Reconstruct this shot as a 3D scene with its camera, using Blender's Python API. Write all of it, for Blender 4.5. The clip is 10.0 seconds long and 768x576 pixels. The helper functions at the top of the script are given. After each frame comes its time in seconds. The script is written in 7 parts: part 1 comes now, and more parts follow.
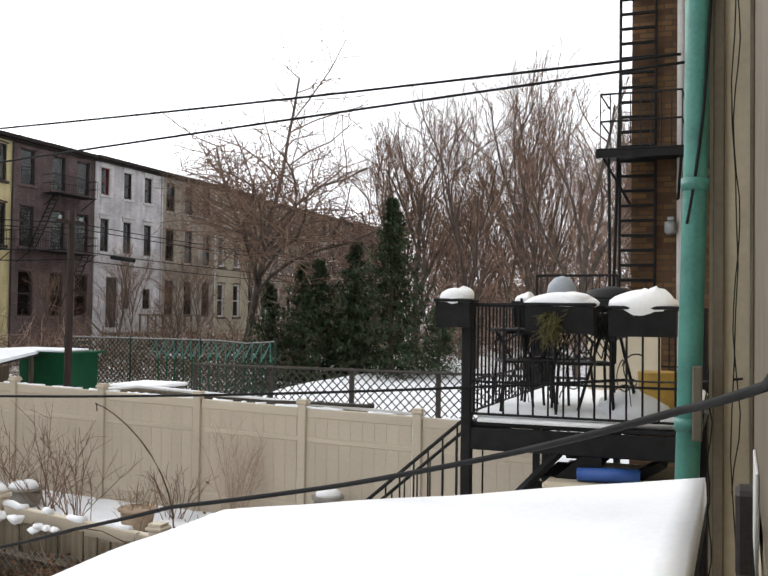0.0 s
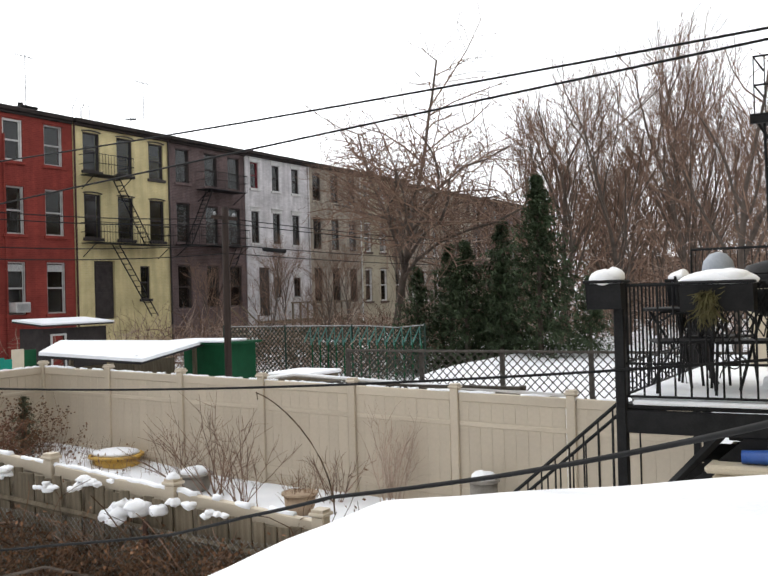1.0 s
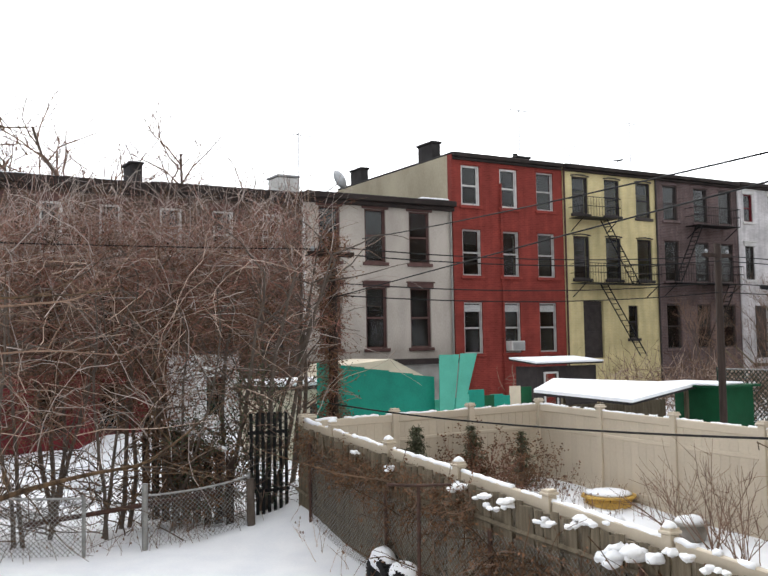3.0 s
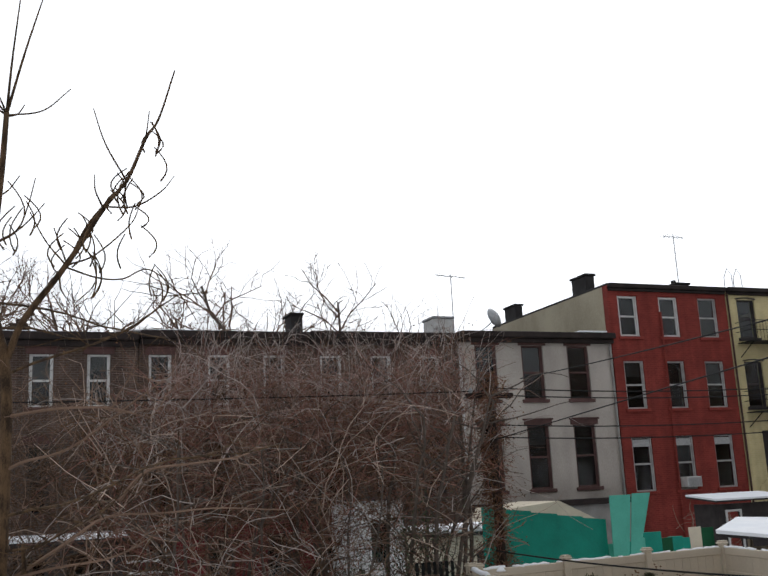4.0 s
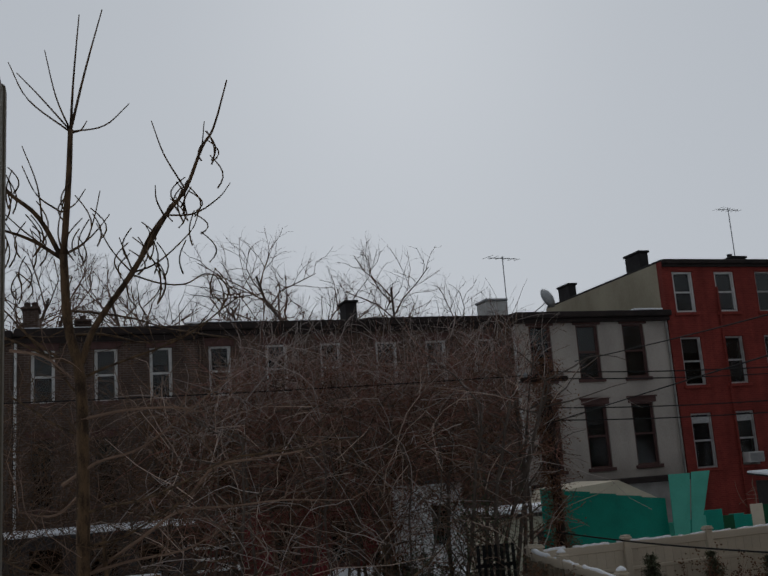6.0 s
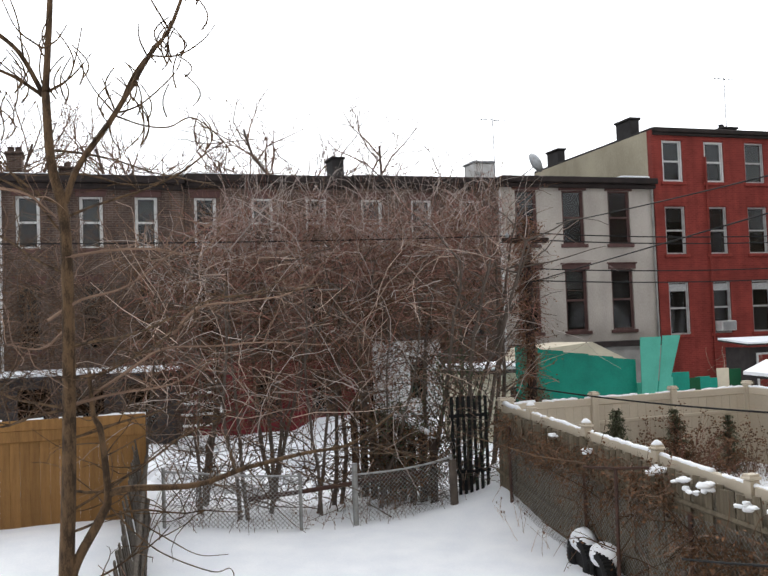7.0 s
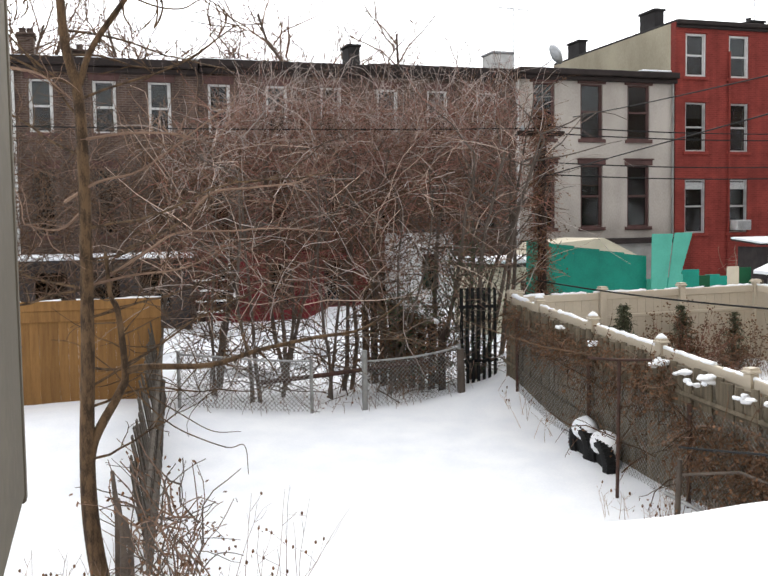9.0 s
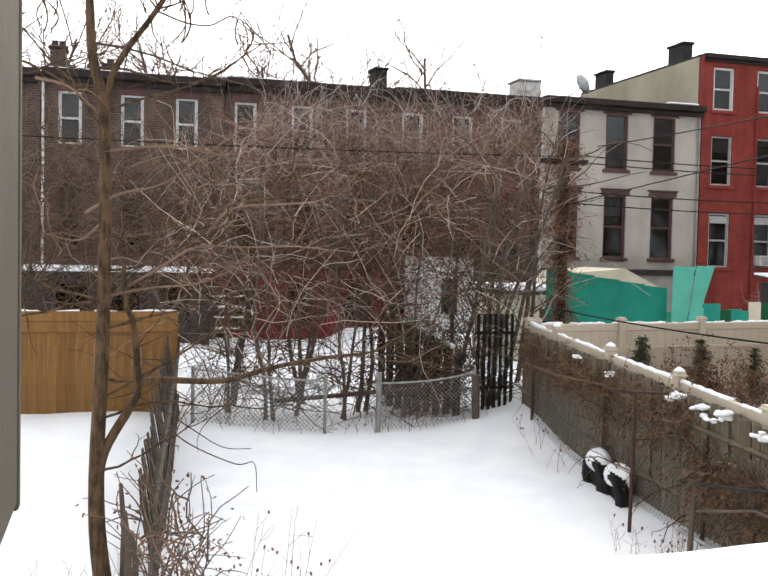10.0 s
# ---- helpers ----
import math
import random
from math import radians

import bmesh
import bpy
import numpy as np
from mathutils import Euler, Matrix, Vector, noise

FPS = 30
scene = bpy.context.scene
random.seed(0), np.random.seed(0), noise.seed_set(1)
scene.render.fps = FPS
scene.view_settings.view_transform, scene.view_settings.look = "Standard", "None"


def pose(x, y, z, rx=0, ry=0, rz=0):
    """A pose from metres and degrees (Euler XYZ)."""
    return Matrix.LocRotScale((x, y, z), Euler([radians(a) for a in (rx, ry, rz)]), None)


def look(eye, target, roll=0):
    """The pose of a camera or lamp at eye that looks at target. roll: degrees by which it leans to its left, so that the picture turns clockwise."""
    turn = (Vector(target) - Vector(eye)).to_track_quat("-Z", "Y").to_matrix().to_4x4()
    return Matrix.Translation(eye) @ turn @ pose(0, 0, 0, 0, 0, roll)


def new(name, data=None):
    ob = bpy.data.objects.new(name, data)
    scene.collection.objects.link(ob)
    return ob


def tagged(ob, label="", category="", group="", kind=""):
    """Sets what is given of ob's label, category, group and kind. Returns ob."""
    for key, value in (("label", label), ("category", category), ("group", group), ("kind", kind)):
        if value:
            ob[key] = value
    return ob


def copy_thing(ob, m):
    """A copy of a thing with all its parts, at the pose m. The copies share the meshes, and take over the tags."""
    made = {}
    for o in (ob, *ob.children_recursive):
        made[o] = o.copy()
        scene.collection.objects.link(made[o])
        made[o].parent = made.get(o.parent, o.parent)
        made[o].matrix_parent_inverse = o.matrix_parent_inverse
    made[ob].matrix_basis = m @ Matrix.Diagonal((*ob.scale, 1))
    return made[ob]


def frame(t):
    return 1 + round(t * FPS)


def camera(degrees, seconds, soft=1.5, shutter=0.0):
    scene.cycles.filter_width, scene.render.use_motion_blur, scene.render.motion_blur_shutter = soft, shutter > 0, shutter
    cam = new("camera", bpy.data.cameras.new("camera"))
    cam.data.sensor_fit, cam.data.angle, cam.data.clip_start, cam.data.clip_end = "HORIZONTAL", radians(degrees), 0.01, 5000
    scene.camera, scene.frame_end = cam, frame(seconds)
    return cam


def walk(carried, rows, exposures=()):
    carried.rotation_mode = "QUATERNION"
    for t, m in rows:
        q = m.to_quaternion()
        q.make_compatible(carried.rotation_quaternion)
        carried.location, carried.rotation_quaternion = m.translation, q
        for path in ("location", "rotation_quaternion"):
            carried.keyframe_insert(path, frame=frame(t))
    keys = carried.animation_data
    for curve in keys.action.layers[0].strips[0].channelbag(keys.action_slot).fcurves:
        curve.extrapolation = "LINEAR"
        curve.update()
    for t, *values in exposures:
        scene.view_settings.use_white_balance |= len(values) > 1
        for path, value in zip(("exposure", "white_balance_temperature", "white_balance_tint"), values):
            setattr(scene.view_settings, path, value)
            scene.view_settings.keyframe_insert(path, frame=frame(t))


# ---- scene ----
cam = camera(44.93, 10.0, soft=1.6)

# Camera: a hand-held look round from a rear window, eye about 3.3 m over the yard.
PATH = [
    (0, 0.109, 0.137, 3.203, 91.60, -0.77, -69.10),
    (0.3, 0.084, 0.150, 3.232, 90.20, 0.28, -69.20),
    (0.5, 0.067, 0.159, 3.251, 91.11, 0.98, -68.49),
    (1, 0.062, 0.118, 3.272, 90.42, 1.59, -60.03),
    (1.5, 0.011, 0.068, 3.294, 89.22, 0.16, -50.54),
    (2, 0.024, 0.081, 3.285, 88.20, -0.02, -40.54),
    (2.5, 0.028, 0.145, 3.271, 89.44, 0.34, -34.90),
    (3, -0.000, 0.155, 3.323, 93.48, 1.06, -30.67),
    (3.2, 0.034, 0.175, 3.315, 96.31, 1.84, -28.58),
    (4.3, -0.033, 0.098, 3.451, 103.41, 2.83, -18.34),
    (4.5, -0.045, 0.093, 3.467, 104.60, 3.09, -16.94),
    (5, -0.062, 0.023, 3.472, 109.93, 4.53, -14.63),
    (5.5, -0.089, -0.039, 3.490, 105.68, 4.92, -15.27),
    (6, -0.108, -0.177, 3.494, 101.38, 4.04, -17.14),
    (6.2, -0.122, -0.230, 3.496, 98.81, 3.62, -17.76),
    (7.3, -0.085, -0.362, 3.341, 90.79, 1.69, -18.24),
    (7.5, -0.086, -0.405, 3.347, 89.15, 1.59, -18.47),
    (8, -0.094, -0.421, 3.329, 87.12, 1.17, -17.55),
    (8.5, -0.104, -0.445, 3.330, 86.21, 0.89, -18.02),
    (9, -0.110, -0.436, 3.323, 86.21, 0.87, -17.36),
    (9.5, -0.102, -0.427, 3.330, 86.72, 0.29, -16.26),
    (10, -0.065, -0.413, 3.311, 87.61, -1.21, -16.02),
]
EXPOSURES = [(0.0, 0.1, 6650, 9), (1.0, 0.2, 6650, 9), (2.0, 0.35, 6650, 9), (3.0, 0.45, 6600, 9), (3.2, 0.35, 6600, 9), (4.3, -0.85, 6350, 9), (4.5, -1.1, 6300, 9), (5.0, -1.65, 6250, 8),
             (5.5, -2.05, 6200, 8), (6.2, -1.6, 6250, 8), (7.3, 0.5, 6600, 9), (10.0, 0.53, 6650, 9)]
walk(cam, [(t, pose(*p)) for t, *p in PATH], EXPOSURES)

# World: a bright, even overcast winter sky and a broad weak sun behind the cloud.
world = bpy.data.worlds.new("overcast_sky")
scene.world = world
world.use_nodes = True
wn = world.node_tree.nodes
wl = world.node_tree.links
sky = wn.new("ShaderNodeTexSky")
sky.sky_type, sky.sun_disc, sky.sun_elevation, sky.sun_rotation = "NISHITA", False, radians(30), radians(20)
sky_grey = wn.new("ShaderNodeHueSaturation")
sky_grey.inputs["Saturation"].default_value = 0.25
sky_grey.inputs["Value"].default_value = 0.09
cloud = wn.new("ShaderNodeMix")
cloud.data_type = "RGBA"
cloud.inputs["Factor"].default_value = 0.86
cloud.inputs["B"].default_value = (1.0, 1.03, 1.09, 1)
wl.new(sky.outputs[0], sky_grey.inputs["Color"])
wl.new(sky_grey.outputs[0], cloud.inputs["A"])
# The cloud is brightest round the hidden sun and dims towards the far side of the sky.
way = wn.new("ShaderNodeTexCoord")
toward = wn.new("ShaderNodeVectorMath")
toward.operation = "DOT_PRODUCT"
toward.inputs[1].default_value = Vector((0.31, 0.84, 0.45)).normalized()
glow = wn.new("ShaderNodeMapRange")
glow.interpolation_type = "SMOOTHSTEP"
glow.inputs["From Min"].default_value, glow.inputs["From Max"].default_value = -0.2, 1.0
glow.inputs["To Min"].default_value, glow.inputs["To Max"].default_value = 0.8, 1.62
lit = wn.new("ShaderNodeVectorMath")
lit.operation = "SCALE"
wl.new(way.outputs["Generated"], toward.inputs[0])
wl.new(toward.outputs["Value"], glow.inputs["Value"])
wl.new(cloud.outputs["Result"], lit.inputs[0])
wl.new(glow.outputs["Result"], lit.inputs["Scale"])
wl.new(lit.outputs[0], wn["Background"].inputs["Color"])
wn["Background"].inputs["Strength"].default_value = 1.12
sun = new("sun", bpy.data.lights.new("sun", "SUN"))
sun.data.energy, sun.data.angle, sun.data.color = 1.0, radians(40), (1.0, 0.97, 0.93)
sun.matrix_world = look((16, 41, 24), (4, 8, 0))


# ---- materials ----
def mat(name, a, b=None, scale=6.0, rough=0.85, bump=0.15, fine=60.0, metal=0.0, vary=0.0, stretch=(1, 1, 1), island=0.0, spread=(0.38, 0.64)):
    """A surface of two colours mixed by broad stains and fine grain, with relief."""
    m = bpy.data.materials.new(name)
    m.use_nodes = True
    n, l = m.node_tree.nodes, m.node_tree.links
    p = n["Principled BSDF"]
    p.inputs["Roughness"].default_value, p.inputs["Metallic"].default_value = rough, metal
    p.inputs["Specular IOR Level"].default_value = 0.5 if metal or rough < 0.5 else 0.18
    b = b or tuple(c * 0.7 for c in a)
    co = n.new("ShaderNodeTexCoord")
    mp = n.new("ShaderNodeMapping")
    mp.inputs["Scale"].default_value = stretch
    l.new(co.outputs["Object"], mp.inputs["Vector"])
    n1, n2 = n.new("ShaderNodeTexNoise"), n.new("ShaderNodeTexNoise")
    n1.inputs["Scale"].default_value, n1.inputs["Detail"].default_value = scale, 5
    n2.inputs["Scale"].default_value, n2.inputs["Detail"].default_value = fine, 4
    for q in (n1, n2):
        l.new(mp.outputs[0], q.inputs["Vector"])
    add = n.new("ShaderNodeMath")
    add.operation = "MULTIPLY_ADD"
    l.new(n2.outputs["Fac"], add.inputs[0])
    add.inputs[1].default_value = 0.35
    half = n.new("ShaderNodeMath")
    half.operation = "MULTIPLY"
    half.inputs[1].default_value = 0.68
    l.new(n1.outputs["Fac"], half.inputs[0])
    l.new(half.outputs[0], add.inputs[2])
    ramp = n.new("ShaderNodeValToRGB")
    ramp.color_ramp.elements[0].position, ramp.color_ramp.elements[1].position = spread
    ramp.color_ramp.elements[0].color, ramp.color_ramp.elements[1].color = (*b, 1), (*a, 1)
    l.new(add.outputs[0], ramp.inputs[0])
    out = ramp.outputs[0]
    if vary or island:
        hs = n.new("ShaderNodeHueSaturation")
        rnd = n.new("ShaderNodeObjectInfo") if vary else n.new("ShaderNodeNewGeometry")
        rng = n.new("ShaderNodeMapRange")
        k = vary or island
        rng.inputs["To Min"].default_value, rng.inputs["To Max"].default_value = 1 - k, 1 + k
        l.new(rnd.outputs["Random" if vary else "Random Per Island"], rng.inputs["Value"])
        l.new(rng.outputs[0], hs.inputs["Value"])
        l.new(out, hs.inputs["Color"])
        out = hs.outputs[0]
    l.new(out, p.inputs["Base Color"])
    if bump:
        bp = n.new("ShaderNodeBump")
        bp.inputs["Strength"].default_value, bp.inputs["Distance"].default_value = bump, 0.02
        l.new(add.outputs[0], bp.inputs["Height"])
        l.new(bp.outputs[0], p.inputs["Normal"])
    return m


def brick_mat(name, a, b, mortar, painted=0.0, soot=0.35):
    """Brickwork in courses of 75 mm with raised bricks, uneven colour and soot streaks."""
    m = bpy.data.materials.new(name)
    m.use_nodes = True
    n, l = m.node_tree.nodes, m.node_tree.links
    p = n["Principled BSDF"]
    p.inputs["Roughness"].default_value = 0.85
    p.inputs["Specular IOR Level"].default_value = 0.18
    co = n.new("ShaderNodeTexCoord")
    sep, com = n.new("ShaderNodeSeparateXYZ"), n.new("ShaderNodeCombineXYZ")
    sm = n.new("ShaderNodeMath")
    sm.operation = "ADD"
    l.new(co.outputs["Object"], sep.inputs[0])
    l.new(sep.outputs[0], sm.inputs[0])
    l.new(sep.outputs[1], sm.inputs[1])
    l.new(sm.outputs[0], com.inputs[0])
    l.new(sep.outputs[2], com.inputs[1])
    bt = n.new("ShaderNodeTexBrick")
    bt.inputs["Scale"].default_value = 1.0
    bt.inputs["Brick Width"].default_value, bt.inputs["Row Height"].default_value = 0.215, 0.075
    bt.inputs["Mortar Size"].default_value = 0.009
    bt.inputs["Color1"].default_value, bt.inputs["Color2"].default_value, bt.inputs["Mortar"].default_value = (*a, 1), (*b, 1), (*mortar, 1)
    l.new(com.outputs[0], bt.inputs["Vector"])
    nz, st = n.new("ShaderNodeTexNoise"), n.new("ShaderNodeTexNoise")
    nz.inputs["Scale"].default_value, nz.inputs["Detail"].default_value = 1.1, 6
    st.inputs["Scale"].default_value, st.inputs["Detail"].default_value = 1.0, 5
    mp = n.new("ShaderNodeMapping")
    mp.inputs["Scale"].default_value = (3.0, 3.0, 0.35)
    l.new(co.outputs["Object"], nz.inputs["Vector"])
    l.new(co.outputs["Object"], mp.inputs["Vector"])
    l.new(mp.outputs[0], st.inputs["Vector"])
    mul = n.new("ShaderNodeMath")
    mul.operation = "MULTIPLY"
    l.new(nz.outputs["Fac"], mul.inputs[0])
    l.new(st.outputs["Fac"], mul.inputs[1])
    rng = n.new("ShaderNodeMapRange")
    rng.inputs["From Min"].default_value, rng.inputs["From Max"].default_value = 0.14, 0.36
    rng.inputs["To Min"].default_value, rng.inputs["To Max"].default_value = 1.0 - soot, 1.08
    l.new(mul.outputs[0], rng.inputs["Value"])
    hs = n.new("ShaderNodeHueSaturation")
    l.new(bt.outputs["Color"], hs.inputs["Color"])
    l.new(rng.outputs[0], hs.inputs["Value"])
    l.new(hs.outputs[0], p.inputs["Base Color"])
    bp = n.new("ShaderNodeBump")
    bp.inputs["Strength"].default_value, bp.inputs["Distance"].default_value = 0.5 - 0.3 * painted, 0.008
    bp.invert = True
    l.new(bt.outputs["Fac"], bp.inputs["Height"])
    l.new(bp.outputs[0], p.inputs["Normal"])
    return m


SNOW = mat("snow", (0.90, 0.91, 0.93), (0.80, 0.82, 0.86), 1.6, 0.7, 0.25, 40)
RED = brick_mat("red_painted_brick", (0.225, 0.042, 0.032), (0.18, 0.032, 0.025), (0.27, 0.05, 0.04), 0.6, 0.28)
YELLOW = brick_mat("yellow_painted_brick", (0.62, 0.53, 0.28), (0.57, 0.48, 0.25), (0.64, 0.56, 0.34), 0.8, 0.22)
UMBER = brick_mat("sooty_purple_brown_brick", (0.15, 0.1, 0.095), (0.105, 0.07, 0.067), (0.2, 0.165, 0.165), 0.0, 0.45)
WHITE = brick_mat("peeling_white_painted_brick", (0.7, 0.68, 0.69), (0.58, 0.56, 0.57), (0.6, 0.58, 0.58), 0.7, 0.35)
TAN = brick_mat("weathered_tan_brick", (0.42, 0.37, 0.30), (0.32, 0.28, 0.225), (0.30, 0.27, 0.23), 0.0, 0.4)
BROWN = brick_mat("dull_brown_brick", (0.108, 0.07, 0.056), (0.076, 0.049, 0.04), (0.16, 0.128, 0.108), 0.0, 0.45)
GREY = mat("pale_grey_stucco", (0.455, 0.41, 0.365), (0.30, 0.27, 0.24), 0.9, 0.9, 0.2, 30, stretch=(1, 1, 0.4))
CREAM = mat("stained_cream_stucco", (0.42, 0.375, 0.28), (0.3, 0.265, 0.195), 0.8, 0.9, 0.2, 25, stretch=(1, 1, 0.5))
OCHRE = brick_mat("ochre_and_brown_brick", (0.225, 0.13, 0.062), (0.11, 0.06, 0.036), (0.10, 0.075, 0.055), 0.0, 0.45)
TAR = mat("black_tar_roofing", (0.045, 0.042, 0.042), (0.025, 0.023, 0.023), 2.0, 0.9, 0.2)
CORNICE = mat("dark_brown_cornice_paint", (0.034, 0.025, 0.023), (0.018, 0.014, 0.013), 3.0, 0.7, 0.2)
BROWNSTONE = mat("brownstone_lintel", (0.11, 0.06, 0.055), (0.07, 0.04, 0.036), 3.0, 0.85, 0.2)
TRIM = mat("white_window_paint", (0.62, 0.62, 0.61), (0.48, 0.47, 0.45), 4.0, 0.5, 0.08)
DULLTRIM = mat("weathered_grey_window_paint", (0.46, 0.45, 0.44), (0.28, 0.27, 0.26), 4.0, 0.6, 0.08)
LACE = mat("pale_lace_valance", (0.5, 0.5, 0.49), (0.26, 0.26, 0.26), 9.0, 0.9, 0.1, stretch=(5, 5, 2))
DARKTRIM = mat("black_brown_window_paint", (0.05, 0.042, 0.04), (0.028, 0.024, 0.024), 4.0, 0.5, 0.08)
REDTRIM = mat("dark_red_paint", (0.16, 0.02, 0.025), (0.1, 0.015, 0.018), 3.0, 0.5, 0.08)
# Near-black on purpose: the darkness of unlit rooms is put into this colour.
INSIDE = mat("unlit_room_darkness", (0.035, 0.033, 0.03), (0.02, 0.019, 0.018), 2.0, 0.9, 0.0)
CURTAIN = mat("grey_window_curtain", (0.15, 0.15, 0.15), (0.07, 0.07, 0.07), 5.0, 0.9, 0.1, stretch=(6, 6, 0.6))
VINYL = mat("beige_vinyl", (0.56, 0.49, 0.39), (0.5, 0.435, 0.345), 1.2, 0.5, 0.05, 25, vary=0.04)
SOOTWOOD = mat("sooty_grey_old_boards", (0.105, 0.09, 0.075), (0.055, 0.046, 0.038), 3.0, 0.9, 0.4, 40, vary=0.25, stretch=(6, 6, 0.5))
OLDWOOD = mat("grey_weathered_boards", (0.185, 0.152, 0.108), (0.1, 0.082, 0.058), 3.0, 0.9, 0.4, 40, vary=0.2, stretch=(6, 6, 0.5))
NEWWOOD = mat("honey_stained_fence_boards", (0.27, 0.145, 0.052), (0.18, 0.092, 0.034), 2.5, 0.75, 0.3, 40, vary=0.14, stretch=(6, 6, 0.5))
LATTICE = mat("dark_grey_lattice_wood", (0.09, 0.08, 0.07), (0.05, 0.044, 0.038), 4.0, 0.9, 0.2, stretch=(3, 3, 3))
IRON = mat("black_painted_iron", (0.016, 0.016, 0.017), (0.008, 0.008, 0.009), 8.0, 0.6, 0.1)
STEEL = mat("galvanised_wire", (0.34, 0.34, 0.33), (0.22, 0.215, 0.21), 8.0, 0.5, 0.1, metal=0.6)
RUST = mat("rusty_steel_tube", (0.085, 0.045, 0.035), (0.045, 0.03, 0.026), 9.0, 0.8, 0.2)
CABLE = mat("black_cable_rubber", (0.014, 0.014, 0.015), (0.009, 0.009, 0.009), 9.0, 0.75, 0.0)
POLEWOOD = mat("creosoted_pole_wood", (0.05, 0.036, 0.03), (0.028, 0.02, 0.017), 4.0, 0.9, 0.3, stretch=(5, 5, 0.4))
BARK = mat("smooth_brown_bark", (0.13, 0.082, 0.047), (0.036, 0.024, 0.016), 5.0, 0.85, 0.6, 45, stretch=(3, 3, 1.0), spread=(0.42, 0.6))
GREYBARK = mat("grey_brown_bark", (0.13, 0.105, 0.088), (0.08, 0.064, 0.054), 5.0, 0.9, 0.3)
TWIG = mat("winter_twigs", (0.25, 0.165, 0.122), (0.14, 0.09, 0.066), 2.0, 0.85, 0.0, island=0.35)
REDTWIG = mat("reddish_vine_stems", (0.29, 0.135, 0.105), (0.165, 0.08, 0.062), 1.2, 0.85, 0.0, island=0.45)
PALETWIG = mat("pale_dry_stems", (0.5, 0.39, 0.32), (0.33, 0.24, 0.19), 1.2, 0.85, 0.0, island=0.35)
DEADLEAF = mat("dry_brown_leaves", (0.19, 0.10, 0.055), (0.10, 0.055, 0.033), 3.0, 0.9, 0.0, island=0.45)
NEEDLE = mat("dark_green_needles", (0.08, 0.11, 0.058), (0.042, 0.06, 0.034), 3.0, 0.85, 0.0, island=0.4)
SAGE = mat("grey_green_needles", (0.15, 0.16, 0.105), (0.075, 0.08, 0.05), 3.0, 0.85, 0.0, island=0.4)
TEAL = mat("teal_painted_sheet", (0.012, 0.27, 0.2), (0.01, 0.2, 0.15), 2.0, 0.55, 0.12, 30, vary=0.12)
MINT = mat("mint_painted_sheet", (0.1, 0.44, 0.345), (0.08, 0.36, 0.28), 2.0, 0.55, 0.12, 30)
GREEN = mat("bottle_green_paint", (0.008, 0.085, 0.035), (0.006, 0.055, 0.022), 2.0, 0.6, 0.15)
PIPE = mat("sea_green_pipe_paint", (0.055, 0.22, 0.18), (0.035, 0.15, 0.125), 5.0, 0.45, 0.15, 40)
SIDING = mat("beige_wall_paint", (0.52, 0.455, 0.34), (0.42, 0.365, 0.27), 1.5, 0.8, 0.12, 25)
# Taupe of the trim boards, also used to paint the shaded wall strip.
SHADEWOOD = mat("taupe_trim_and_wall_shade", (0.165, 0.137, 0.1), (0.115, 0.095, 0.07), 2.0, 0.75, 0.12, 25)
RUBBER = mat("black_tyre_rubber", (0.02, 0.02, 0.021), (0.012, 0.012, 0.012), 6.0, 0.7, 0.2)
TARP = mat("blue_tarpaulin", (0.03, 0.10, 0.36), (0.02, 0.065, 0.26), 5.0, 0.45, 0.4)
OCHREPLASTIC = mat("yellow_glazed_pot", (0.62, 0.40, 0.10), (0.45, 0.28, 0.07), 4.0, 0.5, 0.15)
STONE = mat("grey_cast_stone", (0.30, 0.28, 0.25), (0.2, 0.185, 0.165), 6.0, 0.9, 0.3)
TERRA = mat("tan_clay_pot", (0.40, 0.31, 0.22), (0.28, 0.2, 0.14), 6.0, 0.85, 0.2)
METALGREY = mat("dull_aluminium", (0.38, 0.39, 0.40), (0.25, 0.26, 0.27), 6.0, 0.45, 0.05, metal=0.5)
GREYPOT = mat("grey_plastic_dome", (0.34, 0.37, 0.41), (0.26, 0.285, 0.32), 5.0, 0.5, 0.05)
MOSS = mat("dry_moss_basket", (0.13, 0.12, 0.055), (0.07, 0.06, 0.03), 9.0, 0.95, 0.5)
CONCRETE = mat("grey_block_wall", (0.30, 0.29, 0.27), (0.2, 0.19, 0.18), 2.0, 0.9, 0.2)
TANPAINT = mat("pale_sand_paint", (0.62, 0.55, 0.43), (0.5, 0.44, 0.34), 2.0, 0.8, 0.12)

BAYPAINT = mat("taupe_weathered_paint", (0.135, 0.12, 0.095), (0.1, 0.088, 0.07), 1.5, 0.8, 0.12, 25)
GREENWIRE = mat("dark_green_coated_wire", (0.03, 0.055, 0.042), (0.02, 0.035, 0.028), 8.0, 0.7, 0.0)
ASHTWIG = mat("ash_grey_twigs", (0.46, 0.40, 0.37), (0.27, 0.22, 0.20), 1.2, 0.85, 0.0, island=0.35)
DEADVINE = mat("dead_vine_stems", (0.125, 0.074, 0.044), (0.062, 0.038, 0.024), 2.0, 0.9, 0.0, island=0.4)
PINKTWIG = mat("mauve_brown_fine_twigs", (0.42, 0.295, 0.262), (0.25, 0.16, 0.135), 1.2, 0.85, 0.0, island=0.35)


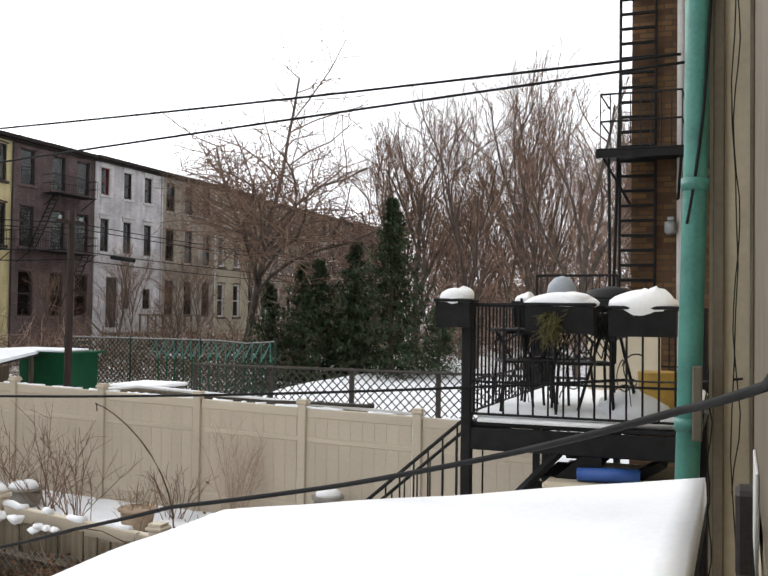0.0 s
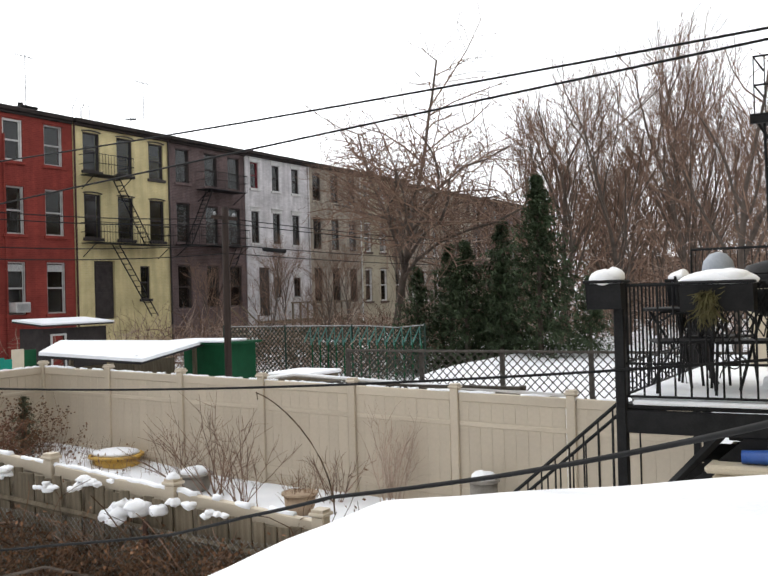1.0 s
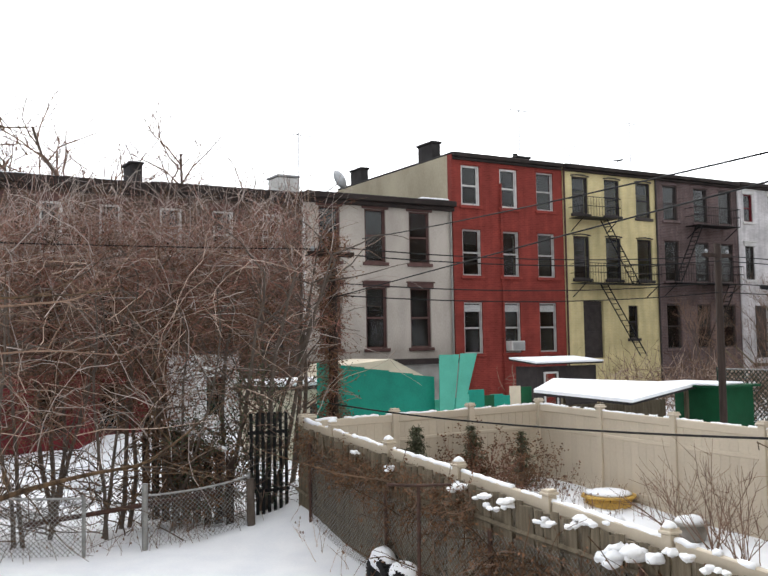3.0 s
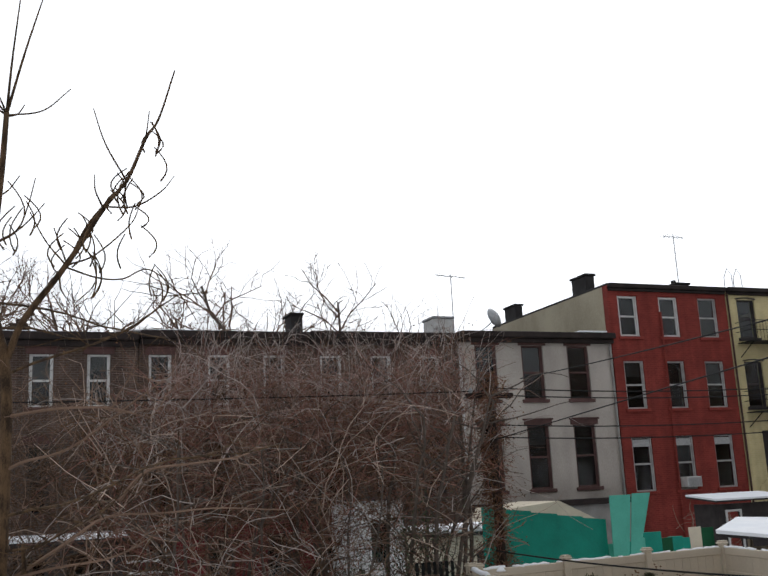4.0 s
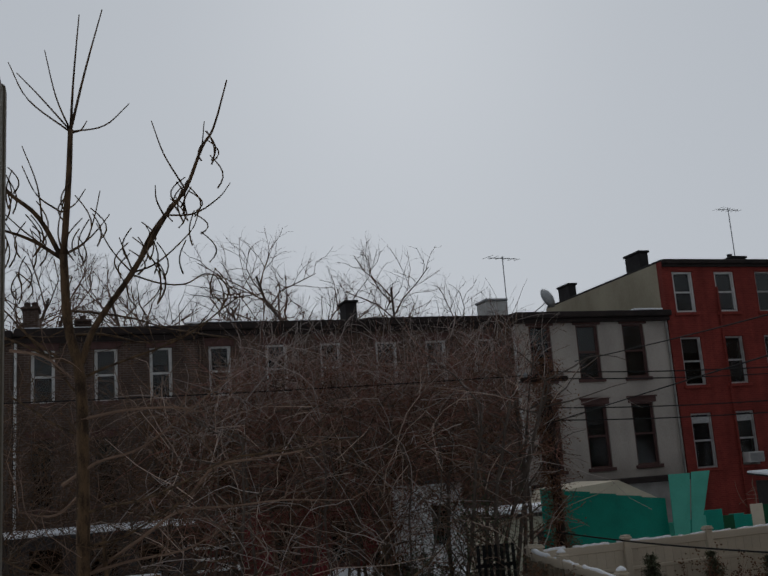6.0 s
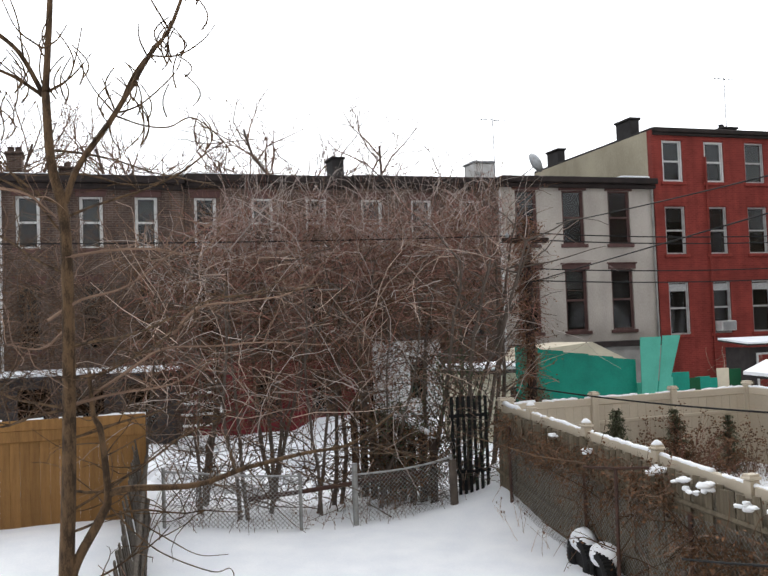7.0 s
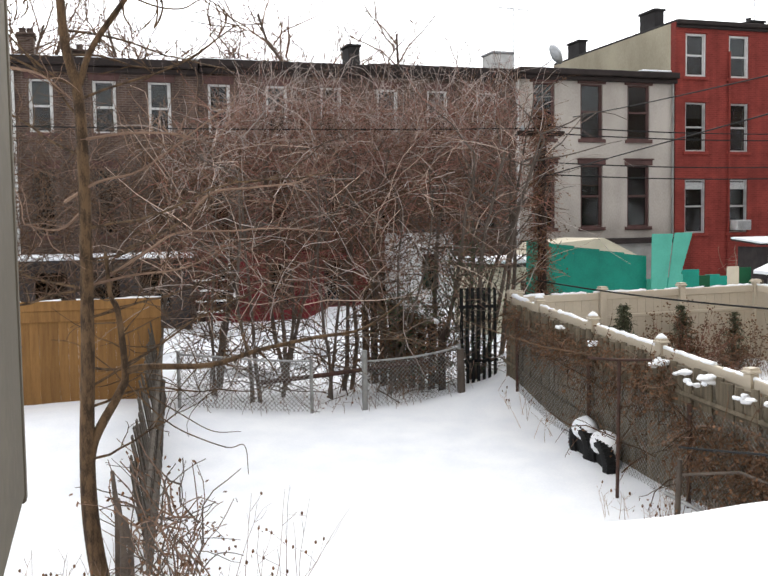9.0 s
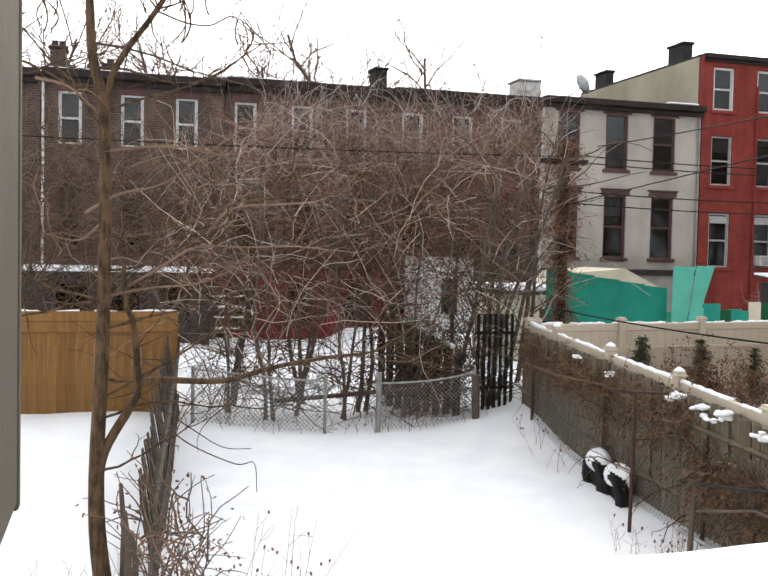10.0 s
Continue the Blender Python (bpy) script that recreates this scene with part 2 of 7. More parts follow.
def glass_mat():
    m = bpy.data.materials.new("window_glass")
    m.use_nodes = True
    n, l = m.node_tree.nodes, m.node_tree.links
    p = n["Principled BSDF"]
    p.inputs["Base Color"].default_value = (0.45, 0.48, 0.48, 1)
    p.inputs["Roughness"].default_value, p.inputs["Transmission Weight"].default_value, p.inputs["IOR"].default_value = 0.03, 1.0, 1.45
    nz, bp = n.new("ShaderNodeTexNoise"), n.new("ShaderNodeBump")
    nz.inputs["Scale"].default_value = 2.5
    bp.inputs["Strength"].default_value, bp.inputs["Distance"].default_value = 0.05, 0.01
    l.new(nz.outputs["Fac"], bp.inputs["Height"])
    l.new(bp.outputs[0], p.inputs["Normal"])
    return m


GLASS = glass_mat()


# ---- mesh building ----
class Geo:
    """Collects vertices and faces of one mesh."""

    def __init__(self):
        self.v, self.f, self.smooth = [], [], False

    def box(self, x0, x1, y0, y1, z0, z1, c=0.0, m=None):
        b = len(self.v)
        if c <= 0:
            p = [(x, y, z) for x in (x0, x1) for y in (y0, y1) for z in (z0, z1)]
            q = [(0, 1, 3, 2), (4, 6, 7, 5), (0, 4, 5, 1), (2, 3, 7, 6), (0, 2, 6, 4), (1, 5, 7, 3)]
        else:
            lo, hi, p, idx = (x0, y0, z0), (x1, y1, z1), [], {}
            for k in range(8):
                s = [(k >> a) & 1 for a in range(3)]
                for a in range(3):
                    idx[k, a] = len(p)
                    p.append(tuple((hi[d] if s[d] else lo[d]) if d == a else (hi[d] - c if s[d] else lo[d] + c) for d in range(3)))
            q = []
            for a in range(3):
                u, w = (a + 1) % 3, (a + 2) % 3
                for s in (0, 1):
                    ks = [(s << a) | (i << u) | (j << w) for i, j in ((0, 0), (1, 0), (1, 1), (0, 1))]
                    r = [idx[k, a] for k in ks]
                    q.append(r if s else r[::-1])
                for i in (0, 1):
                    for j in (0, 1):
                        k0 = (i << u) | (j << w)
                        k1 = k0 | (1 << a)
                        r = [idx[k0, u], idx[k1, u], idx[k1, w], idx[k0, w]]
                        q.append(r if i == j else r[::-1])
            for k in range(8):
                r = [idx[k, 0], idx[k, 1], idx[k, 2]]
                q.append(r if bin(k).count("1") % 2 else r[::-1])
        if m is not None:
            p = [tuple(m @ Vector(t)) for t in p]
        self.v += p
        self.f += [tuple(b + i for i in t) for t in q]
        return self

    def tube(self, pts, r0, r1=None, n=6, cap=True):
        r1 = r0 if r1 is None else r1
        b, k = len(self.v), len(pts)
        pts = [Vector(p) for p in pts]
        for i, p in enumerate(pts):
            d = pts[min(i + 1, k - 1)] - pts[max(i - 1, 0)]
            d = d.normalized() if d.length > 1e-9 else Vector((0, 0, 1))
            u = d.cross(Vector((0.31, 0.87, 0.38)) if abs(d.z) > 0.8 else Vector((0, 0, 1))).normalized()
            w = d.cross(u)
            r = r0 + (r1 - r0) * i / max(k - 1, 1)
            for j in range(n):
                a = 2 * math.pi * j / n
                self.v.append(tuple(p + (u * math.cos(a) + w * math.sin(a)) * r))
        for i in range(k - 1):
            for j in range(n):
                j2 = (j + 1) % n
                self.f.append((b + i * n + j, b + i * n + j2, b + (i + 1) * n + j2, b + (i + 1) * n + j))
        if cap:
            self.f.append(tuple(b + j for j in range(n))[::-1])
            self.f.append(tuple(b + (k - 1) * n + j for j in range(n)))
        return self

    def turn(self, prof, cx=0, cy=0, n=20):
        """A body of revolution round a vertical axis from (radius, height) rings."""
        b = len(self.v)
        for r, z in prof:
            for j in range(n):
                a = 2 * math.pi * j / n
                self.v.append((cx + r * math.cos(a), cy + r * math.sin(a), z))
        for i in range(len(prof) - 1):
            for j in range(n):
                j2 = (j + 1) % n
                self.f.append((b + i * n + j, b + i * n + j2, b + (i + 1) * n + j2, b + (i + 1) * n + j))
        self.f.append(tuple(b + j for j in range(n))[::-1])
        self.f.append(tuple(b + (len(prof) - 1) * n + j for j in range(n)))
        return self

    def poly(self, pts, push):
        """A prism: the outline pts moved by push."""
        b, k = len(self.v), len(pts)
        self.v += [tuple(p) for p in pts] + [tuple(Vector(p) + Vector(push)) for p in pts]
        self.f.append(tuple(range(b, b + k))[::-1])
        self.f.append(tuple(range(b + k, b + 2 * k)))
        for i in range(k):
            j = (i + 1) % k
            self.f.append((b + i, b + j, b + k + j, b + k + i))
        return self

    def blob(self, c, r, seed=0, n=9, m=6, rough=0.25):
        """A lumpy, flattened mound."""
        b, rng = len(self.v), random.Random(seed)
        ph = [rng.random() * 6.3 for _ in range(4)]
        for i in range(m + 1):
            t = math.pi * i / m
            for j in range(n):
                a = 2 * math.pi * j / n
                k = 1 + rough * (math.sin(2 * a + ph[0]) * 0.5 + math.sin(3 * a + ph[1] + t) * 0.5 + 0.4 * math.sin(4 * t + ph[2]))
                self.v.append((c[0] + r[0] * k * math.sin(t) * math.cos(a), c[1] + r[1] * k * math.sin(t) * math.sin(a), c[2] + r[2] * k * math.cos(t)))
        for i in range(m):
            for j in range(n):
                j2 = (j + 1) % n
                self.f.append((b + i * n + j, b + (i + 1) * n + j, b + (i + 1) * n + j2, b + i * n + j2))
        return self

    def mesh(self, name, material, smooth=False):
        me = bpy.data.meshes.new(name)
        me.from_pydata(self.v, [], self.f)
        me.materials.append(material)
        if smooth or self.smooth:
            me.shade_smooth()
        me.update()
        bm = bmesh.new()
        bm.from_mesh(me)
        bmesh.ops.recalc_face_normals(bm, faces=bm.faces)
        bm.to_mesh(me)
        bm.free()
        return me


def part(name, geo, material, parent, label="", smooth=False, at=None):
    """One mesh object under a thing or a part."""
    me = geo if isinstance(geo, bpy.types.Mesh) else geo.mesh(name, material, smooth)
    ob = new(name, me)
    ob.parent = parent
    if at is not None:
        ob.location = at
    if label:
        tagged(ob, label)
    return ob


def thing(name, label, category, group="", kind="", at=(0, 0, 0)):
    ob = new(name)
    ob.empty_display_size = 0.2
    ob.location = at
    return tagged(ob, label, category, group, kind)


def solid(name, geo, material, label, category, group="", kind="", smooth=False):
    return tagged(new(name, geo.mesh(name, material, smooth)), label, category, group, kind)


def sm(t):
    t = min(max(t, 0.0), 1.0)
    return t * t * (3 - 2 * t)


def ground_z(x, y):
    """Height of the snow: the yards climb gently to the lot line, and one beyond the lattice stands higher."""
    z = -0.25 + 0.42 * sm((y - 9.3) / 6.0)
    z += 0.38 * math.exp(-(((x - 7.2) / 1.3) ** 2 + ((y - 15.2) / 1.6) ** 2))
    z += 0.3 * sm((3.6 - x) / 3.6) * sm((y - 11.8) / 3.2)
    if x > 18.2:
        z += 1.1 * sm((x - 18.2) / 4.5) * sm((13.4 - y) / 2.5)
    if x > 7.05:
        z += 0.40 * sm((x - 7.05) / 0.3) * sm((y - 2.0) / 3.0)
    return z

# ---- ground ----
def build_ground():
    near_x = np.concatenate([[-1500, -600, -250, -100, -50, -28], np.arange(-16, 16, 0.4), np.arange(16, 66, 1.5), [80, 110, 180, 400, 900, 1800]])
    near_y = np.concatenate([[-900, -300, -80, -20], np.arange(0.2, 20, 0.4), np.arange(20, 46, 1.5), [60, 90, 150, 300, 800, 1800]])
    g = Geo()
    for y in near_y:
        for x in near_x:
            bump = 0.05 * noise.noise((x * 0.7, y * 0.7, 0.3)) + 0.018 * noise.noise((x * 2.6, y * 2.6, 4.0)) if abs(x) < 70 and y < 50 else 0
            g.v.append((x, y, ground_z(x, min(y, 40)) + bump))
    w = len(near_x)
    for j in range(len(near_y) - 1):
        for i in range(w - 1):
            a = j * w + i
            g.f.append((a, a + 1, a + w + 1, a + w))
    return solid("ground", g, SNOW, "trodden backyard ground under fresh white snow", "ground", kind="structure", smooth=True)


build_ground()


def wall_cells(g, x0, x1, z0, z1, holes, y0, y1):
    """A wall in x and z between the depths y0 and y1, with holes (xa, xb, za, zb) through it."""
    xs = sorted({x0, x1, *[h[0] for h in holes], *[h[1] for h in holes]})
    zs = sorted({z0, z1, *[h[2] for h in holes], *[h[3] for h in holes]})
    solid_cell = [[not any(h[0] <= (a + b) / 2 <= h[1] and h[2] <= (c + d) / 2 <= h[3] for h in holes)
                   for c, d in zip(zs, zs[1:])] for a, b in zip(xs, xs[1:])]
    nx, nz = len(xs) - 1, len(zs) - 1
    for i in range(nx):
        for k in range(nz):
            if not solid_cell[i][k]:
                continue
            a, b, c, d = xs[i], xs[i + 1], zs[k], zs[k + 1]
            for y in (y0, y1):
                s = len(g.v)
                g.v += [(a, y, c), (b, y, c), (b, y, d), (a, y, d)]
                g.f.append((s, s + 1, s + 2, s + 3))
            for di, dk, e in ((-1, 0, ((a, c), (a, d))), (1, 0, ((b, c), (b, d))), (0, -1, ((a, c), (b, c))), (0, 1, ((a, d), (b, d)))):
                ii, kk = i + di, k + dk
                if ii < 0 or kk < 0 or ii >= nx or kk >= nz or not solid_cell[ii][kk]:
                    s = len(g.v)
                    (p, q), (r, t) = e
                    g.v += [(p, y0, q), (r, y0, t), (r, y1, t), (p, y1, q)]
                    g.f.append((s, s + 1, s + 2, s + 3))
    return g


MESHES = {}


def shared(key, make):
    if key not in MESHES:
        MESHES[key] = make()
    return MESHES[key]


def window(house, x, z, w, h, y, frame_mat, sill_mat, lintel=None, curtain=0.0, arch=False, blind_mat=None):
    """A sash window set in its opening: frame with two sashes, two panes, sill and lintel."""
    t = 0.085 if frame_mat is TRIM and w > 0.8 else 0.06
    key = (round(w, 2), round(h, 2), frame_mat.name)

    def frame_mesh():
        g = Geo()
        g.box(0, t, 0, 0.14, 0, h, 0.008).box(w - t, w, 0, 0.14, 0, h, 0.008)
        g.box(t, w - t, 0, 0.14, h - t, h, 0.008).box(t, w - t, 0, 0.14, 0, t, 0.008)
        g.box(t, w - t, 0.04, 0.1, h * 0.5 - 0.035, h * 0.5 + 0.035, 0.006)
        for s in (t, w - t - 0.04):
            g.box(s, s + 0.04, 0.05, 0.1, t, h - t)
        return g.mesh("window", frame_mat)

    win = part("window", shared(("frame",) + key, frame_mesh), None, house, at=(x, y + 0.05, z))
    for i, z0 in enumerate((t, h * 0.5 + 0.035)):
        me = shared(("pane", i) + key, lambda: Geo().box(t, w - t, 0.07, 0.078, z0, z0 + h * 0.5 - t - 0.035).mesh("pane", GLASS))
        pane = part("pane", me, None, win)
        pane.visible_shadow = False
    me = shared(("sill", round(w, 2), sill_mat.name), lambda: Geo().box(-0.1, w + 0.1, -0.13, 0.05, -0.13, -0.002, 0.012).mesh("sill", sill_mat))
    part("sill", me, None, win)
    if lintel:
        def lintel_mesh():
            g = Geo()
            if arch:
                n = 8
                lo = [(-0.06 + (w + 0.12) * i / n, -0.09, h + 0.002 + 0.05 * math.sin(math.pi * i / n)) for i in range(n + 1)]
                g.poly(lo + [(p[0], p[1], p[2] + 0.055) for p in lo[::-1]], (0, 0.1, 0))
            else:
                g.box(-0.12, w + 0.12, -0.11, 0.03, h + 0.002, h + 0.2, 0.015)
                g.box(-0.17, w + 0.17, -0.15, 0.03, h + 0.2, h + 0.26, 0.015)
            return g.mesh("lintel", lintel)
        part("lintel", shared(("lintel", round(w, 2), round(h, 2), lintel.name, arch), lintel_mesh), None, win)
    if curtain > 0:
        me = shared(("curtain", round(curtain, 2), (blind_mat or CURTAIN).name) + key, lambda: Geo().box(t, w - t, 0.2, 0.215, h - t - (h - 2 * t) * curtain, h - t).mesh("curtain", blind_mat or CURTAIN))
        part("curtain", me, None, win, "pale curtain drawn part way down behind the glass")
    return win


FACADE = 31.0


def row_house(x0, x1, top, material, label, rows, cols, frame_mat, sill_mat, lintel=None, arch=False, seed=0, depth=11.0, cornice=CORNICE,
              cornice_h=0.22, cornice_out=0.25, extra=(), side_mat=None, skip=(), group="terrace of brick row houses", base=-0.3, overrides=None):
    rng = random.Random(seed)
    h = thing("row_house", label, "house", group)
    holes, wins = [], []
    for r, (za, zb) in enumerate(rows):
        for c, (xa, xb) in enumerate(cols):
            if (r, c) in skip:
                continue
            holes.append((xa, xb, za, zb))
            wins.append((r, c, xa, za, xb - xa, zb - za))
    holes += [e[:4] for e in extra]
    y = FACADE
    part("front_wall", wall_cells(Geo(), x0 + 0.01, x1 - 0.01, base, top, holes, y, y + 0.32), material, h)
    shell = Geo().box(x0 + 0.01, x0 + 0.28, y + 0.33, y + depth, base, top).box(x1 - 0.28, x1 - 0.01, y + 0.33, y + depth, base, top)
    shell.box(x0 + 0.29, x1 - 0.29, y + depth - 0.3, y + depth, base, top)
    part("side_wall", shell, side_mat or material, h)
    zs = sorted({r[0] for r in rows})
    for z in zs:
        # Slabs and room wall carry the painted-in darkness behind the panes.
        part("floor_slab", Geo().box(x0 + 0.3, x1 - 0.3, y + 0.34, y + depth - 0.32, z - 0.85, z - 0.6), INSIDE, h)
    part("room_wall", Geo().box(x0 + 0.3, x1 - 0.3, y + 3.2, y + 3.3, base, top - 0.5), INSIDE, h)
    part("roof", Geo().box(x0 + 0.02, x1 - 0.02, y - 0.02, y + depth, top + 0.004, top + 0.1, 0.02), TAR, h)
    c = Geo().box(x0 + 0.02, x1 - 0.02, y - cornice_out, y - 0.004, top - cornice_h * 0.45, top + 0.09, 0.03)
    c.box(x0 + 0.02, x1 - 0.02, y - cornice_out * 0.6, y - 0.004, top - cornice_h, top - cornice_h * 0.45 - 0.003, 0.03)
    part("cornice", c, cornice, h)
    for r, cc, xa, za, w, hh in wins:
        fm = frame_mat
        if overrides and (r, cc) in overrides:
            fm = overrides[r, cc]
        window(h, xa, za, w, hh, y, fm, sill_mat, lintel, rng.choice((0, 0, 0.3, 0.5, 0.5)), arch)
    for xa, xb, za, zb, kind in extra:
        if kind == "door":
            d = part("door", Geo().box(xa + 0.02, xb - 0.02, y + 0.1, y + 0.17, za, zb - 0.02, 0.01), DARKTRIM, h, "dark panelled back door")
            part("door_panel", Geo().box(xa + 0.15, xb - 0.15, y + 0.08, y + 0.098, za + 0.2, (za + zb) / 2 - 0.1, 0.01).box(xa + 0.15, xb - 0.15, y + 0.08, y + 0.098, (za + zb) / 2 + 0.1, zb - 0.2, 0.01), DARKTRIM, d)
    return h


def cols3(x0, offs=(0.5, 2.45, 4.45), w=0.95):
    return [(x0 + o, x0 + o + w) for o in offs]


TALL = [(2.88, 4.98), (6.08, 7.98), (8.98, 10.64)]
red_house = row_house(21.65, 27.57, 11.05, RED, "three-storey row house of bright red painted brick with white windows", TALL, cols3(21.65, (0.46, 2.45, 4.44)), DULLTRIM, RED, RED, True, 1, 10,
                      cornice_out=0.16, side_mat=CREAM, overrides={(2, 0): TRIM, (2, 1): TRIM})
for o in (0.46, 2.45, 4.44):
    part("valance", Geo().box(22.65 - 0.91 + o, 22.65 - 0.14 + o, FACADE + 0.075, FACADE + 0.1, 4.6, 4.88, 0.01), LACE, red_house, "white lace valance in a window head")
yellow_house = row_house(27.57, 33.35, 11.05, YELLOW, "three-storey row house of yellow painted brick with black windows", TALL, cols3(27.57, (0.56, 2.5, 4.48)), DARKTRIM, DARKTRIM, DARKTRIM, True, 2,
                         extra=[(28.6, 29.8, 2.55, 5.1, "door"), (31.35, 31.95, 3.4, 4.9, "open")], skip=((0, 0), (0, 1), (0, 2)))
window(yellow_house, 31.35, 3.4, 0.6, 1.5, FACADE, DARKTRIM, DARKTRIM, None, 0.3)
umber_house = row_house(33.35, 39.15, 11.05, UMBER, "three-storey row house of sooty purple-brown brick", TALL, cols3(33.35, (0.5, 2.6, 4.4)), DARKTRIM, UMBER, UMBER, True, 3)
white_house = row_house(39.15, 45.0, 11.1, WHITE, "three-storey row house of peeling white painted brick", [(3.3, 4.4), (6.25, 7.95), (9.2, 10.6)], cols3(39.15, (0.48, 2.4, 4.25), 0.68), DARKTRIM, TRIM, TRIM, False, 4,
                        extra=[(40.2, 41.2, 2.3, 4.95, "door")], skip=((0, 0),), overrides={(2, 0): REDTRIM})
row_house(45.0, 50.8, 11.1, TAN, "three-storey row house of weathered grey-tan brick", TALL, cols3(45.0, w=0.85), DARKTRIM, TAN, TAN, True, 5)
row_house(50.8, 56.6, 11.1, CREAM, "three-storey row house of dull cream stucco", TALL, cols3(50.8, w=0.85), TRIM, BROWN, BROWN, True, 6)
row_house(56.6, 62.4, 10.9, TAN, "three-storey row house of stained tan brick", TALL, cols3(56.6, w=0.85), TRIM, TRIM, None, False, 7)
for i in range(4):
    row_house(62.4 + 5.8 * i, 68.2 + 5.8 * i, 10.9, (TAN, BROWN, UMBER, TAN)[i], "three-storey brick row house far down the terrace", TALL, cols3(62.4 + 5.8 * i, w=0.85), DARKTRIM, TAN, None, False, 8 + i)
LOW = [(0.75, 2.05), (3.18, 5.52), (6.5, 8.56)]
grey_house = row_house(14.85, 21.62, 8.95, GREY, "two-storey row house of pale grey stucco with dark brownstone window surrounds", LOW[1:], [(15.55, 16.45), (17.52, 18.46), (19.53, 20.5)], BROWNSTONE, BROWNSTONE, BROWNSTONE, False, 20,
                       cornice_h=0.3, cornice_out=0.42)
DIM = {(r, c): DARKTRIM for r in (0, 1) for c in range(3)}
LOWB = [(0.72, 2.1), (3.2, 5.3), (6.45, 8.12)]
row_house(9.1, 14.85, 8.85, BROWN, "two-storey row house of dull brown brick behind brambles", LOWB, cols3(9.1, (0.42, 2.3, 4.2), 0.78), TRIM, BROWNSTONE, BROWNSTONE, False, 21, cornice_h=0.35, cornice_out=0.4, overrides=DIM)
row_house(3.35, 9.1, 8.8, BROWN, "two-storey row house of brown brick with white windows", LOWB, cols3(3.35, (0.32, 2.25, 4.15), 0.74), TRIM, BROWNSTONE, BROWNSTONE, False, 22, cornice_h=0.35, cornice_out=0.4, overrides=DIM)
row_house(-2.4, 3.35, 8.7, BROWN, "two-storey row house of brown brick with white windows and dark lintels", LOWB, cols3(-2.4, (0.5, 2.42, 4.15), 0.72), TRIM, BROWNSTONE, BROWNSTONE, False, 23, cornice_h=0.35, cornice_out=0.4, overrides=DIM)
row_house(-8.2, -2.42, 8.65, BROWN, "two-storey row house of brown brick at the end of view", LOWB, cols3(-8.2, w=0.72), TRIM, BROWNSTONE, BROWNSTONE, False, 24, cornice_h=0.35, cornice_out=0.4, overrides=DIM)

# Red-painted basement storey and the lean-to with a snowy roof behind the brown houses.
solid("basement_front", wall_cells(Geo(), 3.4, 9.05, -0.1, 2.55, [(3.6 + 1.93 * i, 4.5 + 1.93 * i, 0.6, 2.2) for i in range(3)], 30.8, 30.985), REDTRIM, "dark red painted basement front of a brick house", "wall", kind="structure")
ext = thing("lean_to", "dark timber lean-to with a snow-covered flat roof against the brown house", "shed")
part("wall", wall_cells(Geo(), -5.0, 2.7, -0.1, 2.35, [(-1.8 + 1.5 * i, -0.9 + 1.5 * i, 0.9, 2.1) for i in range(3)], 28.6, 28.75), DARKTRIM, ext)
part("side_wall", Geo().box(2.55, 2.7, 28.76, 30.98, -0.1, 2.35), DARKTRIM, ext)
part("roof", Geo().box(-5.1, 2.8, 28.4, 30.98, 2.354, 2.46, 0.02), TAR, ext)
for i in range(3):
    pn = part("pane", Geo().box(-1.8 + 1.5 * i, -0.9 + 1.5 * i, 28.66, 28.668, 0.9, 2.1), GLASS, ext)
    pn.visible_shadow = False
solid("snow_layer", Geo().box(-5.1, 2.8, 28.38, 30.98, 2.464, 2.6, 0.05), SNOW, "thick snow lying on the lean-to roof", "snow", kind="stuff")


# ---- own rear wall, lower roof and the building next door ----
own = wall_cells(Geo(), -12.0, 5.88, -0.3, 9.0, [(-0.62, 0.75, 2.45, 4.6)], -0.30, 0.05)
rear = solid("wall_rear", own, SIDING, "beige painted rear wall with an open window", "wall", kind="structure")
# Added dark sheet: the brown shade on this stretch of wall, as colour.
part("trim", Geo().box(2.6, 5.2, 0.053, 0.062, 2.5, 8.9, 0.002), SHADEWOOD, rear, "flat taupe sheet standing for the shaded strip of wall")
part("window_casing", Geo().box(3.9, 4.6, 0.064, 0.076, 2.22, 2.62, 0.003), TRIM, rear, "white window casing board")
room = Geo().box(-3, 3, -4.2, -4.1, 2.0, 5.2).box(-3.1, -3, -4.2, -0.31, 2.0, 5.2).box(3, 3.1, -4.2, -0.31, 2.0, 5.2)
solid("wall_room", room, SIDING, "plain painted walls of the room behind the window", "wall", kind="structure")
solid("floor", Geo().box(-3.1, 3.1, -4.2, -0.31, 1.9, 1.998), OLDWOOD, "bare wooden room floor", "floor", kind="structure")
solid("ceiling", Geo().box(-3.1, 3.1, -4.2, -0.31, 5.202, 5.3), TRIM, "white painted room ceiling", "ceiling", kind="structure")

# The lower extension with a shed roof deep in snow.
EX0, EX1, EY0, EY1 = 0.55, 4.2, 0.26, 2.6
low = thing("rear_extension", "low rear extension with a gently sloping roof under the window", "extension")
part("wall", Geo().box(EX0 + 0.05, EX1 - 0.15, EY1 - 0.35, EY1 - 0.15, -0.3, 1.98).box(EX1 - 0.33, EX1 - 0.15, 0.06, EY1 - 0.36, -0.3, 1.98).box(EX0 + 0.05, EX0 + 0.25, 0.06, EY1 - 0.36, -0.3, 1.98), SIDING, low)
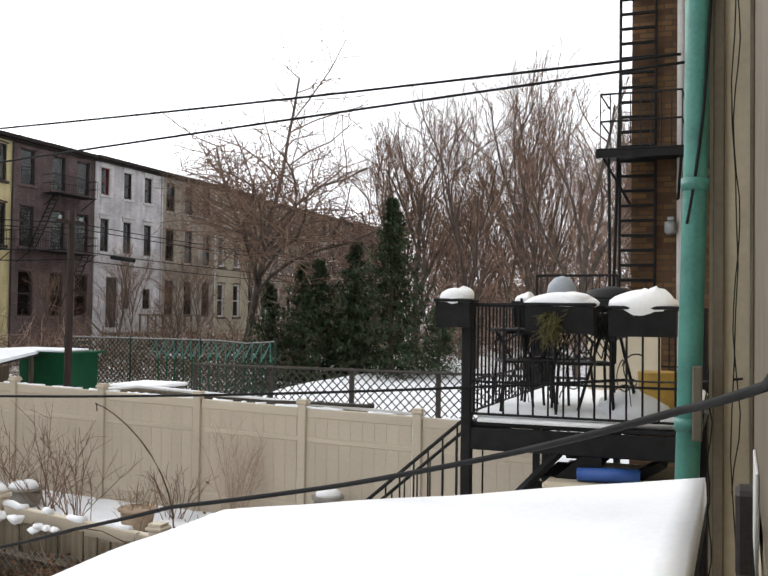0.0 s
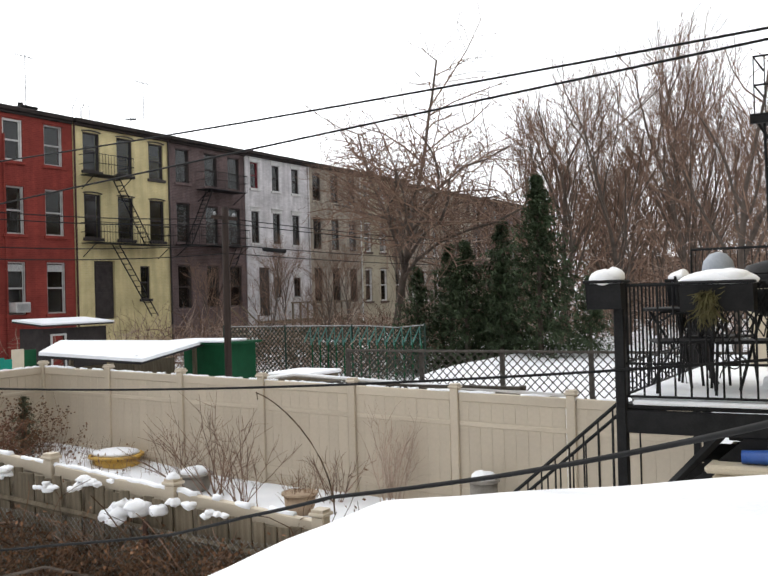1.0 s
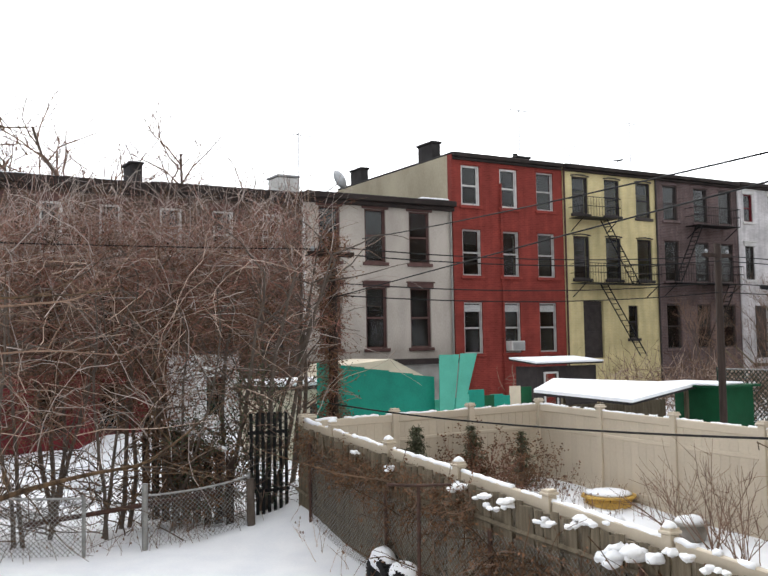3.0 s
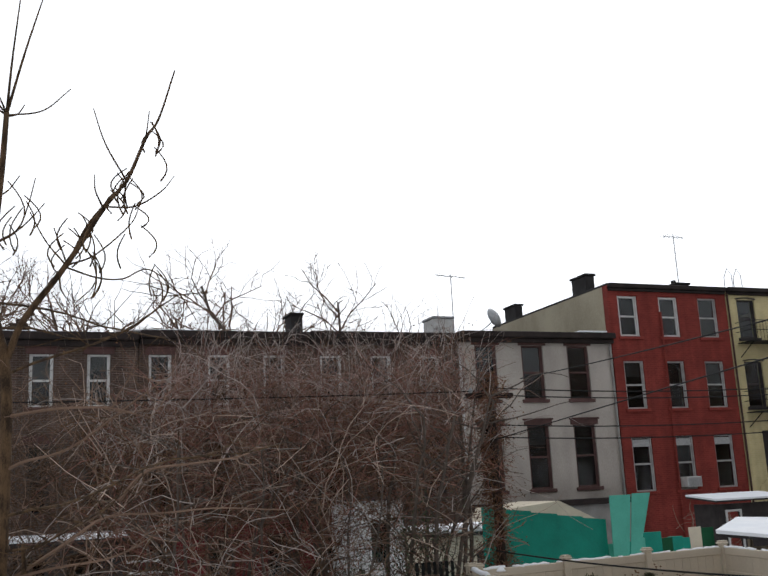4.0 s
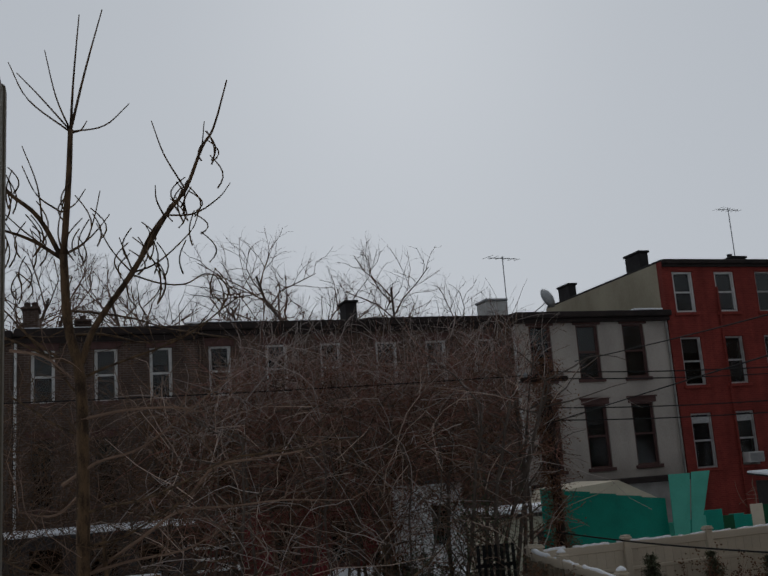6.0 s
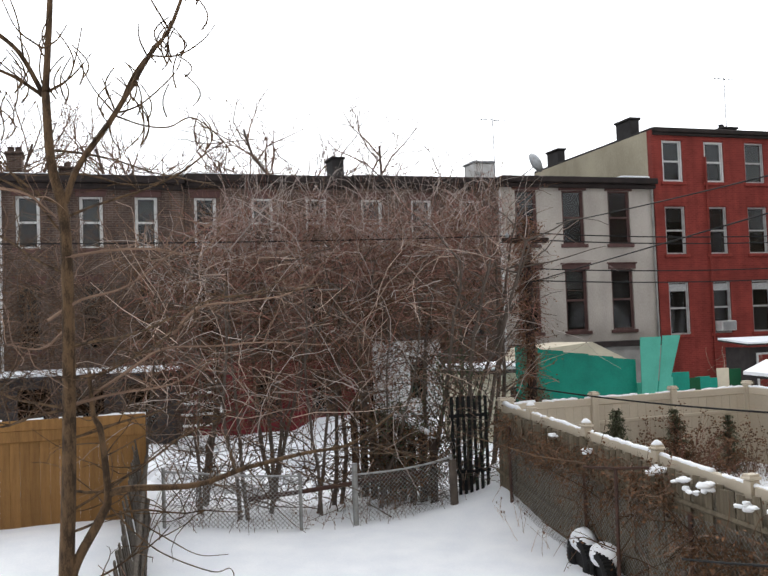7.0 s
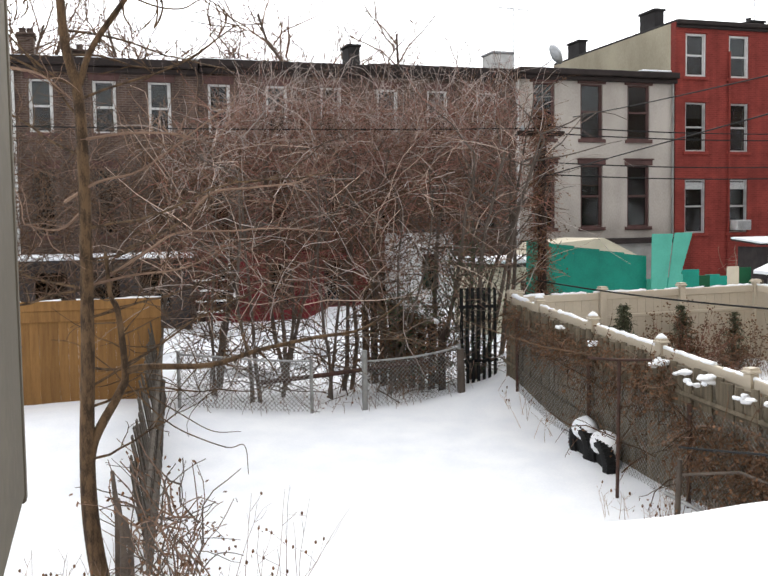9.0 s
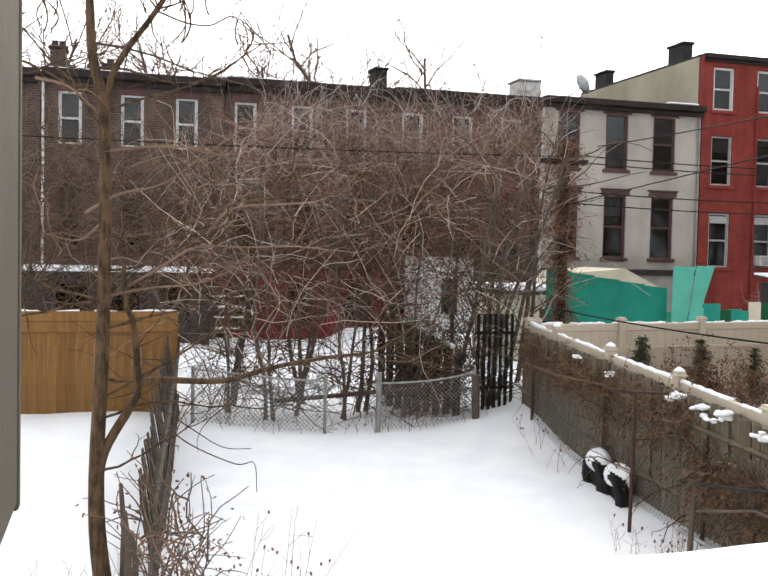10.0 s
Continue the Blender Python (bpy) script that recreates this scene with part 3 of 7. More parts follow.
part("roof", Geo().poly([(EX0, EY0, 2.36), (EX0, EY1, 2.02), (EX0, EY1, 2.09), (EX0, EY0, 2.43)], (EX1 - EX0, 0, 0)), TAR, low)


def roof_snow():
    g, nx, ny = Geo(), 40, 26
    for lay in (0, 1):
        for j in range(ny + 1):
            for i in range(nx + 1):
                x, y = EX0 - 0.02 + (EX1 - EX0 + 0.04) * i / nx, EY0 + (EY1 + 0.03 - EY0) * j / ny
                base = 2.435 - 0.34 * (y - EY0) / (EY1 - EY0)
                e = min(i, nx - i, j + 3, ny - j)
                th = 0.13 * sm((e + 0.4) / 2.2) + 0.012 * noise.noise((x * 2, y * 2, 1))
                g.v.append((x, y, base if lay == 0 else base + 0.004 + max(th, 0.01)))
    w, off = nx + 1, (nx + 1) * (ny + 1)
    for j in range(ny):
        for i in range(nx):
            a = j * w + i
            g.f.append((off + a, off + a + 1, off + a + w + 1, off + a + w))
            g.f.append((a, a + w, a + w + 1, a + 1))
    for i in range(nx):
        for a, b in ((i, i + 1), (ny * w + i, ny * w + i + 1)):
            g.f.append((a, b, off + b, off + a))
    for j in range(ny):
        for a, b in ((j * w, j * w + w), (j * w + nx, j * w + w + nx)):
            g.f.append((a, b, off + b, off + a))
    return solid("snow_layer", g, SNOW, "smooth thick snow with rounded edges on the extension roof", "snow", kind="stuff", smooth=True)


roof_snow()

# Projecting beige box on the rear wall.
bay = thing("projecting_bay", "plain beige boxed-out bay on the rear wall", "bay")
part("wall", Geo().box(-1.6, -0.292, 0.055, 2.0, 2.67, 4.42, 0.012), BAYPAINT, bay)
part("trim", Geo().box(-0.34, -0.288, 1.955, 2.006, 2.66, 4.43, 0.006), BAYPAINT, bay)

# Next-door house front: steps out by 0.35 m beyond the lot line.
nd = thing("neighbour_house", "beige rendered rear of the house next door with stacked trim boards", "house")
part("wall", Geo().box(5.9, 12.4, -6.0, 0.3, -0.3, 9.2), SIDING, nd)
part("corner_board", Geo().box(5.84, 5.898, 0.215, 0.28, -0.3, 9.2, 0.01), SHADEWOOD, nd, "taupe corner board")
# This inner board continues the painted brown shade strip.
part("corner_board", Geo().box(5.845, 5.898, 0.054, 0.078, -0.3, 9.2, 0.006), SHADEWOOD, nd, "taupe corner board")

# ---- fences ----
def fence_post(parent, x, y, z0, z1, mat_, s=0.065, cap=True):
    p = part("post", Geo().box(-s, s, -s, s, z0, z1, 0.01), mat_, parent, at=(x, y, 0))
    if cap:
        part("cap", Geo().box(-s - 0.02, s + 0.02, -s - 0.02, s + 0.02, z1 + 0.002, z1 + 0.035, 0.008).poly([(-s, -s, z1 + 0.035), (s, -s, z1 + 0.035), (s, s, z1 + 0.035), (-s, s, z1 + 0.035)], (0, 0, 0.03)), mat_, p)
    return p


def vinyl_fence(a, b, za, zb, spans, label, base=0.2, skip_first=False):
    """A privacy fence from a to b in equal bays whose tops step with the slope from za to zb."""
    f = thing("vinyl_fence", label, "fence", "beige yard fences")
    ax, ay = a
    dx, dy = (b[0] - ax) / spans, (b[1] - ay) / spans
    along_x = abs(dx) > abs(dy)
    n = 9
    ln = math.hypot(dx, dy)
    board = shared(("board", round(ln, 3)), lambda: Geo().box(-0.465 * ln / n + 0.0005, 0.465 * ln / n - 0.0005, -0.018, 0.018, 0.0, 1.75, 0.004).mesh("board", VINYL))
    rail = shared(("rail", round(ln, 3)), lambda: Geo().box(0.07, ln - 0.07, -0.036, 0.036, 0, 0.14, 0.012).mesh("rail", VINYL))
    thin = shared(("thin", round(ln, 3)), lambda: Geo().box(0.07, ln - 0.07, -0.03, 0.03, 0, 0.07, 0.01).mesh("rail", VINYL))
    rot = math.atan2(dy, dx)
    for i in range(1 if skip_first else 0, spans + 1):
        z = za + (zb - za) * i / spans
        fence_post(f, ax + dx * i, ay + dy * i, base - 0.4, z + 0.05, VINYL)
    for i in range(spans):
        z = za + (zb - za) * i / spans
        for zz in (z - 0.14, z - 0.5, z - 1.55):
            r = part("rail", thin if zz == z - 0.5 else rail, None, f, at=(ax + dx * i, ay + dy * i, zz))
            r.rotation_euler = (0, math.atan2(-(zb - za) / spans, ln), rot)
        for k in range(n):
            t = i + 0.052 + 0.93 * (k + 0.5) / n
            bo = part("board", board, None, f, at=(ax + dx * t, ay + dy * t, za + (zb - za) * t / spans - 0.1 - 1.75))
            bo.rotation_euler = (0, 0, rot)
    return f


def top_snow(a, b, za, zb, seed, w=0.07, h=0.07, gaps=0.15, n=60, label="thin line of snow along the fence top"):
    """Snow lying along a fence top, uneven and broken."""
    g, rng = Geo(), random.Random(seed)
    on = True
    pts = []
    for i in range(n + 1):
        t = i / n
        p = Vector((a[0] + (b[0] - a[0]) * t, a[1] + (b[1] - a[1]) * t, za + (zb - za) * t))
        if rng.random() < gaps:
            if len(pts) > 1:
                g.tube(pts, w * rng.uniform(0.6, 1.0), w * rng.uniform(0.6, 1.0), 6)
            pts = []
        else:
            pts.append(p + Vector((rng.uniform(-0.01, 0.01), rng.uniform(-0.01, 0.01), rng.uniform(-0.012, 0.012))))
    if len(pts) > 1:
        g.tube(pts, w, w, 6)
    return solid("snow_strip", g, SNOW, label, "snow", kind="stuff", smooth=True)


vinyl_fence((12.5, 2.55), (12.5, 15.05), 1.72, 2.05, 7, "tall beige vinyl privacy fence with square capped posts")
vinyl_fence((12.5, 15.05), (7.3, 15.05), 2.05, 2.0, 3, "beige vinyl fence across the back of the yard", skip_first=True)
vinyl_fence((7.12, 3.13), (7.12, 13.87), 1.07, 1.95, 6, "beige vinyl fence rail above old boards", base=0.0)
vinyl_fence((7.12, 13.87), (7.12, 14.98), 1.95, 2.02, 1, "last short bay of the beige vinyl fence", base=0.0, skip_first=True)
top_snow((12.5, 2.6), (12.5, 15.0), 1.72, 2.05, 3, 0.03, gaps=0.12, n=150)
top_snow((12.4, 15.05), (7.2, 15.05), 2.05, 2.0, 4, 0.035, gaps=0.06, n=60)
top_snow((7.12, 3.4), (7.12, 14.9), 1.09, 2.03, 5, 0.045, gaps=0.1, n=120)


def board_fence(a, b, hz, mat_, label, w=0.14, group="", gap=0.01, lean=0.02, seed=0, rails=True, side=-1, ragged=0.03, base=0.0, tip=0.0):
    """Upright boards nailed to two rails; hz gives the top at a distance t along the fence."""
    f = thing("board_fence", label, "fence", group)
    ln = math.hypot(b[0] - a[0], b[1] - a[1])
    rot = math.atan2(b[1] - a[1], b[0] - a[0])
    n = int(ln / w)
    w = ln / n
    rng = random.Random(seed)
    for i in range(n):
        t = (i + 0.5) / n
        x, y = a[0] + (b[0] - a[0]) * t, a[1] + (b[1] - a[1]) * t
        zb = ground_z(x, y) - 0.1 + base
        zt = hz(t) + rng.uniform(-ragged, ragged)
        q = round((zt - zb) / 0.06) * 0.06
        me = shared(("fb", w, q, mat_.name), lambda: Geo().box(-w / 2 + gap / 2, w / 2 - gap / 2, -0.011, 0.011, 0, q, 0.004).mesh("board", mat_))
        o = part("board", me, None, f, at=(x, y, zt - q))
        o.rotation_euler = (tip + rng.uniform(-lean, lean), rng.uniform(-lean, lean) * 0.6, rot)
    if rails:
        for k in (0.25, 0.8):
            g = Geo()
            off = Vector((math.sin(rot), -math.cos(rot), 0)) * 0.045 * side
            pts = []
            for i in range(7):
                t = i / 6
                x, y = a[0] + (b[0] - a[0]) * t, a[1] + (b[1] - a[1]) * t
                pts.append(Vector((x, y, ground_z(x, y) + (hz(t) - ground_z(x, y)) * k)) + off)
            g.tube(pts, 0.035, 0.035, 4)
            part("rail", g, mat_, f)
    return f


board_fence((6.98, 3.2), (6.98, 14.9), lambda t: 1.0 + 0.93 * t, OLDWOOD, "grey weathered board fence leaning against the beige one", seed=2)
board_fence((-6.5, 15.9), (0.95, 15.9), lambda t: 2.16, NEWWOOD, "honey-stained close-boarded wooden fence with a snowy top rail", w=0.15, seed=3, gap=0.001, lean=0.0012, ragged=0.005)
top_snow((-6.5, 15.9), (0.95, 15.9), 2.16, 2.16, 8, 0.035, gaps=0.2)
# Old boards between the two yards, seen almost end-on.
board_fence((0.36, 9.3), (1.0, 15.75), lambda t: 0.78 + 0.95 * t, SOOTWOOD, "old grey board fence leaning along the side of the yard", w=0.115, seed=5, lean=0.02, ragged=0.09, tip=-0.17, gap=0.004)
for sx, sy, sh in ((0.06, 8.9, 1.0), (0.13, 9.05, 0.75), (0.02, 9.2, 1.2)):
    stake = thing("broken_stake", "dark splintered stake standing beside the old fence", "stake", "broken stakes", at=(sx, sy, -0.3))
    part("shaft", Geo().tube([(0, 0, 0), (0.01, 0, sh * 0.6), (-0.03, 0, sh)], 0.045, 0.022, 6), GREYBARK, stake)


def chain_link(a, b, h, label, post_every=2.4, seed=0, step=0.075, rail=True, wire=STEEL, r=0.0045, post_mat=None):
    """Woven wire on tubular posts."""
    f = thing("chain_link_fence", label, "fence")
    ln = math.hypot(b[0] - a[0], b[1] - a[1])
    ux, uy = (b[0] - a[0]) / ln, (b[1] - a[1]) / ln

    def at(s, z):
        x, y = a[0] + ux * s, a[1] + uy * s
        return Vector((x, y, ground_z(x, y) + z))

    g = Geo()
    n = int(ln / step)
    for i in range(-int(h / step), n):
        for d in (1, -1):
            s0 = i * step if d > 0 else i * step + h
            s1 = s0 + d * h
            za, zb_ = 0.0, h
            lo, hi = min(s0, s1), max(s0, s1)
            if hi <= 0 or lo >= ln:
                continue
            if s0 < 0: za, s0 = -s0, 0.0
            if s0 > ln: za, s0 = s0 - ln, ln
            if s1 < 0: zb_, s1 = h + s1, 0.0
            if s1 > ln: zb_, s1 = h - (s1 - ln), ln
            if zb_ - za < 0.05:
                continue
            g.tube([at(s0, za + 0.03), at((s0 + s1) / 2, (za + zb_) / 2 + 0.03), at(s1, zb_ + 0.03)], r, r, 3, False)
    part("wire_mesh", g, wire, f)
    k = max(1, round(ln / post_every))
    for i in range(k + 1):
        s = ln * i / k
        part("post", Geo().tube([at(s, -0.2), at(s, h + 0.08)], 0.03, 0.03, 8), post_mat or wire, f)
    if rail:
        part("top_rail", Geo().tube([at(ln * i / 8, h + 0.03) for i in range(9)], 0.02, 0.02, 6), STEEL, f)
    return f


chain_link((6.86, 4.4), (6.86, 14.2), 1.25, "dull chain-link fence in front of old boards", rail=False, wire=STEEL, r=0.0028, post_mat=RUST)
chain_link((1.15, 15.0), (3.35, 14.9), 0.86, "low chain-link fence grown through with brambles")
chain_link((4.3, 14.9), (6.05, 14.9), 0.8, "low chain-link fence beside the gate gap", r=0.0035)


def lattice_fence(x, y0, y1, z0, z1, label):
    f = thing("lattice_fence", label, "fence")
    g = Geo()
    h, step = z1 - z0, 0.19
    for i in range(-int(h / step) - 1, int((y1 - y0) / step) + 1):
        for d, off in ((1, 0.0), (-1, 0.013)):
            s0 = y0 + i * step if d > 0 else y0 + i * step + h
            s1 = s0 + d * h
            za, zb_ = z0, z1
            if s0 < y0: za, s0 = z0 + (y0 - s0), y0
            if s0 > y1: za, s0 = z0 + (s0 - y1), y1
            if s1 < y0: zb_, s1 = z1 - (y0 - s1), y0
            if s1 > y1: zb_, s1 = z1 - (s1 - y1), y1
            if zb_ - za < 0.04:
                continue
            w = 0.016
            g.poly([(x + off, s0 - w, za), (x + off, s0 + w, za), (x + off, s1 + w, zb_), (x + off, s1 - w, zb_)], (0.006, 0, 0))
    tagged(part("lattice", g, LATTICE, f), kind="stuff")
    part("top_rail", Geo().box(x - 0.03, x + 0.055, y0, y1, z1, z1 + 0.05, 0.008), LATTICE, f)
    for i in range(6):
        yy = y0 + (y1 - y0) * i / 5
        part("post", Geo().box(x + 0.03, x + 0.12, yy - 0.045, yy + 0.045, 0.0, z1 + 0.06, 0.008), LATTICE, f)
    return f


lattice_fence(18.0, 2.0, 11.5, 1.0, 2.0, "dark diagonal lattice fence across a snowy yard")
lattice_fence(13.3, 5.4, 9.6, 1.3, 1.77, "rusty brown lattice topping above the beige fence")
chain_link((24.4, 12.8), (24.4, 20.4), 1.75, "dark green coated mesh fence far across the yards", wire=GREENWIRE, step=0.16, r=0.016)
cap_board = thing("board_fence", "horizontal top boards of the honey-coloured fence", "fence")
part("board", Geo().box(-6.5, 0.95, 15.86, 15.885, 1.82, 2.0, 0.005), NEWWOOD, cap_board)
part("board", Geo().box(-6.5, 0.95, 15.855, 15.885, 2.004, 2.17, 0.005), NEWWOOD, cap_board)

# ---- plants ----
def wander(rng, p, d, length, seg, bend, droop=0.0):
    """A gently curving run of points."""
    pts = [Vector(p)]
    d = Vector(d).normalized()
    for _ in range(seg):
        d = (d + Vector((rng.gauss(0, bend), rng.gauss(0, bend), rng.gauss(0, bend) - droop))).normalized()
        pts.append(pts[-1] + d * length / seg)
    return pts, d


def grow(limbs, twigs, rng, p, d, length, r, level, levels, spread, up, kids):
    seg = 5 if level < 2 else 3
    pts, _ = wander(rng, p, d, length, seg, 0.10 + 0.05 * level)
    g = limbs if level < 2 else twigs
    g.tube(pts, r, r * (0.5 if level < levels else 0.3), 7 if level == 0 else (5 if level == 1 else 3), False)
    if level >= levels:
        return
    n = kids[level]
    for i in range(n):
        t = (0.35 if level == 0 else 0.2) + (0.65 if level == 0 else 0.8) * (i + rng.random()) / n
        k = min(int(t * seg), seg - 1)
        q = pts[k].lerp(pts[k + 1], t * seg - k)
        ax = (pts[k + 1] - pts[k]).normalized()
        side = Vector((rng.gauss(0, 1), rng.gauss(0, 1), rng.gauss(0, 0.5)))
        side = (side - ax * side.dot(ax)).normalized()
        nd = (ax * (1 - spread) + side * spread + Vector((0, 0, up))).normalized()
        grow(limbs, twigs, rng, q, nd, length * rng.uniform(0.42, 0.72) * (1.15 - 0.45 * t), r * (0.62 - 0.2 * t) * (0.5 / 0.55 if level else 0.8), level + 1, levels, spread, up, kids)


def bare_tree(name, label, at, height, seed, spread=0.5, up=0.25, kids=(7, 7, 6, 4), r=0.16, bark=GREYBARK, twig=TWIG, lean=(0, 0), levels=4, trunk=0.62, group="bare winter trees", low=0.28):
    rng = random.Random(seed)
    t = thing(name, label, "tree", group, at=at)
    limbs, twigs, stem = Geo(), Geo(), Geo()
    pts, d = wander(rng, (0, 0, -0.2), (lean[0], lean[1], 1), height * trunk, 8, 0.05)
    stem.tube(pts, r, r * 0.5, 9)
    for i in range(kids[0]):
        f = low + (1 - low) * (i + rng.random()) / kids[0]
        k = min(int(f * 8), 7)
        q = pts[k].lerp(pts[k + 1], f * 8 - k)
        a = rng.random() * 6.283
        nd = Vector((math.cos(a) * spread, math.sin(a) * spread, (1 - spread) + up))
        grow(limbs, twigs, rng, q, nd, height * rng.uniform(0.36, 0.55) * (1.1 - 0.4 * f), r * (0.6 - 0.25 * f), 1, levels, spread, up * 0.6, kids)
    grow(limbs, twigs, rng, pts[-1], d, height * (1 - trunk), r * 0.5, 1, levels, spread, up, kids)
    part("trunk", stem, bark, t, smooth=True)
    tagged(part("branchwork", limbs, bark, t), kind="stuff")
    tagged(part("twig_mass", twigs, twig, t), kind="stuff")
    return t


# Spreading tree, and slender upright trees behind the yards.
bare_tree("bare_tree", "wide-spreading bare tree with arching grey-brown limbs", (30.0, 17.2, 0.1), 12.8, 19, 0.66, 0.2, (13, 10, 7, 4), 0.17, lean=(0.0, -0.02), trunk=0.5, low=0.62)
slim_a = bare_tree("bare_tree", "slender upright bare tree with fine rising branches", (33.0, 9.0, 0.1), 11.5, 12, 0.3, 0.35, (10, 7, 6, 3), 0.085, trunk=0.75)
slim_b = bare_tree("bare_tree", "slender upright bare tree with dense brown twigs", (36.0, 7.3, 0.1), 12.0, 13, 0.27, 0.4, (9, 7, 6, 3), 0.09, trunk=0.75)
fork = bare_tree("bare_tree", "bare tree forking low into rising limbs", (30.0, 4.9, 0.1), 10.2, 14, 0.42, 0.28, (8, 6, 5, 3), 0.15, trunk=0.6)
rng = random.Random(77)
for i in range(27):
    src = (slim_a, slim_b, slim_a, fork)[i % 4]
    x = rng.uniform(35, 64)
    az = rng.uniform(0.06, 0.36)
    copy_thing(src, pose(x, x * az, 0.0, 0, 0, rng.uniform(0, 360)) @ Matrix.Scale(rng.uniform(0.75, 1.12), 4))
for x, y, s in ((38, 20.5, 0.7), (44, 22, 0.75), (47, 25, 0.7), (26.5, 17.5, 0.42), (33.5, 25.5, 0.5), (30.5, 26, 0.42), (36.5, 26.5, 0.5), (41, 26.0, 0.5)):
    copy_thing(slim_a, pose(x, y, 0.05, 0, 0, x * 37) @ Matrix.Scale(s, 4))
# Trees beyond the roofs of the terrace.
far = bare_tree("bare_tree", "broad bare tree rising beyond the rooftops", (11.4, 47.0, 0.0), 15.2, 15, 0.55, 0.16, (15, 10, 7, 4), 0.26, trunk=0.5)
for x, y, s, a in ((3.5, 48, 0.9, 40), (6.5, 50, 0.86, 200), (15.5, 47, 0.9, 90), (18, 50, 0.82, 160), (-3, 47, 0.93, 250), (-0.5, 50, 0.86, 20), (-7, 49, 1.0, 310), (1.5, 47, 0.8, 130), (9, 52, 0.9, 70), (13.5, 49, 0.88, 300), (4.8, 46, 0.8, 10), (8.0, 46.5, 0.82, 330), (-4.8, 46.5, 0.9, 190)):
    copy_thing(far, pose(x, y, 0, 0, 0, a) @ Matrix.Scale(s, 4))


def conifer(label, at, height, width, seed, tiers=26, fine=1.0, dense=1.0, needle=NEEDLE):
    rng = random.Random(seed)
    t = thing("conifer", label, "tree", "evergreens", at=at)
    part("trunk", Geo().tube([(0, 0, -0.2), (0, 0, height * 0.97)], 0.12, 0.02, 7), GREYBARK, t)
    g = Geo()
    for i in range(tiers):
        f = (i + 0.3) / tiers
        z = height * (0.11 + 0.89 * f)
        reach = width * (1 - f) ** 1.05 + 0.05
        for k in range(int((9 + 11 * (1 - f)) * dense)):
            a = rng.random() * 6.283
            ln = reach * rng.uniform(0.55, 1.12)
            pts, _ = wander(rng, (0, 0, z), (math.cos(a), math.sin(a), 0.2), ln, 4, 0.12, 0.06)
            for j in range(1, 5):
                for _ in range(5):
                    q = pts[j] + Vector((rng.gauss(0, 0.07), rng.gauss(0, 0.07), rng.gauss(0, 0.05))) * fine
                    d = Vector((rng.gauss(0, 1), rng.gauss(0, 1), rng.gauss(-0.3, 0.5))).normalized() * rng.uniform(0.16, 0.34) * fine
                    s = d.cross(Vector((0.2, 0.3, 1))).normalized() * 0.04 * fine
                    b = len(g.v)
                    g.v += [tuple(q - s), tuple(q + s), tuple(q + d)]
                    g.f.append((b, b + 1, b + 2))
    tagged(part("foliage", g, needle, t), kind="stuff")
    return t


conifer("tall dark green spruce with uneven drooping branches", (27.5, 10.35, 0.0), 6.9, 2.6, 31, 34, 0.85, dense=1.0)
ever = conifer("bushy dark evergreen grown among bare trees", (27.8, 13.0, 0.0), 5.0, 2.3, 32, 24, 0.85, dense=0.8)
for x, y, s in ((28.5, 15.2, 0.85), (27.6, 11.7, 0.85), (30, 12.6, 1.15), (29.5, 9.4, 0.75), (29.5, 14.4, 1.0)):
    copy_thing(ever, pose(x, y, 0, 0, 0, x * 91) @ Matrix.Scale(s, 4))


def tangle(name, label, category, boxes, seed, mats, leaves=0, leaf_mat=None, clearings=()):
    """Crossing, drooping stems filling boxes (x0, x1, y0, y1, z0, z1, count, length, radius, upness);
    clearings (x0, x1, z0, z1, share kept) thin them out."""
    rng = random.Random(seed)
    t = thing(name, label, category)
    geos = [Geo() for _ in mats]
    lg = Geo()
    for x0, x1, y0, y1, z0, z1, n, ln, r, upn in boxes:
        for _ in range(n):
            u, v, w = rng.random(), rng.random(), rng.random()
            p = Vector((x0 + (x1 - x0) * u, y0 + (y1 - y0) * v, z0 + (z1 - z0) * w))
            if any(a < p.x < b and c < p.z < e and rng.random() > k for a, b, c, e, k in clearings):
                continue
            p.z += ground_z(p.x, p.y) * 0.5
            d = Vector((rng.gauss(0, 0.75), rng.gauss(0, 0.5), rng.gauss(upn, 0.6)))
            pts, _ = wander(rng, p, d, ln * rng.uniform(0.5, 1.5), 5, 0.22, 0.1)
            rr = r * rng.uniform(0.6, 1.5)
            geos[rng.randrange(len(mats))].tube(pts, rr, rr * 0.45, 3, False)
            if leaves and rng.random() < leaves:
                for q in pts[1:]:
                    for _k in range(2):
                        c = q + Vector((rng.gauss(0, 0.06), rng.gauss(0, 0.06), rng.gauss(0, 0.06)))
                        a, b2 = Vector((rng.gauss(0, 1), rng.gauss(0, 1), rng.gauss(0, 1))).normalized() * 0.026, Vector((rng.gauss(0, 1), rng.gauss(0, 1), rng.gauss(0, 1))).normalized() * 0.02
                        b = len(lg.v)
                        lg.v += [tuple(c - a), tuple(c + b2), tuple(c + a), tuple(c - b2 * 0.7)]
                        lg.f.append((b, b + 1, b + 2, b + 3))
    for g, m in zip(geos, mats):
        if g.v:
            tagged(part("stem_mass", g, m, t), kind="stuff")
    if lg.v:
        tagged(part("leaf_mass", lg, leaf_mat, t), kind="stuff")
    return t


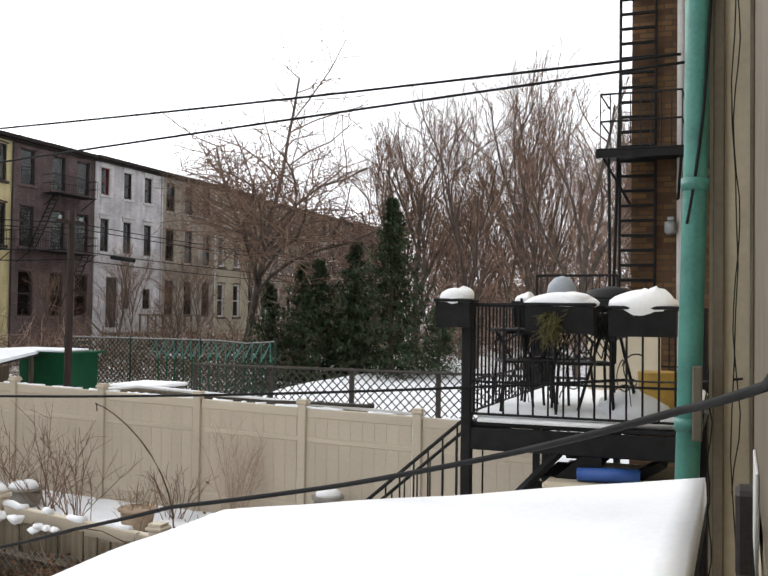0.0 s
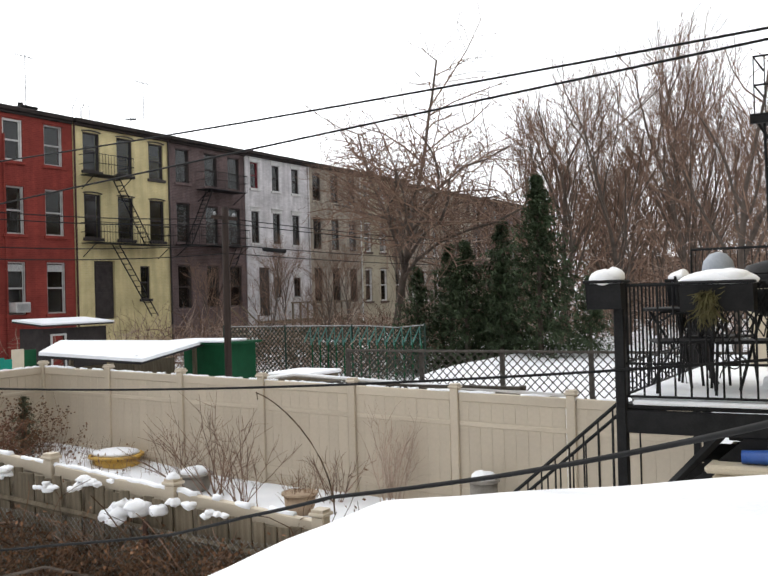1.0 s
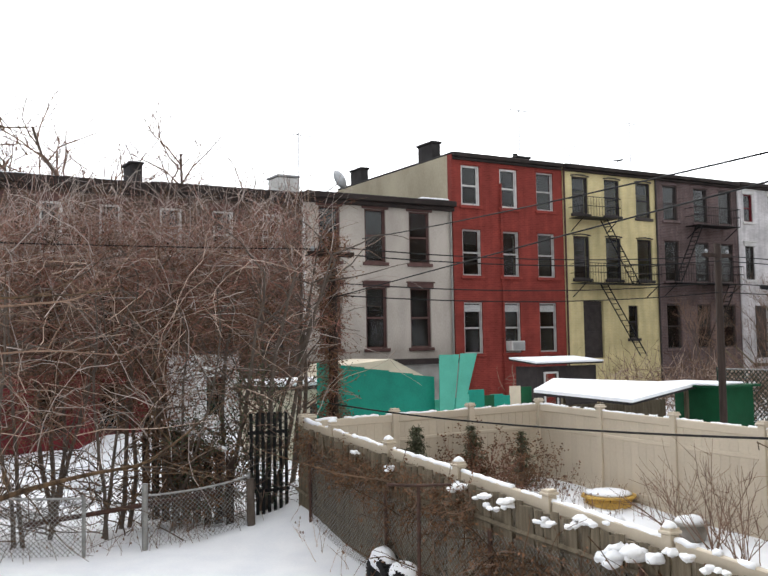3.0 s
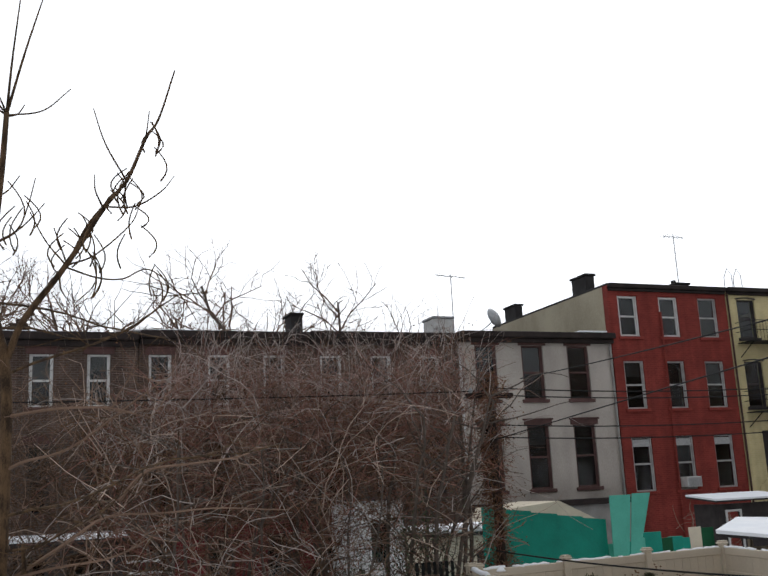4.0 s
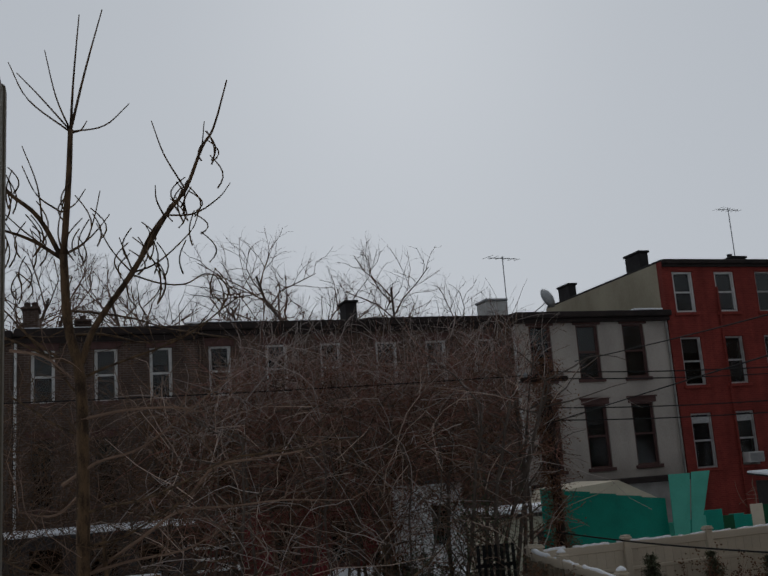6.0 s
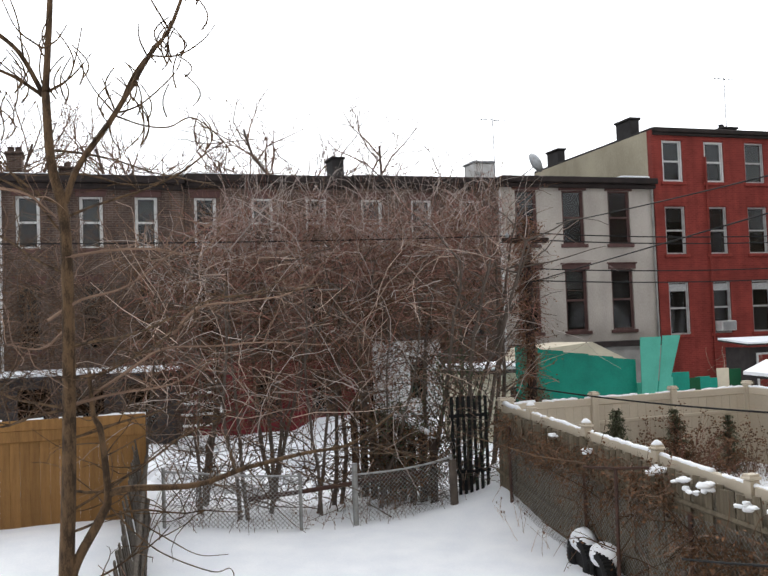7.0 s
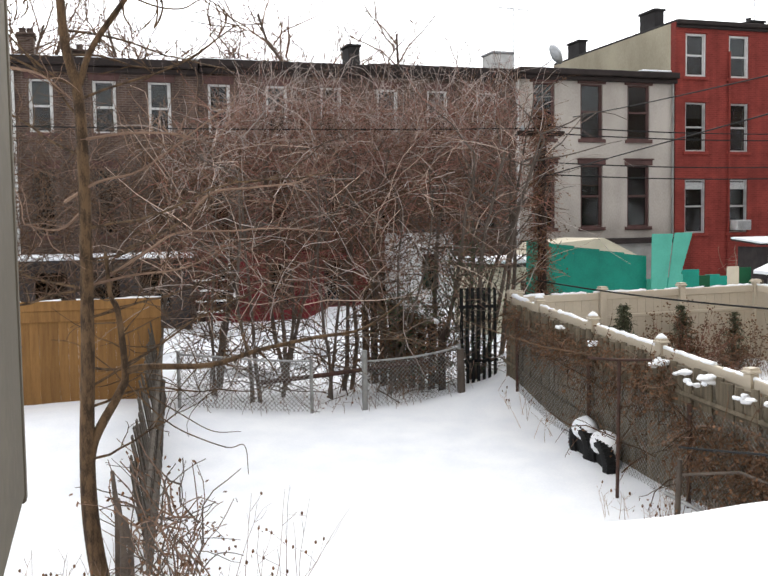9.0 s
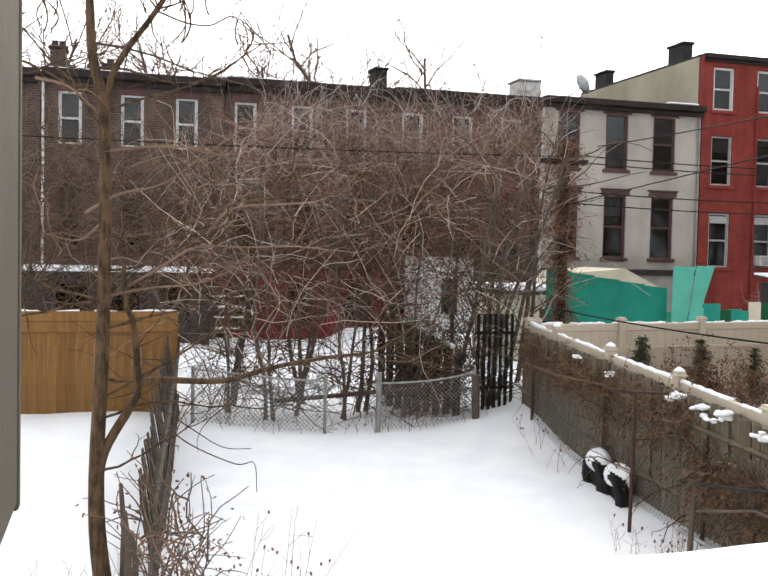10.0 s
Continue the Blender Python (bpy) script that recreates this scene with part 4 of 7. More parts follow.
# The big bramble thicket on the lot line.
CLEARINGS = ((5.5, 6.75, 1.4, 3.3, 0.3), (7.2, 8.3, 1.4, 2.9, 0.25), (1.8, 5.4, 0.4, 1.9, 0.5))
tangle("bramble_thicket", "dense leafless thicket of brown brambles and vines taller than the fence", "thicket", [
    (1.0, 7.9, 16.0, 18.6, 2.2, 4.6, 2100, 1.1, 0.0065, 0.4),
    (1.8, 8.2, 15.8, 18.3, 1.5, 3.2, 900, 1.0, 0.008, 0.2),
    (5.4, 7.4, 15.6, 17.6, 2.4, 4.4, 300, 0.9, 0.007, 0.1),
], 41, (TWIG, DEADVINE, REDTWIG), 0.3, DEADLEAF, CLEARINGS)
tangle("bramble_thicket", "fine mauve-brown twig ends topping the thicket", "thicket", [
    (2.2, 8.3, 16.0, 18.4, 4.1, 5.5, 2500, 0.9, 0.0048, 0.8),
    (3.0, 8.5, 15.9, 18.0, 3.2, 4.8, 900, 0.9, 0.005, 0.5),
], 48, (PINKTWIG, REDTWIG, TWIG), 0.05, DEADLEAF, CLEARINGS)
tangle("bramble_thicket", "pale grey rising twigs high over the thicket", "thicket", [
    (2.4, 8.2, 16.0, 18.0, 4.5, 5.9, 900, 0.8, 0.006, 1.2),
    (1.0, 3.0, 16.2, 18.0, 3.6, 4.8, 260, 0.8, 0.006, 0.9),
], 47, (ASHTWIG, DEADVINE, ASHTWIG))
tangle("bramble_canes", "long pale arching bramble canes across the thicket", "thicket", [
    (0.8, 8.0, 15.0, 16.6, 1.6, 4.8, 360, 1.5, 0.0065, 0.45),
    (0.5, 6.5, 14.9, 16.2, 1.0, 2.6, 50, 1.6, 0.007, 0.2),
], 49, (PALETWIG, ASHTWIG), 0, None, CLEARINGS)
tangle("undergrowth", "dark bare stems rising from snow under the thicket", "thicket", [
    (1.6, 6.6, 15.5, 17.6, 0.0, 1.2, 200, 1.2, 0.012, 0.7),
    (1.4, 6.4, 15.3, 17.0, 0.3, 1.5, 420, 0.7, 0.006, 0.2),
], 50, (DEADVINE, GREYBARK), 0.2, DEADLEAF)
tangle("bramble_thicket", "dark leafless thicket behind the honey-coloured fence", "thicket", [
    (-5.0, 1.5, 16.6, 20.0, 1.0, 4.4, 1900, 1.2, 0.007, 0.5),
    (-3.0, 2.0, 16.6, 19.0, 2.8, 5.0, 800, 1.2, 0.006, 0.6),
], 42, (GREYBARK, DEADVINE, DEADVINE, TWIG), 0.05, DEADLEAF)


def vine_trunks(seed, spots, label):
    rng = random.Random(seed)
    t = thing("vine_tree", label, "tree")
    for x, y, h, r in spots:
        g = Geo()
        for k in range(2):
            pts, d = wander(rng, (x + rng.uniform(-0.1, 0.1), y + rng.uniform(-0.1, 0.1), ground_z(x, y) - 0.1), (rng.gauss(0, 0.12), rng.gauss(0, 0.1), 1), h, 9, 0.09)
            g.tube(pts, r, r * 0.35, 6, False)
            for j in range(3, 10):
                q, _ = wander(rng, pts[min(j, 9)], (rng.gauss(0, 1), rng.gauss(0, 0.6), 0.6), rng.uniform(0.8, 2.0), 6, 0.2, 0.04)
                g.tube(q, r * 0.35, r * 0.1, 4, False)
        part("stem", g, GREYBARK, t)
    return t


vine_trunks(51, [(1.9, 16.4, 3.6, 0.03), (2.6, 15.9, 4.2, 0.04), (3.2, 16.6, 4.4, 0.04), (3.9, 16.0, 4.3, 0.035), (4.5, 16.8, 4.6, 0.045), (5.0, 15.9, 4.0, 0.03), (5.4, 17.0, 4.8, 0.05), (6.0, 16.2, 4.6, 0.05)],
            "clump of dark crooked stems under a bramble canopy")
vine_trunks(52, [(6.5, 15.6, 4.4, 0.055), (6.9, 15.9, 4.8, 0.05), (7.6, 16.4, 4.4, 0.05), (2.2, 17.5, 4.6, 0.05), (3.6, 18.0, 5.0, 0.05), (0.9, 17.4, 4.0, 0.04), (-1.4, 17.2, 4.0, 0.04), (-2.7, 18.0, 4.2, 0.04)],
            "group of dark crooked stems in the thicket")
# Ivy-dark hedge mass by the corner and dead growth over the side fence.
tangle("ivy_mass", "dark green and brown ivy hanging over a low fence", "ivy", [(5.2, 6.0, 15.6, 17.2, 0.3, 2.0, 420, 0.5, 0.007, 0.0), (6.1, 7.0, 15.3, 16.0, 0.3, 2.4, 260, 0.8, 0.009, 0.5)], 43, (TWIG, GREYBARK), 0.8, NEEDLE)
tangle("dead_vine", "brown dead vine draped thickly over the old board fence", "vine", [
    (6.72, 6.98, 4.2, 9.6, 0.45, 1.05, 900, 0.4, 0.005, -0.3), (6.68, 6.98, 4.0, 8.2, -0.1, 0.8, 300, 0.5, 0.006, -0.3),
    (6.75, 7.0, 9.6, 14.6, 1.3, 1.65, 260, 0.35, 0.005, -0.2), (6.72, 6.9, 4.0, 12.0, -0.1, 1.0, 130, 0.9, 0.008, 0.4),
], 44, (DEADVINE, DEADVINE, TWIG), 0.6, DEADLEAF)


def weeds(label, x0, x1, y0, y1, n, h, seed, mat_=TWIG, heads=0.5, r=0.005, group=""):
    rng = random.Random(seed)
    t = thing("dead_weeds", label, "weeds", group)
    g, hd = Geo(), Geo()
    for _ in range(n):
        x, y = rng.uniform(x0, x1), rng.uniform(y0, y1)
        pts, d = wander(rng, (x, y, ground_z(x, y) - 0.05), (rng.gauss(0, 0.25), rng.gauss(0, 0.25), 1), h * rng.uniform(0.5, 1.2), 5, 0.1)
        g.tube(pts, r, r * 0.4, 3, False)
        for k in range(rng.randrange(1, 4)):
            q, _ = wander(rng, pts[rng.randrange(2, 5)], (rng.gauss(0, 0.7), rng.gauss(0, 0.7), 0.6), h * 0.3, 3, 0.15)
            g.tube(q, r * 0.6, r * 0.3, 3, False)
            if rng.random() < heads:
                hd.blob(q[-1], (0.014, 0.014, 0.02), seed + k, 5, 3)
    tagged(part("stalk_mass", g, mat_, t), kind="stuff")
    if hd.v:
        tagged(part("seed_mass", hd, DEADLEAF, t), kind="stuff")
    return t


weeds("thin dead weed stalks with dry seed heads poking from snow", 0.1, 1.9, 5.2, 8.8, 60, 0.9, 61, heads=0.6)
weeds("dry grass and weeds at the foot of the fence", 5.7, 6.8, 6.6, 9.6, 90, 0.45, 62, PALETWIG, 0.3)
weeds("dead weeds along the chain-link fence", 1.3, 6.0, 14.7, 15.3, 50, 0.55, 63, heads=0.3)
weeds("dead stalks at the corner of the yard", 6.3, 6.7, 12.2, 14.6, 12, 0.6, 64, PALETWIG, 0.4)
weeds("sparse weeds at the base of the trunk", -0.9, 0.0, 7.0, 8.8, 30, 0.7, 65, heads=0.5)


def shrub(label, at, h, seed, n=16, spread=0.35, mat_=TWIG, r=0.009, leaves=0):
    rng = random.Random(seed)
    t = thing("shrub", label, "shrub", "bare shrubs by the beige fence", at=at)
    g, lg = Geo(), Geo()
    for _ in range(n):
        pts, d = wander(rng, (rng.gauss(0, 0.08), rng.gauss(0, 0.08), -0.1), (rng.gauss(0, spread), rng.gauss(0, spread), 1), h * rng.uniform(0.6, 1.1), 6, 0.1)
        g.tube(pts, r, r * 0.35, 4, False)
        for k in range(5):
            q, _ = wander(rng, pts[rng.randrange(2, 6)], d + Vector((rng.gauss(0, 0.7), rng.gauss(0, 0.7), 0.2)), h * rng.uniform(0.15, 0.35), 3, 0.2)
            g.tube(q, r * 0.5, r * 0.25, 3, False)
            for _l in range(leaves):
                c = q[-1] + Vector((rng.gauss(0, 0.05), rng.gauss(0, 0.05), rng.gauss(0, 0.05)))
                lg.blob(c, (0.025, 0.025, 0.015), _l, 4, 2)
    tagged(part("stem_mass", g, mat_, t), kind="stuff")
    if lg.v:
        tagged(part("leaf_mass", lg, DEADLEAF, t), kind="stuff")
    return t


shrub("bare many-stemmed shrub in a snowy bed", (11.45, 9.85, 0.15), 1.65, 71, 18, 0.4)
shrub("bare shrub with thin twigs in a snowy bed", (11.1, 9.0, 0.15), 1.5, 72, 14, 0.4)
shrub("bare upright shrub with pale brush-like stems", (12.05, 7.0, 0.15), 1.45, 73, 34, 0.16, PALETWIG, 0.006)
shrub("low bare shrub by the fence", (11.9, 7.9, 0.15), 0.9, 74, 14, 0.4)
shrub("bare shrub with twiggy outline beside a planter", (11.9, 11.0, 0.15), 1.5, 75, 15, 0.4)
shrub("brown-leaved shrub in the corner of the fence", (11.6, 13.9, 0.15), 1.5, 76, 22, 0.45, TWIG, 0.007, 4)
shrub("russet-leaved shrub before the back fence", (10.3, 14.2, 0.15), 1.6, 77, 42, 0.5, REDTWIG, 0.007, 6)
shrub("russet low shrub before the back fence", (9.7, 14.2, 0.15), 1.3, 78, 38, 0.55, REDTWIG, 0.007, 6)
conifer("small dwarf conifer before the back fence", (9.05, 14.35, 0.1), 1.75, 0.62, 79, 16, 0.4, 0.9, SAGE)
copy = conifer("slim young conifer before the back fence", (10.4, 14.5, 0.1), 1.7, 0.5, 80, 14, 0.4, 0.7, SAGE)
copy_thing(copy, pose(11.5, 14.4, 0.1, 0, 0, 70) @ Matrix.Scale(0.9, 4))
# An arching hoop of cane in the bed.
solid("arched_cane", Geo().tube([(11.2 + 0.15 * i / 12, 7.45 + 0.85 * (1 - math.cos(math.pi * min(i / 12, 0.75))), 0.1 + 1.75 * math.sin(math.pi * 0.62 * i / 12)) for i in range(13)], 0.012, 0.008, 5), BARK, "single long cane arching over the snowy bed", "plant")


# The slim two-stemmed tree in front of the window.
def near_tree():
    rng = random.Random(5)
    t = thing("young_tree", "slim brown-barked bare tree with upswept forks and hanging seed stalks", "tree")
    Y = 9.2

    def run(name, pts, r0, r1, n=6, geo=None, keep=False):
        """A smooth limb through points given in x and z, with a little wander in depth."""
        pts = [Vector((x, Y + (0.05 * math.sin(7 * x + 3 * z) if r0 < 0.03 else 0), z)) for x, z in pts]
        full = []
        for i in range(len(pts) - 1):
            a, b = pts[i], pts[i + 1]
            p0 = pts[i - 1] if i else a * 2 - b
            p3 = pts[i + 2] if i + 2 < len(pts) else b * 2 - a
            for k in range(5):
                u = k / 5
                full.append(0.5 * ((2 * a) + (b - p0) * u + (2 * p0 - 5 * a + 4 * b - p3) * u * u + (3 * a - p0 - 3 * b + p3) * u ** 3))
        full.append(pts[-1])
        if geo:
            geo.tube(full, r0, r1, 4, False)
            if keep:
                for k in range(9):
                    q, _d = wander(rng, full[rng.randrange(6, len(full))], (rng.gauss(0.3, 0.8), rng.gauss(0, 0.4), rng.gauss(0.3, 0.6)), rng.uniform(0.25, 0.8), 6, 0.2, -0.06)
                    geo.tube(q, 0.006, 0.003, 3, False)
                return geo
        else:
            part(name, Geo().tube(full, r0, r1, n), BARK, t, smooth=True)
        return full

    trunk = run("trunk", [(-0.08, -0.5), (-0.17, -0.1), (-0.235, 0.5), (-0.24, 1.2), (-0.2, 2.2), (-0.18, 3.6), (-0.2, 4.6), (-0.31, 5.14), (-0.35, 5.83)], 0.1, 0.04, 10)
    second = run("stem", [(-0.24, 0.8), (-0.17, 1.23), (0.09, 1.7), (0.15, 1.9), (0.1, 2.5), (0.03, 2.69), (0.0, 3.1)], 0.055, 0.02, 8)
    limb = run("limb", [(0.15, 1.9), (0.36, 1.94), (1.0, 1.92), (1.51, 2.05), (2.1, 2.15), (2.64, 2.22), (3.1, 2.5)], 0.04, 0.01, 7)
    top = run("limb", [(-0.35, 5.83), (-0.3, 6.61), (-0.28, 7.14)], 0.036, 0.027)
    right = run("limb", [(-0.19, 4.75), (-0.06, 5.11), (0.3, 5.65), (0.64, 6.25), (0.85, 6.54), (1.03, 7.0), (1.16, 7.23), (1.32, 7.78)], 0.036, 0.008)
    left = run("limb", [(-0.36, 5.8), (-0.59, 6.23), (-0.87, 6.48), (-1.09, 6.78), (-1.2, 7.05)], 0.028, 0.01)
    run("limb", [(-0.36, 5.8), (-0.67, 6.0), (-1.1, 6.13), (-1.5, 6.3)], 0.022, 0.008, 5)
    run("limb", [(0.3, 5.62), (0.5, 6.08), (0.85, 6.54)], 0.014, 0.01, 5)
    tw = Geo()
    # The whorl of rods at the top.
    for via, tip in (((-0.25, 7.7), (-0.19, 8.39)), ((-0.13, 7.8), (0.04, 8.51))):
        run("twig", [(-0.28, 7.14), via, tip], 0.016, 0.006, 5)
    for pts in ([(-0.28, 7.14), (-0.42, 7.5), (-0.53, 8.01)], [(-0.29, 7.13), (-0.68, 7.42), (-0.87, 7.81)], [(-0.29, 7.15), (-0.58, 7.48), (-0.79, 7.7)],
                [(-0.27, 7.13), (0.05, 7.2), (0.3, 7.44)], [(-0.26, 7.12), (-0.18, 7.16), (-0.12, 7.26)],
                [(-0.35, 5.83), (-0.15, 5.95), (-0.06, 6.2), (0.0, 6.51)], [(-0.33, 5.85), (-0.15, 5.95), (-0.03, 6.08), (0.09, 6.26)],
                [(-0.37, 6.26), (-0.6, 6.45), (-0.74, 6.75)], [(-0.55, 6.2), (-0.6, 6.56), (-0.74, 6.95)], [(-0.37, 6.26), (-0.24, 6.34), (-0.14, 6.51)],
                [(-0.36, 5.8), (-0.72, 6.08), (-1.0, 6.35)], [(-0.36, 5.85), (-0.4, 6.1), (-0.32, 6.5)]):
        run("twig", pts, 0.0105, 0.005, geo=tw)
    # Side shoots along the slanting stem.
    for pts in ([(0.3, 5.65), (0.11, 5.87), (-0.04, 6.15)], [(0.3, 5.65), (0.56, 5.77), (0.88, 6.07), (0.98, 6.3)], [(0.3, 5.63), (0.58, 5.55), (0.82, 5.53), (1.06, 5.63), (1.35, 5.43), (1.54, 5.15)],
                [(0.24, 5.55), (0.26, 5.4), (0.34, 5.28)], [(0.3, 5.68), (0.24, 5.85), (0.18, 6.02)], [(0.56, 5.77), (0.57, 5.5), (0.39, 5.28)],
                [(0.62, 6.24), (0.93, 6.28), (1.19, 6.46), (1.31, 6.61)], [(0.62, 6.24), (0.55, 6.4), (0.54, 6.56)], [(0.84, 6.56), (0.64, 6.91), (0.52, 7.28)],
                [(0.9, 6.65), (1.02, 6.97), (1.06, 7.28)], [(0.2, 5.5), (0.05, 5.3), (-0.02, 5.0)]):
        run("twig", pts, 0.0105, 0.005, geo=tw)
    tagged(part("twig_mass", tw, BARK, t), kind="stuff")
    # Curved seed stalks hanging in bunches.
    hang = Geo()
    for x, z, n, h in ((1.08, 7.05, 5, 0.36), (0.88, 6.6, 6, 0.4), (0.75, 6.4, 5, 0.34), (0.45, 6.1, 4, 0.42), (0.28, 5.85, 6, 0.34), (0.55, 5.8, 4, 0.45), (-0.14, 6.1, 6, 0.4), (-0.3, 6.45, 3, 0.5),
                       (-0.62, 6.1, 7, 0.45), (-0.85, 6.55, 5, 0.4), (-0.95, 6.2, 6, 0.5), (0.92, 6.1, 4, 0.36), (1.1, 5.6, 4, 0.5), (-0.75, 5.7, 5, 0.4)):
        for _ in range(n):
            a = rng.choice((-1, 1)) * rng.uniform(0.05, 0.16)
            dx, dz, ln = rng.gauss(0, 0.05), rng.gauss(0, 0.08), h * rng.uniform(0.6, 1.15)
            y = Y + rng.gauss(0, 0.08)
            hang.tube([(x + dx + a * math.sin(2.6 * k / 6), y, z + dz + 0.06 - ln * k / 6) for k in range(7)], 0.006, 0.009, 4, False)
    tagged(part("seed_mass", hang, BARK, t), kind="stuff")
    low = Geo()
    for k in range(16):
        q = trunk[rng.randrange(14, len(trunk) - 4)]
        pts, _d = wander(rng, q, (rng.choice((-1, 1, 1)) * rng.uniform(0.6, 1), rng.gauss(0, 0.6), rng.uniform(-0.1, 0.55)), rng.uniform(1.0, 2.8), 9, 0.14, -0.03)
        low.tube(pts, 0.014, 0.005, 4, False)
        for _ in range(7):
            p2, _d = wander(rng, pts[rng.randrange(3, 9)], (rng.gauss(0, 1), rng.gauss(0, 0.6), rng.gauss(0.2, 0.6)), rng.uniform(0.3, 0.9), 5, 0.22, -0.06)
            low.tube(p2, 0.007, 0.003, 3, False)
    for path, n in ((limb[8:], 22), (second[12:], 14)):
        for _ in range(n):
            p2, _d = wander(rng, path[rng.randrange(0, len(path))], (rng.gauss(0.4, 0.8), rng.gauss(0, 0.6), rng.gauss(0.25, 0.6)), rng.uniform(0.4, 1.4), 6, 0.16, 0.0)
            low.tube(p2, 0.008, 0.003, 3, False)
    # Long curving boughs, paler than the trunk.
    for pts in ([(-0.37, 3.61), (-0.05, 3.80), (0.38, 3.93), (0.92, 4.33), (1.23, 4.56)],
                [(-0.09, 2.80), (0.37, 3.09), (0.71, 3.29), (1.21, 3.30), (1.72, 3.32), (2.36, 3.27)],
                [(0.81, 3.43), (1.06, 3.69), (1.52, 3.75), (2.04, 3.83), (2.20, 4.11)],
                [(-0.20, 4.21), (0.25, 4.29), (0.73, 4.28), (1.07, 4.19)],
                [(-0.84, 4.90), (-0.53, 4.82), (-0.26, 4.59)],
                [(-0.26, 2.76), (0.22, 2.87), (0.80, 2.94), (1.31, 3.21)],
                [(-0.19, 3.53), (-0.43, 3.34), (-0.74, 3.39)]):
        part("bough", run("bough", pts, 0.017, 0.005, geo=Geo(), keep=True), TWIG, t)
    # Two thin shoots drooping over the snow.
    run("twig", [(0.15, 1.8), (0.4, 1.5), (0.68, 1.26), (1.13, 1.06), (1.33, 1.05), (1.36, 0.75)], 0.009, 0.004, geo=low)
    run("twig", [(0.3, 1.7), (0.7, 1.42), (1.0, 1.24), (1.3, 1.2)], 0.008, 0.003, geo=low)
    tagged(part("shoot_mass", low, BARK, t), kind="stuff")


near_tree()
# Old leaning stump of vine-grown trunk beside the board fence.
tangle("dead_vine", "dark dry vine climbing old boards beside the tree", "vine", [(0.15, 0.75, 7.2, 9.6, -0.2, 0.9, 130, 0.6, 0.009, 1.0)], 45, (GREYBARK, TWIG), 0.3, DEADLEAF)

# ---- the iron deck next door ----
def baluster_run(parent, a, b, z0, z1, n, r=0.009):
    ln = math.hypot(b[0] - a[0], b[1] - a[1])
    me = shared(("bal", round(z1 - z0, 2), r), lambda: Geo().tube([(0, 0, 0), (0, 0, z1 - z0)], r, r, 6).mesh("baluster", IRON))
    for i in range(n):
        t = (i + 0.5) / n
        part("baluster", me, None, parent, at=(a[0] + (b[0] - a[0]) * t, a[1] + (b[1] - a[1]) * t, z0))
    for z in (z0, z0 + 0.28, z1):
        part("rail", Geo().tube([(a[0], a[1], z), (b[0], b[1], z)], 0.018 if z == z1 else 0.012, None, 6), IRON, parent)


DX0, DX1, DY0, DY1, DZ = 8.0, 11.6, 0.42, 2.36, 2.275
deck = thing("iron_deck", "raised black iron deck with barred railings and a snowy floor", "deck")
part("floor_plate", Geo().box(DX0, DX1, DY0, DY1, DZ - 0.04, DZ, 0.008), IRON, deck)
for x0, x1, y0, y1 in ((DX0 - 0.03, DX0 + 0.03, DY0, DY1), (DX1 - 0.03, DX1 + 0.03, DY0, DY1), (DX0, DX1, DY1 - 0.03, DY1 + 0.03)):
    part("beam", Geo().box(x0, x1, y0, y1, DZ - 0.24, DZ - 0.045, 0.01), IRON, deck)
for x, y in ((DX0, DY1), (DX0, DY0 + 0.1), (DX1, DY1), (DX1, DY0 + 0.1)):
    part("post", Geo().box(x - 0.045, x + 0.045, y - 0.045, y + 0.045, -0.3, DZ + 1.05, 0.01), IRON, deck)
for a, b, n in (((DX0, DY1), (DX0, DY0), 15), ((DX0, DY1), (DX1, DY1), 26), ((DX1, DY1), (DX1, DY0), 14)):
    baluster_run(deck, a, b, DZ + 0.07, DZ + 1.02, n)
for y in (1.0, 1.42, 1.85):
    for s in (1, -1):
        part("scroll", Geo().tube([(DX0 - 0.01, y + s * 0.09 * (1 - k / 26) * math.cos(k * 0.42) + s * 0.04, DZ + 0.42 + 0.18 * (k / 13 - 1) * s + 0.07 * math.sin(k * 0.42)) for k in range(26)], 0.006, 0.004, 4, False), IRON, deck)
part("brace", Geo().tube([(DX0, 1.55, DZ - 0.22), (DX0, 2.3, 1.25)], 0.04, 0.04, 4).tube([(DX0 + 0.02, 0.7, DZ - 0.25), (DX0 + 0.9, 1.75, 1.3)], 0.05, 0.05, 4), IRON, deck)
solid("snow_layer", Geo().box(DX0 + 0.06, DX1 - 0.06, DY0 + 0.05, DY1 - 0.06, DZ + 0.004, DZ + 0.1, 0.04).blob((8.7, 0.95, DZ + 0.1), (0.5, 0.4, 0.2), 3, 14, 8), SNOW, "deep snow lying on the iron deck floor", "snow", kind="stuff", smooth=True)
solid("snow_strip", Geo().box(DX0 - 0.05, DX0 + 0.035, DY0 + 0.6, DY1 - 0.1, DZ + 0.003, DZ + 0.04, 0.012), SNOW, "snow lying along the deck edge", "snow", kind="stuff")

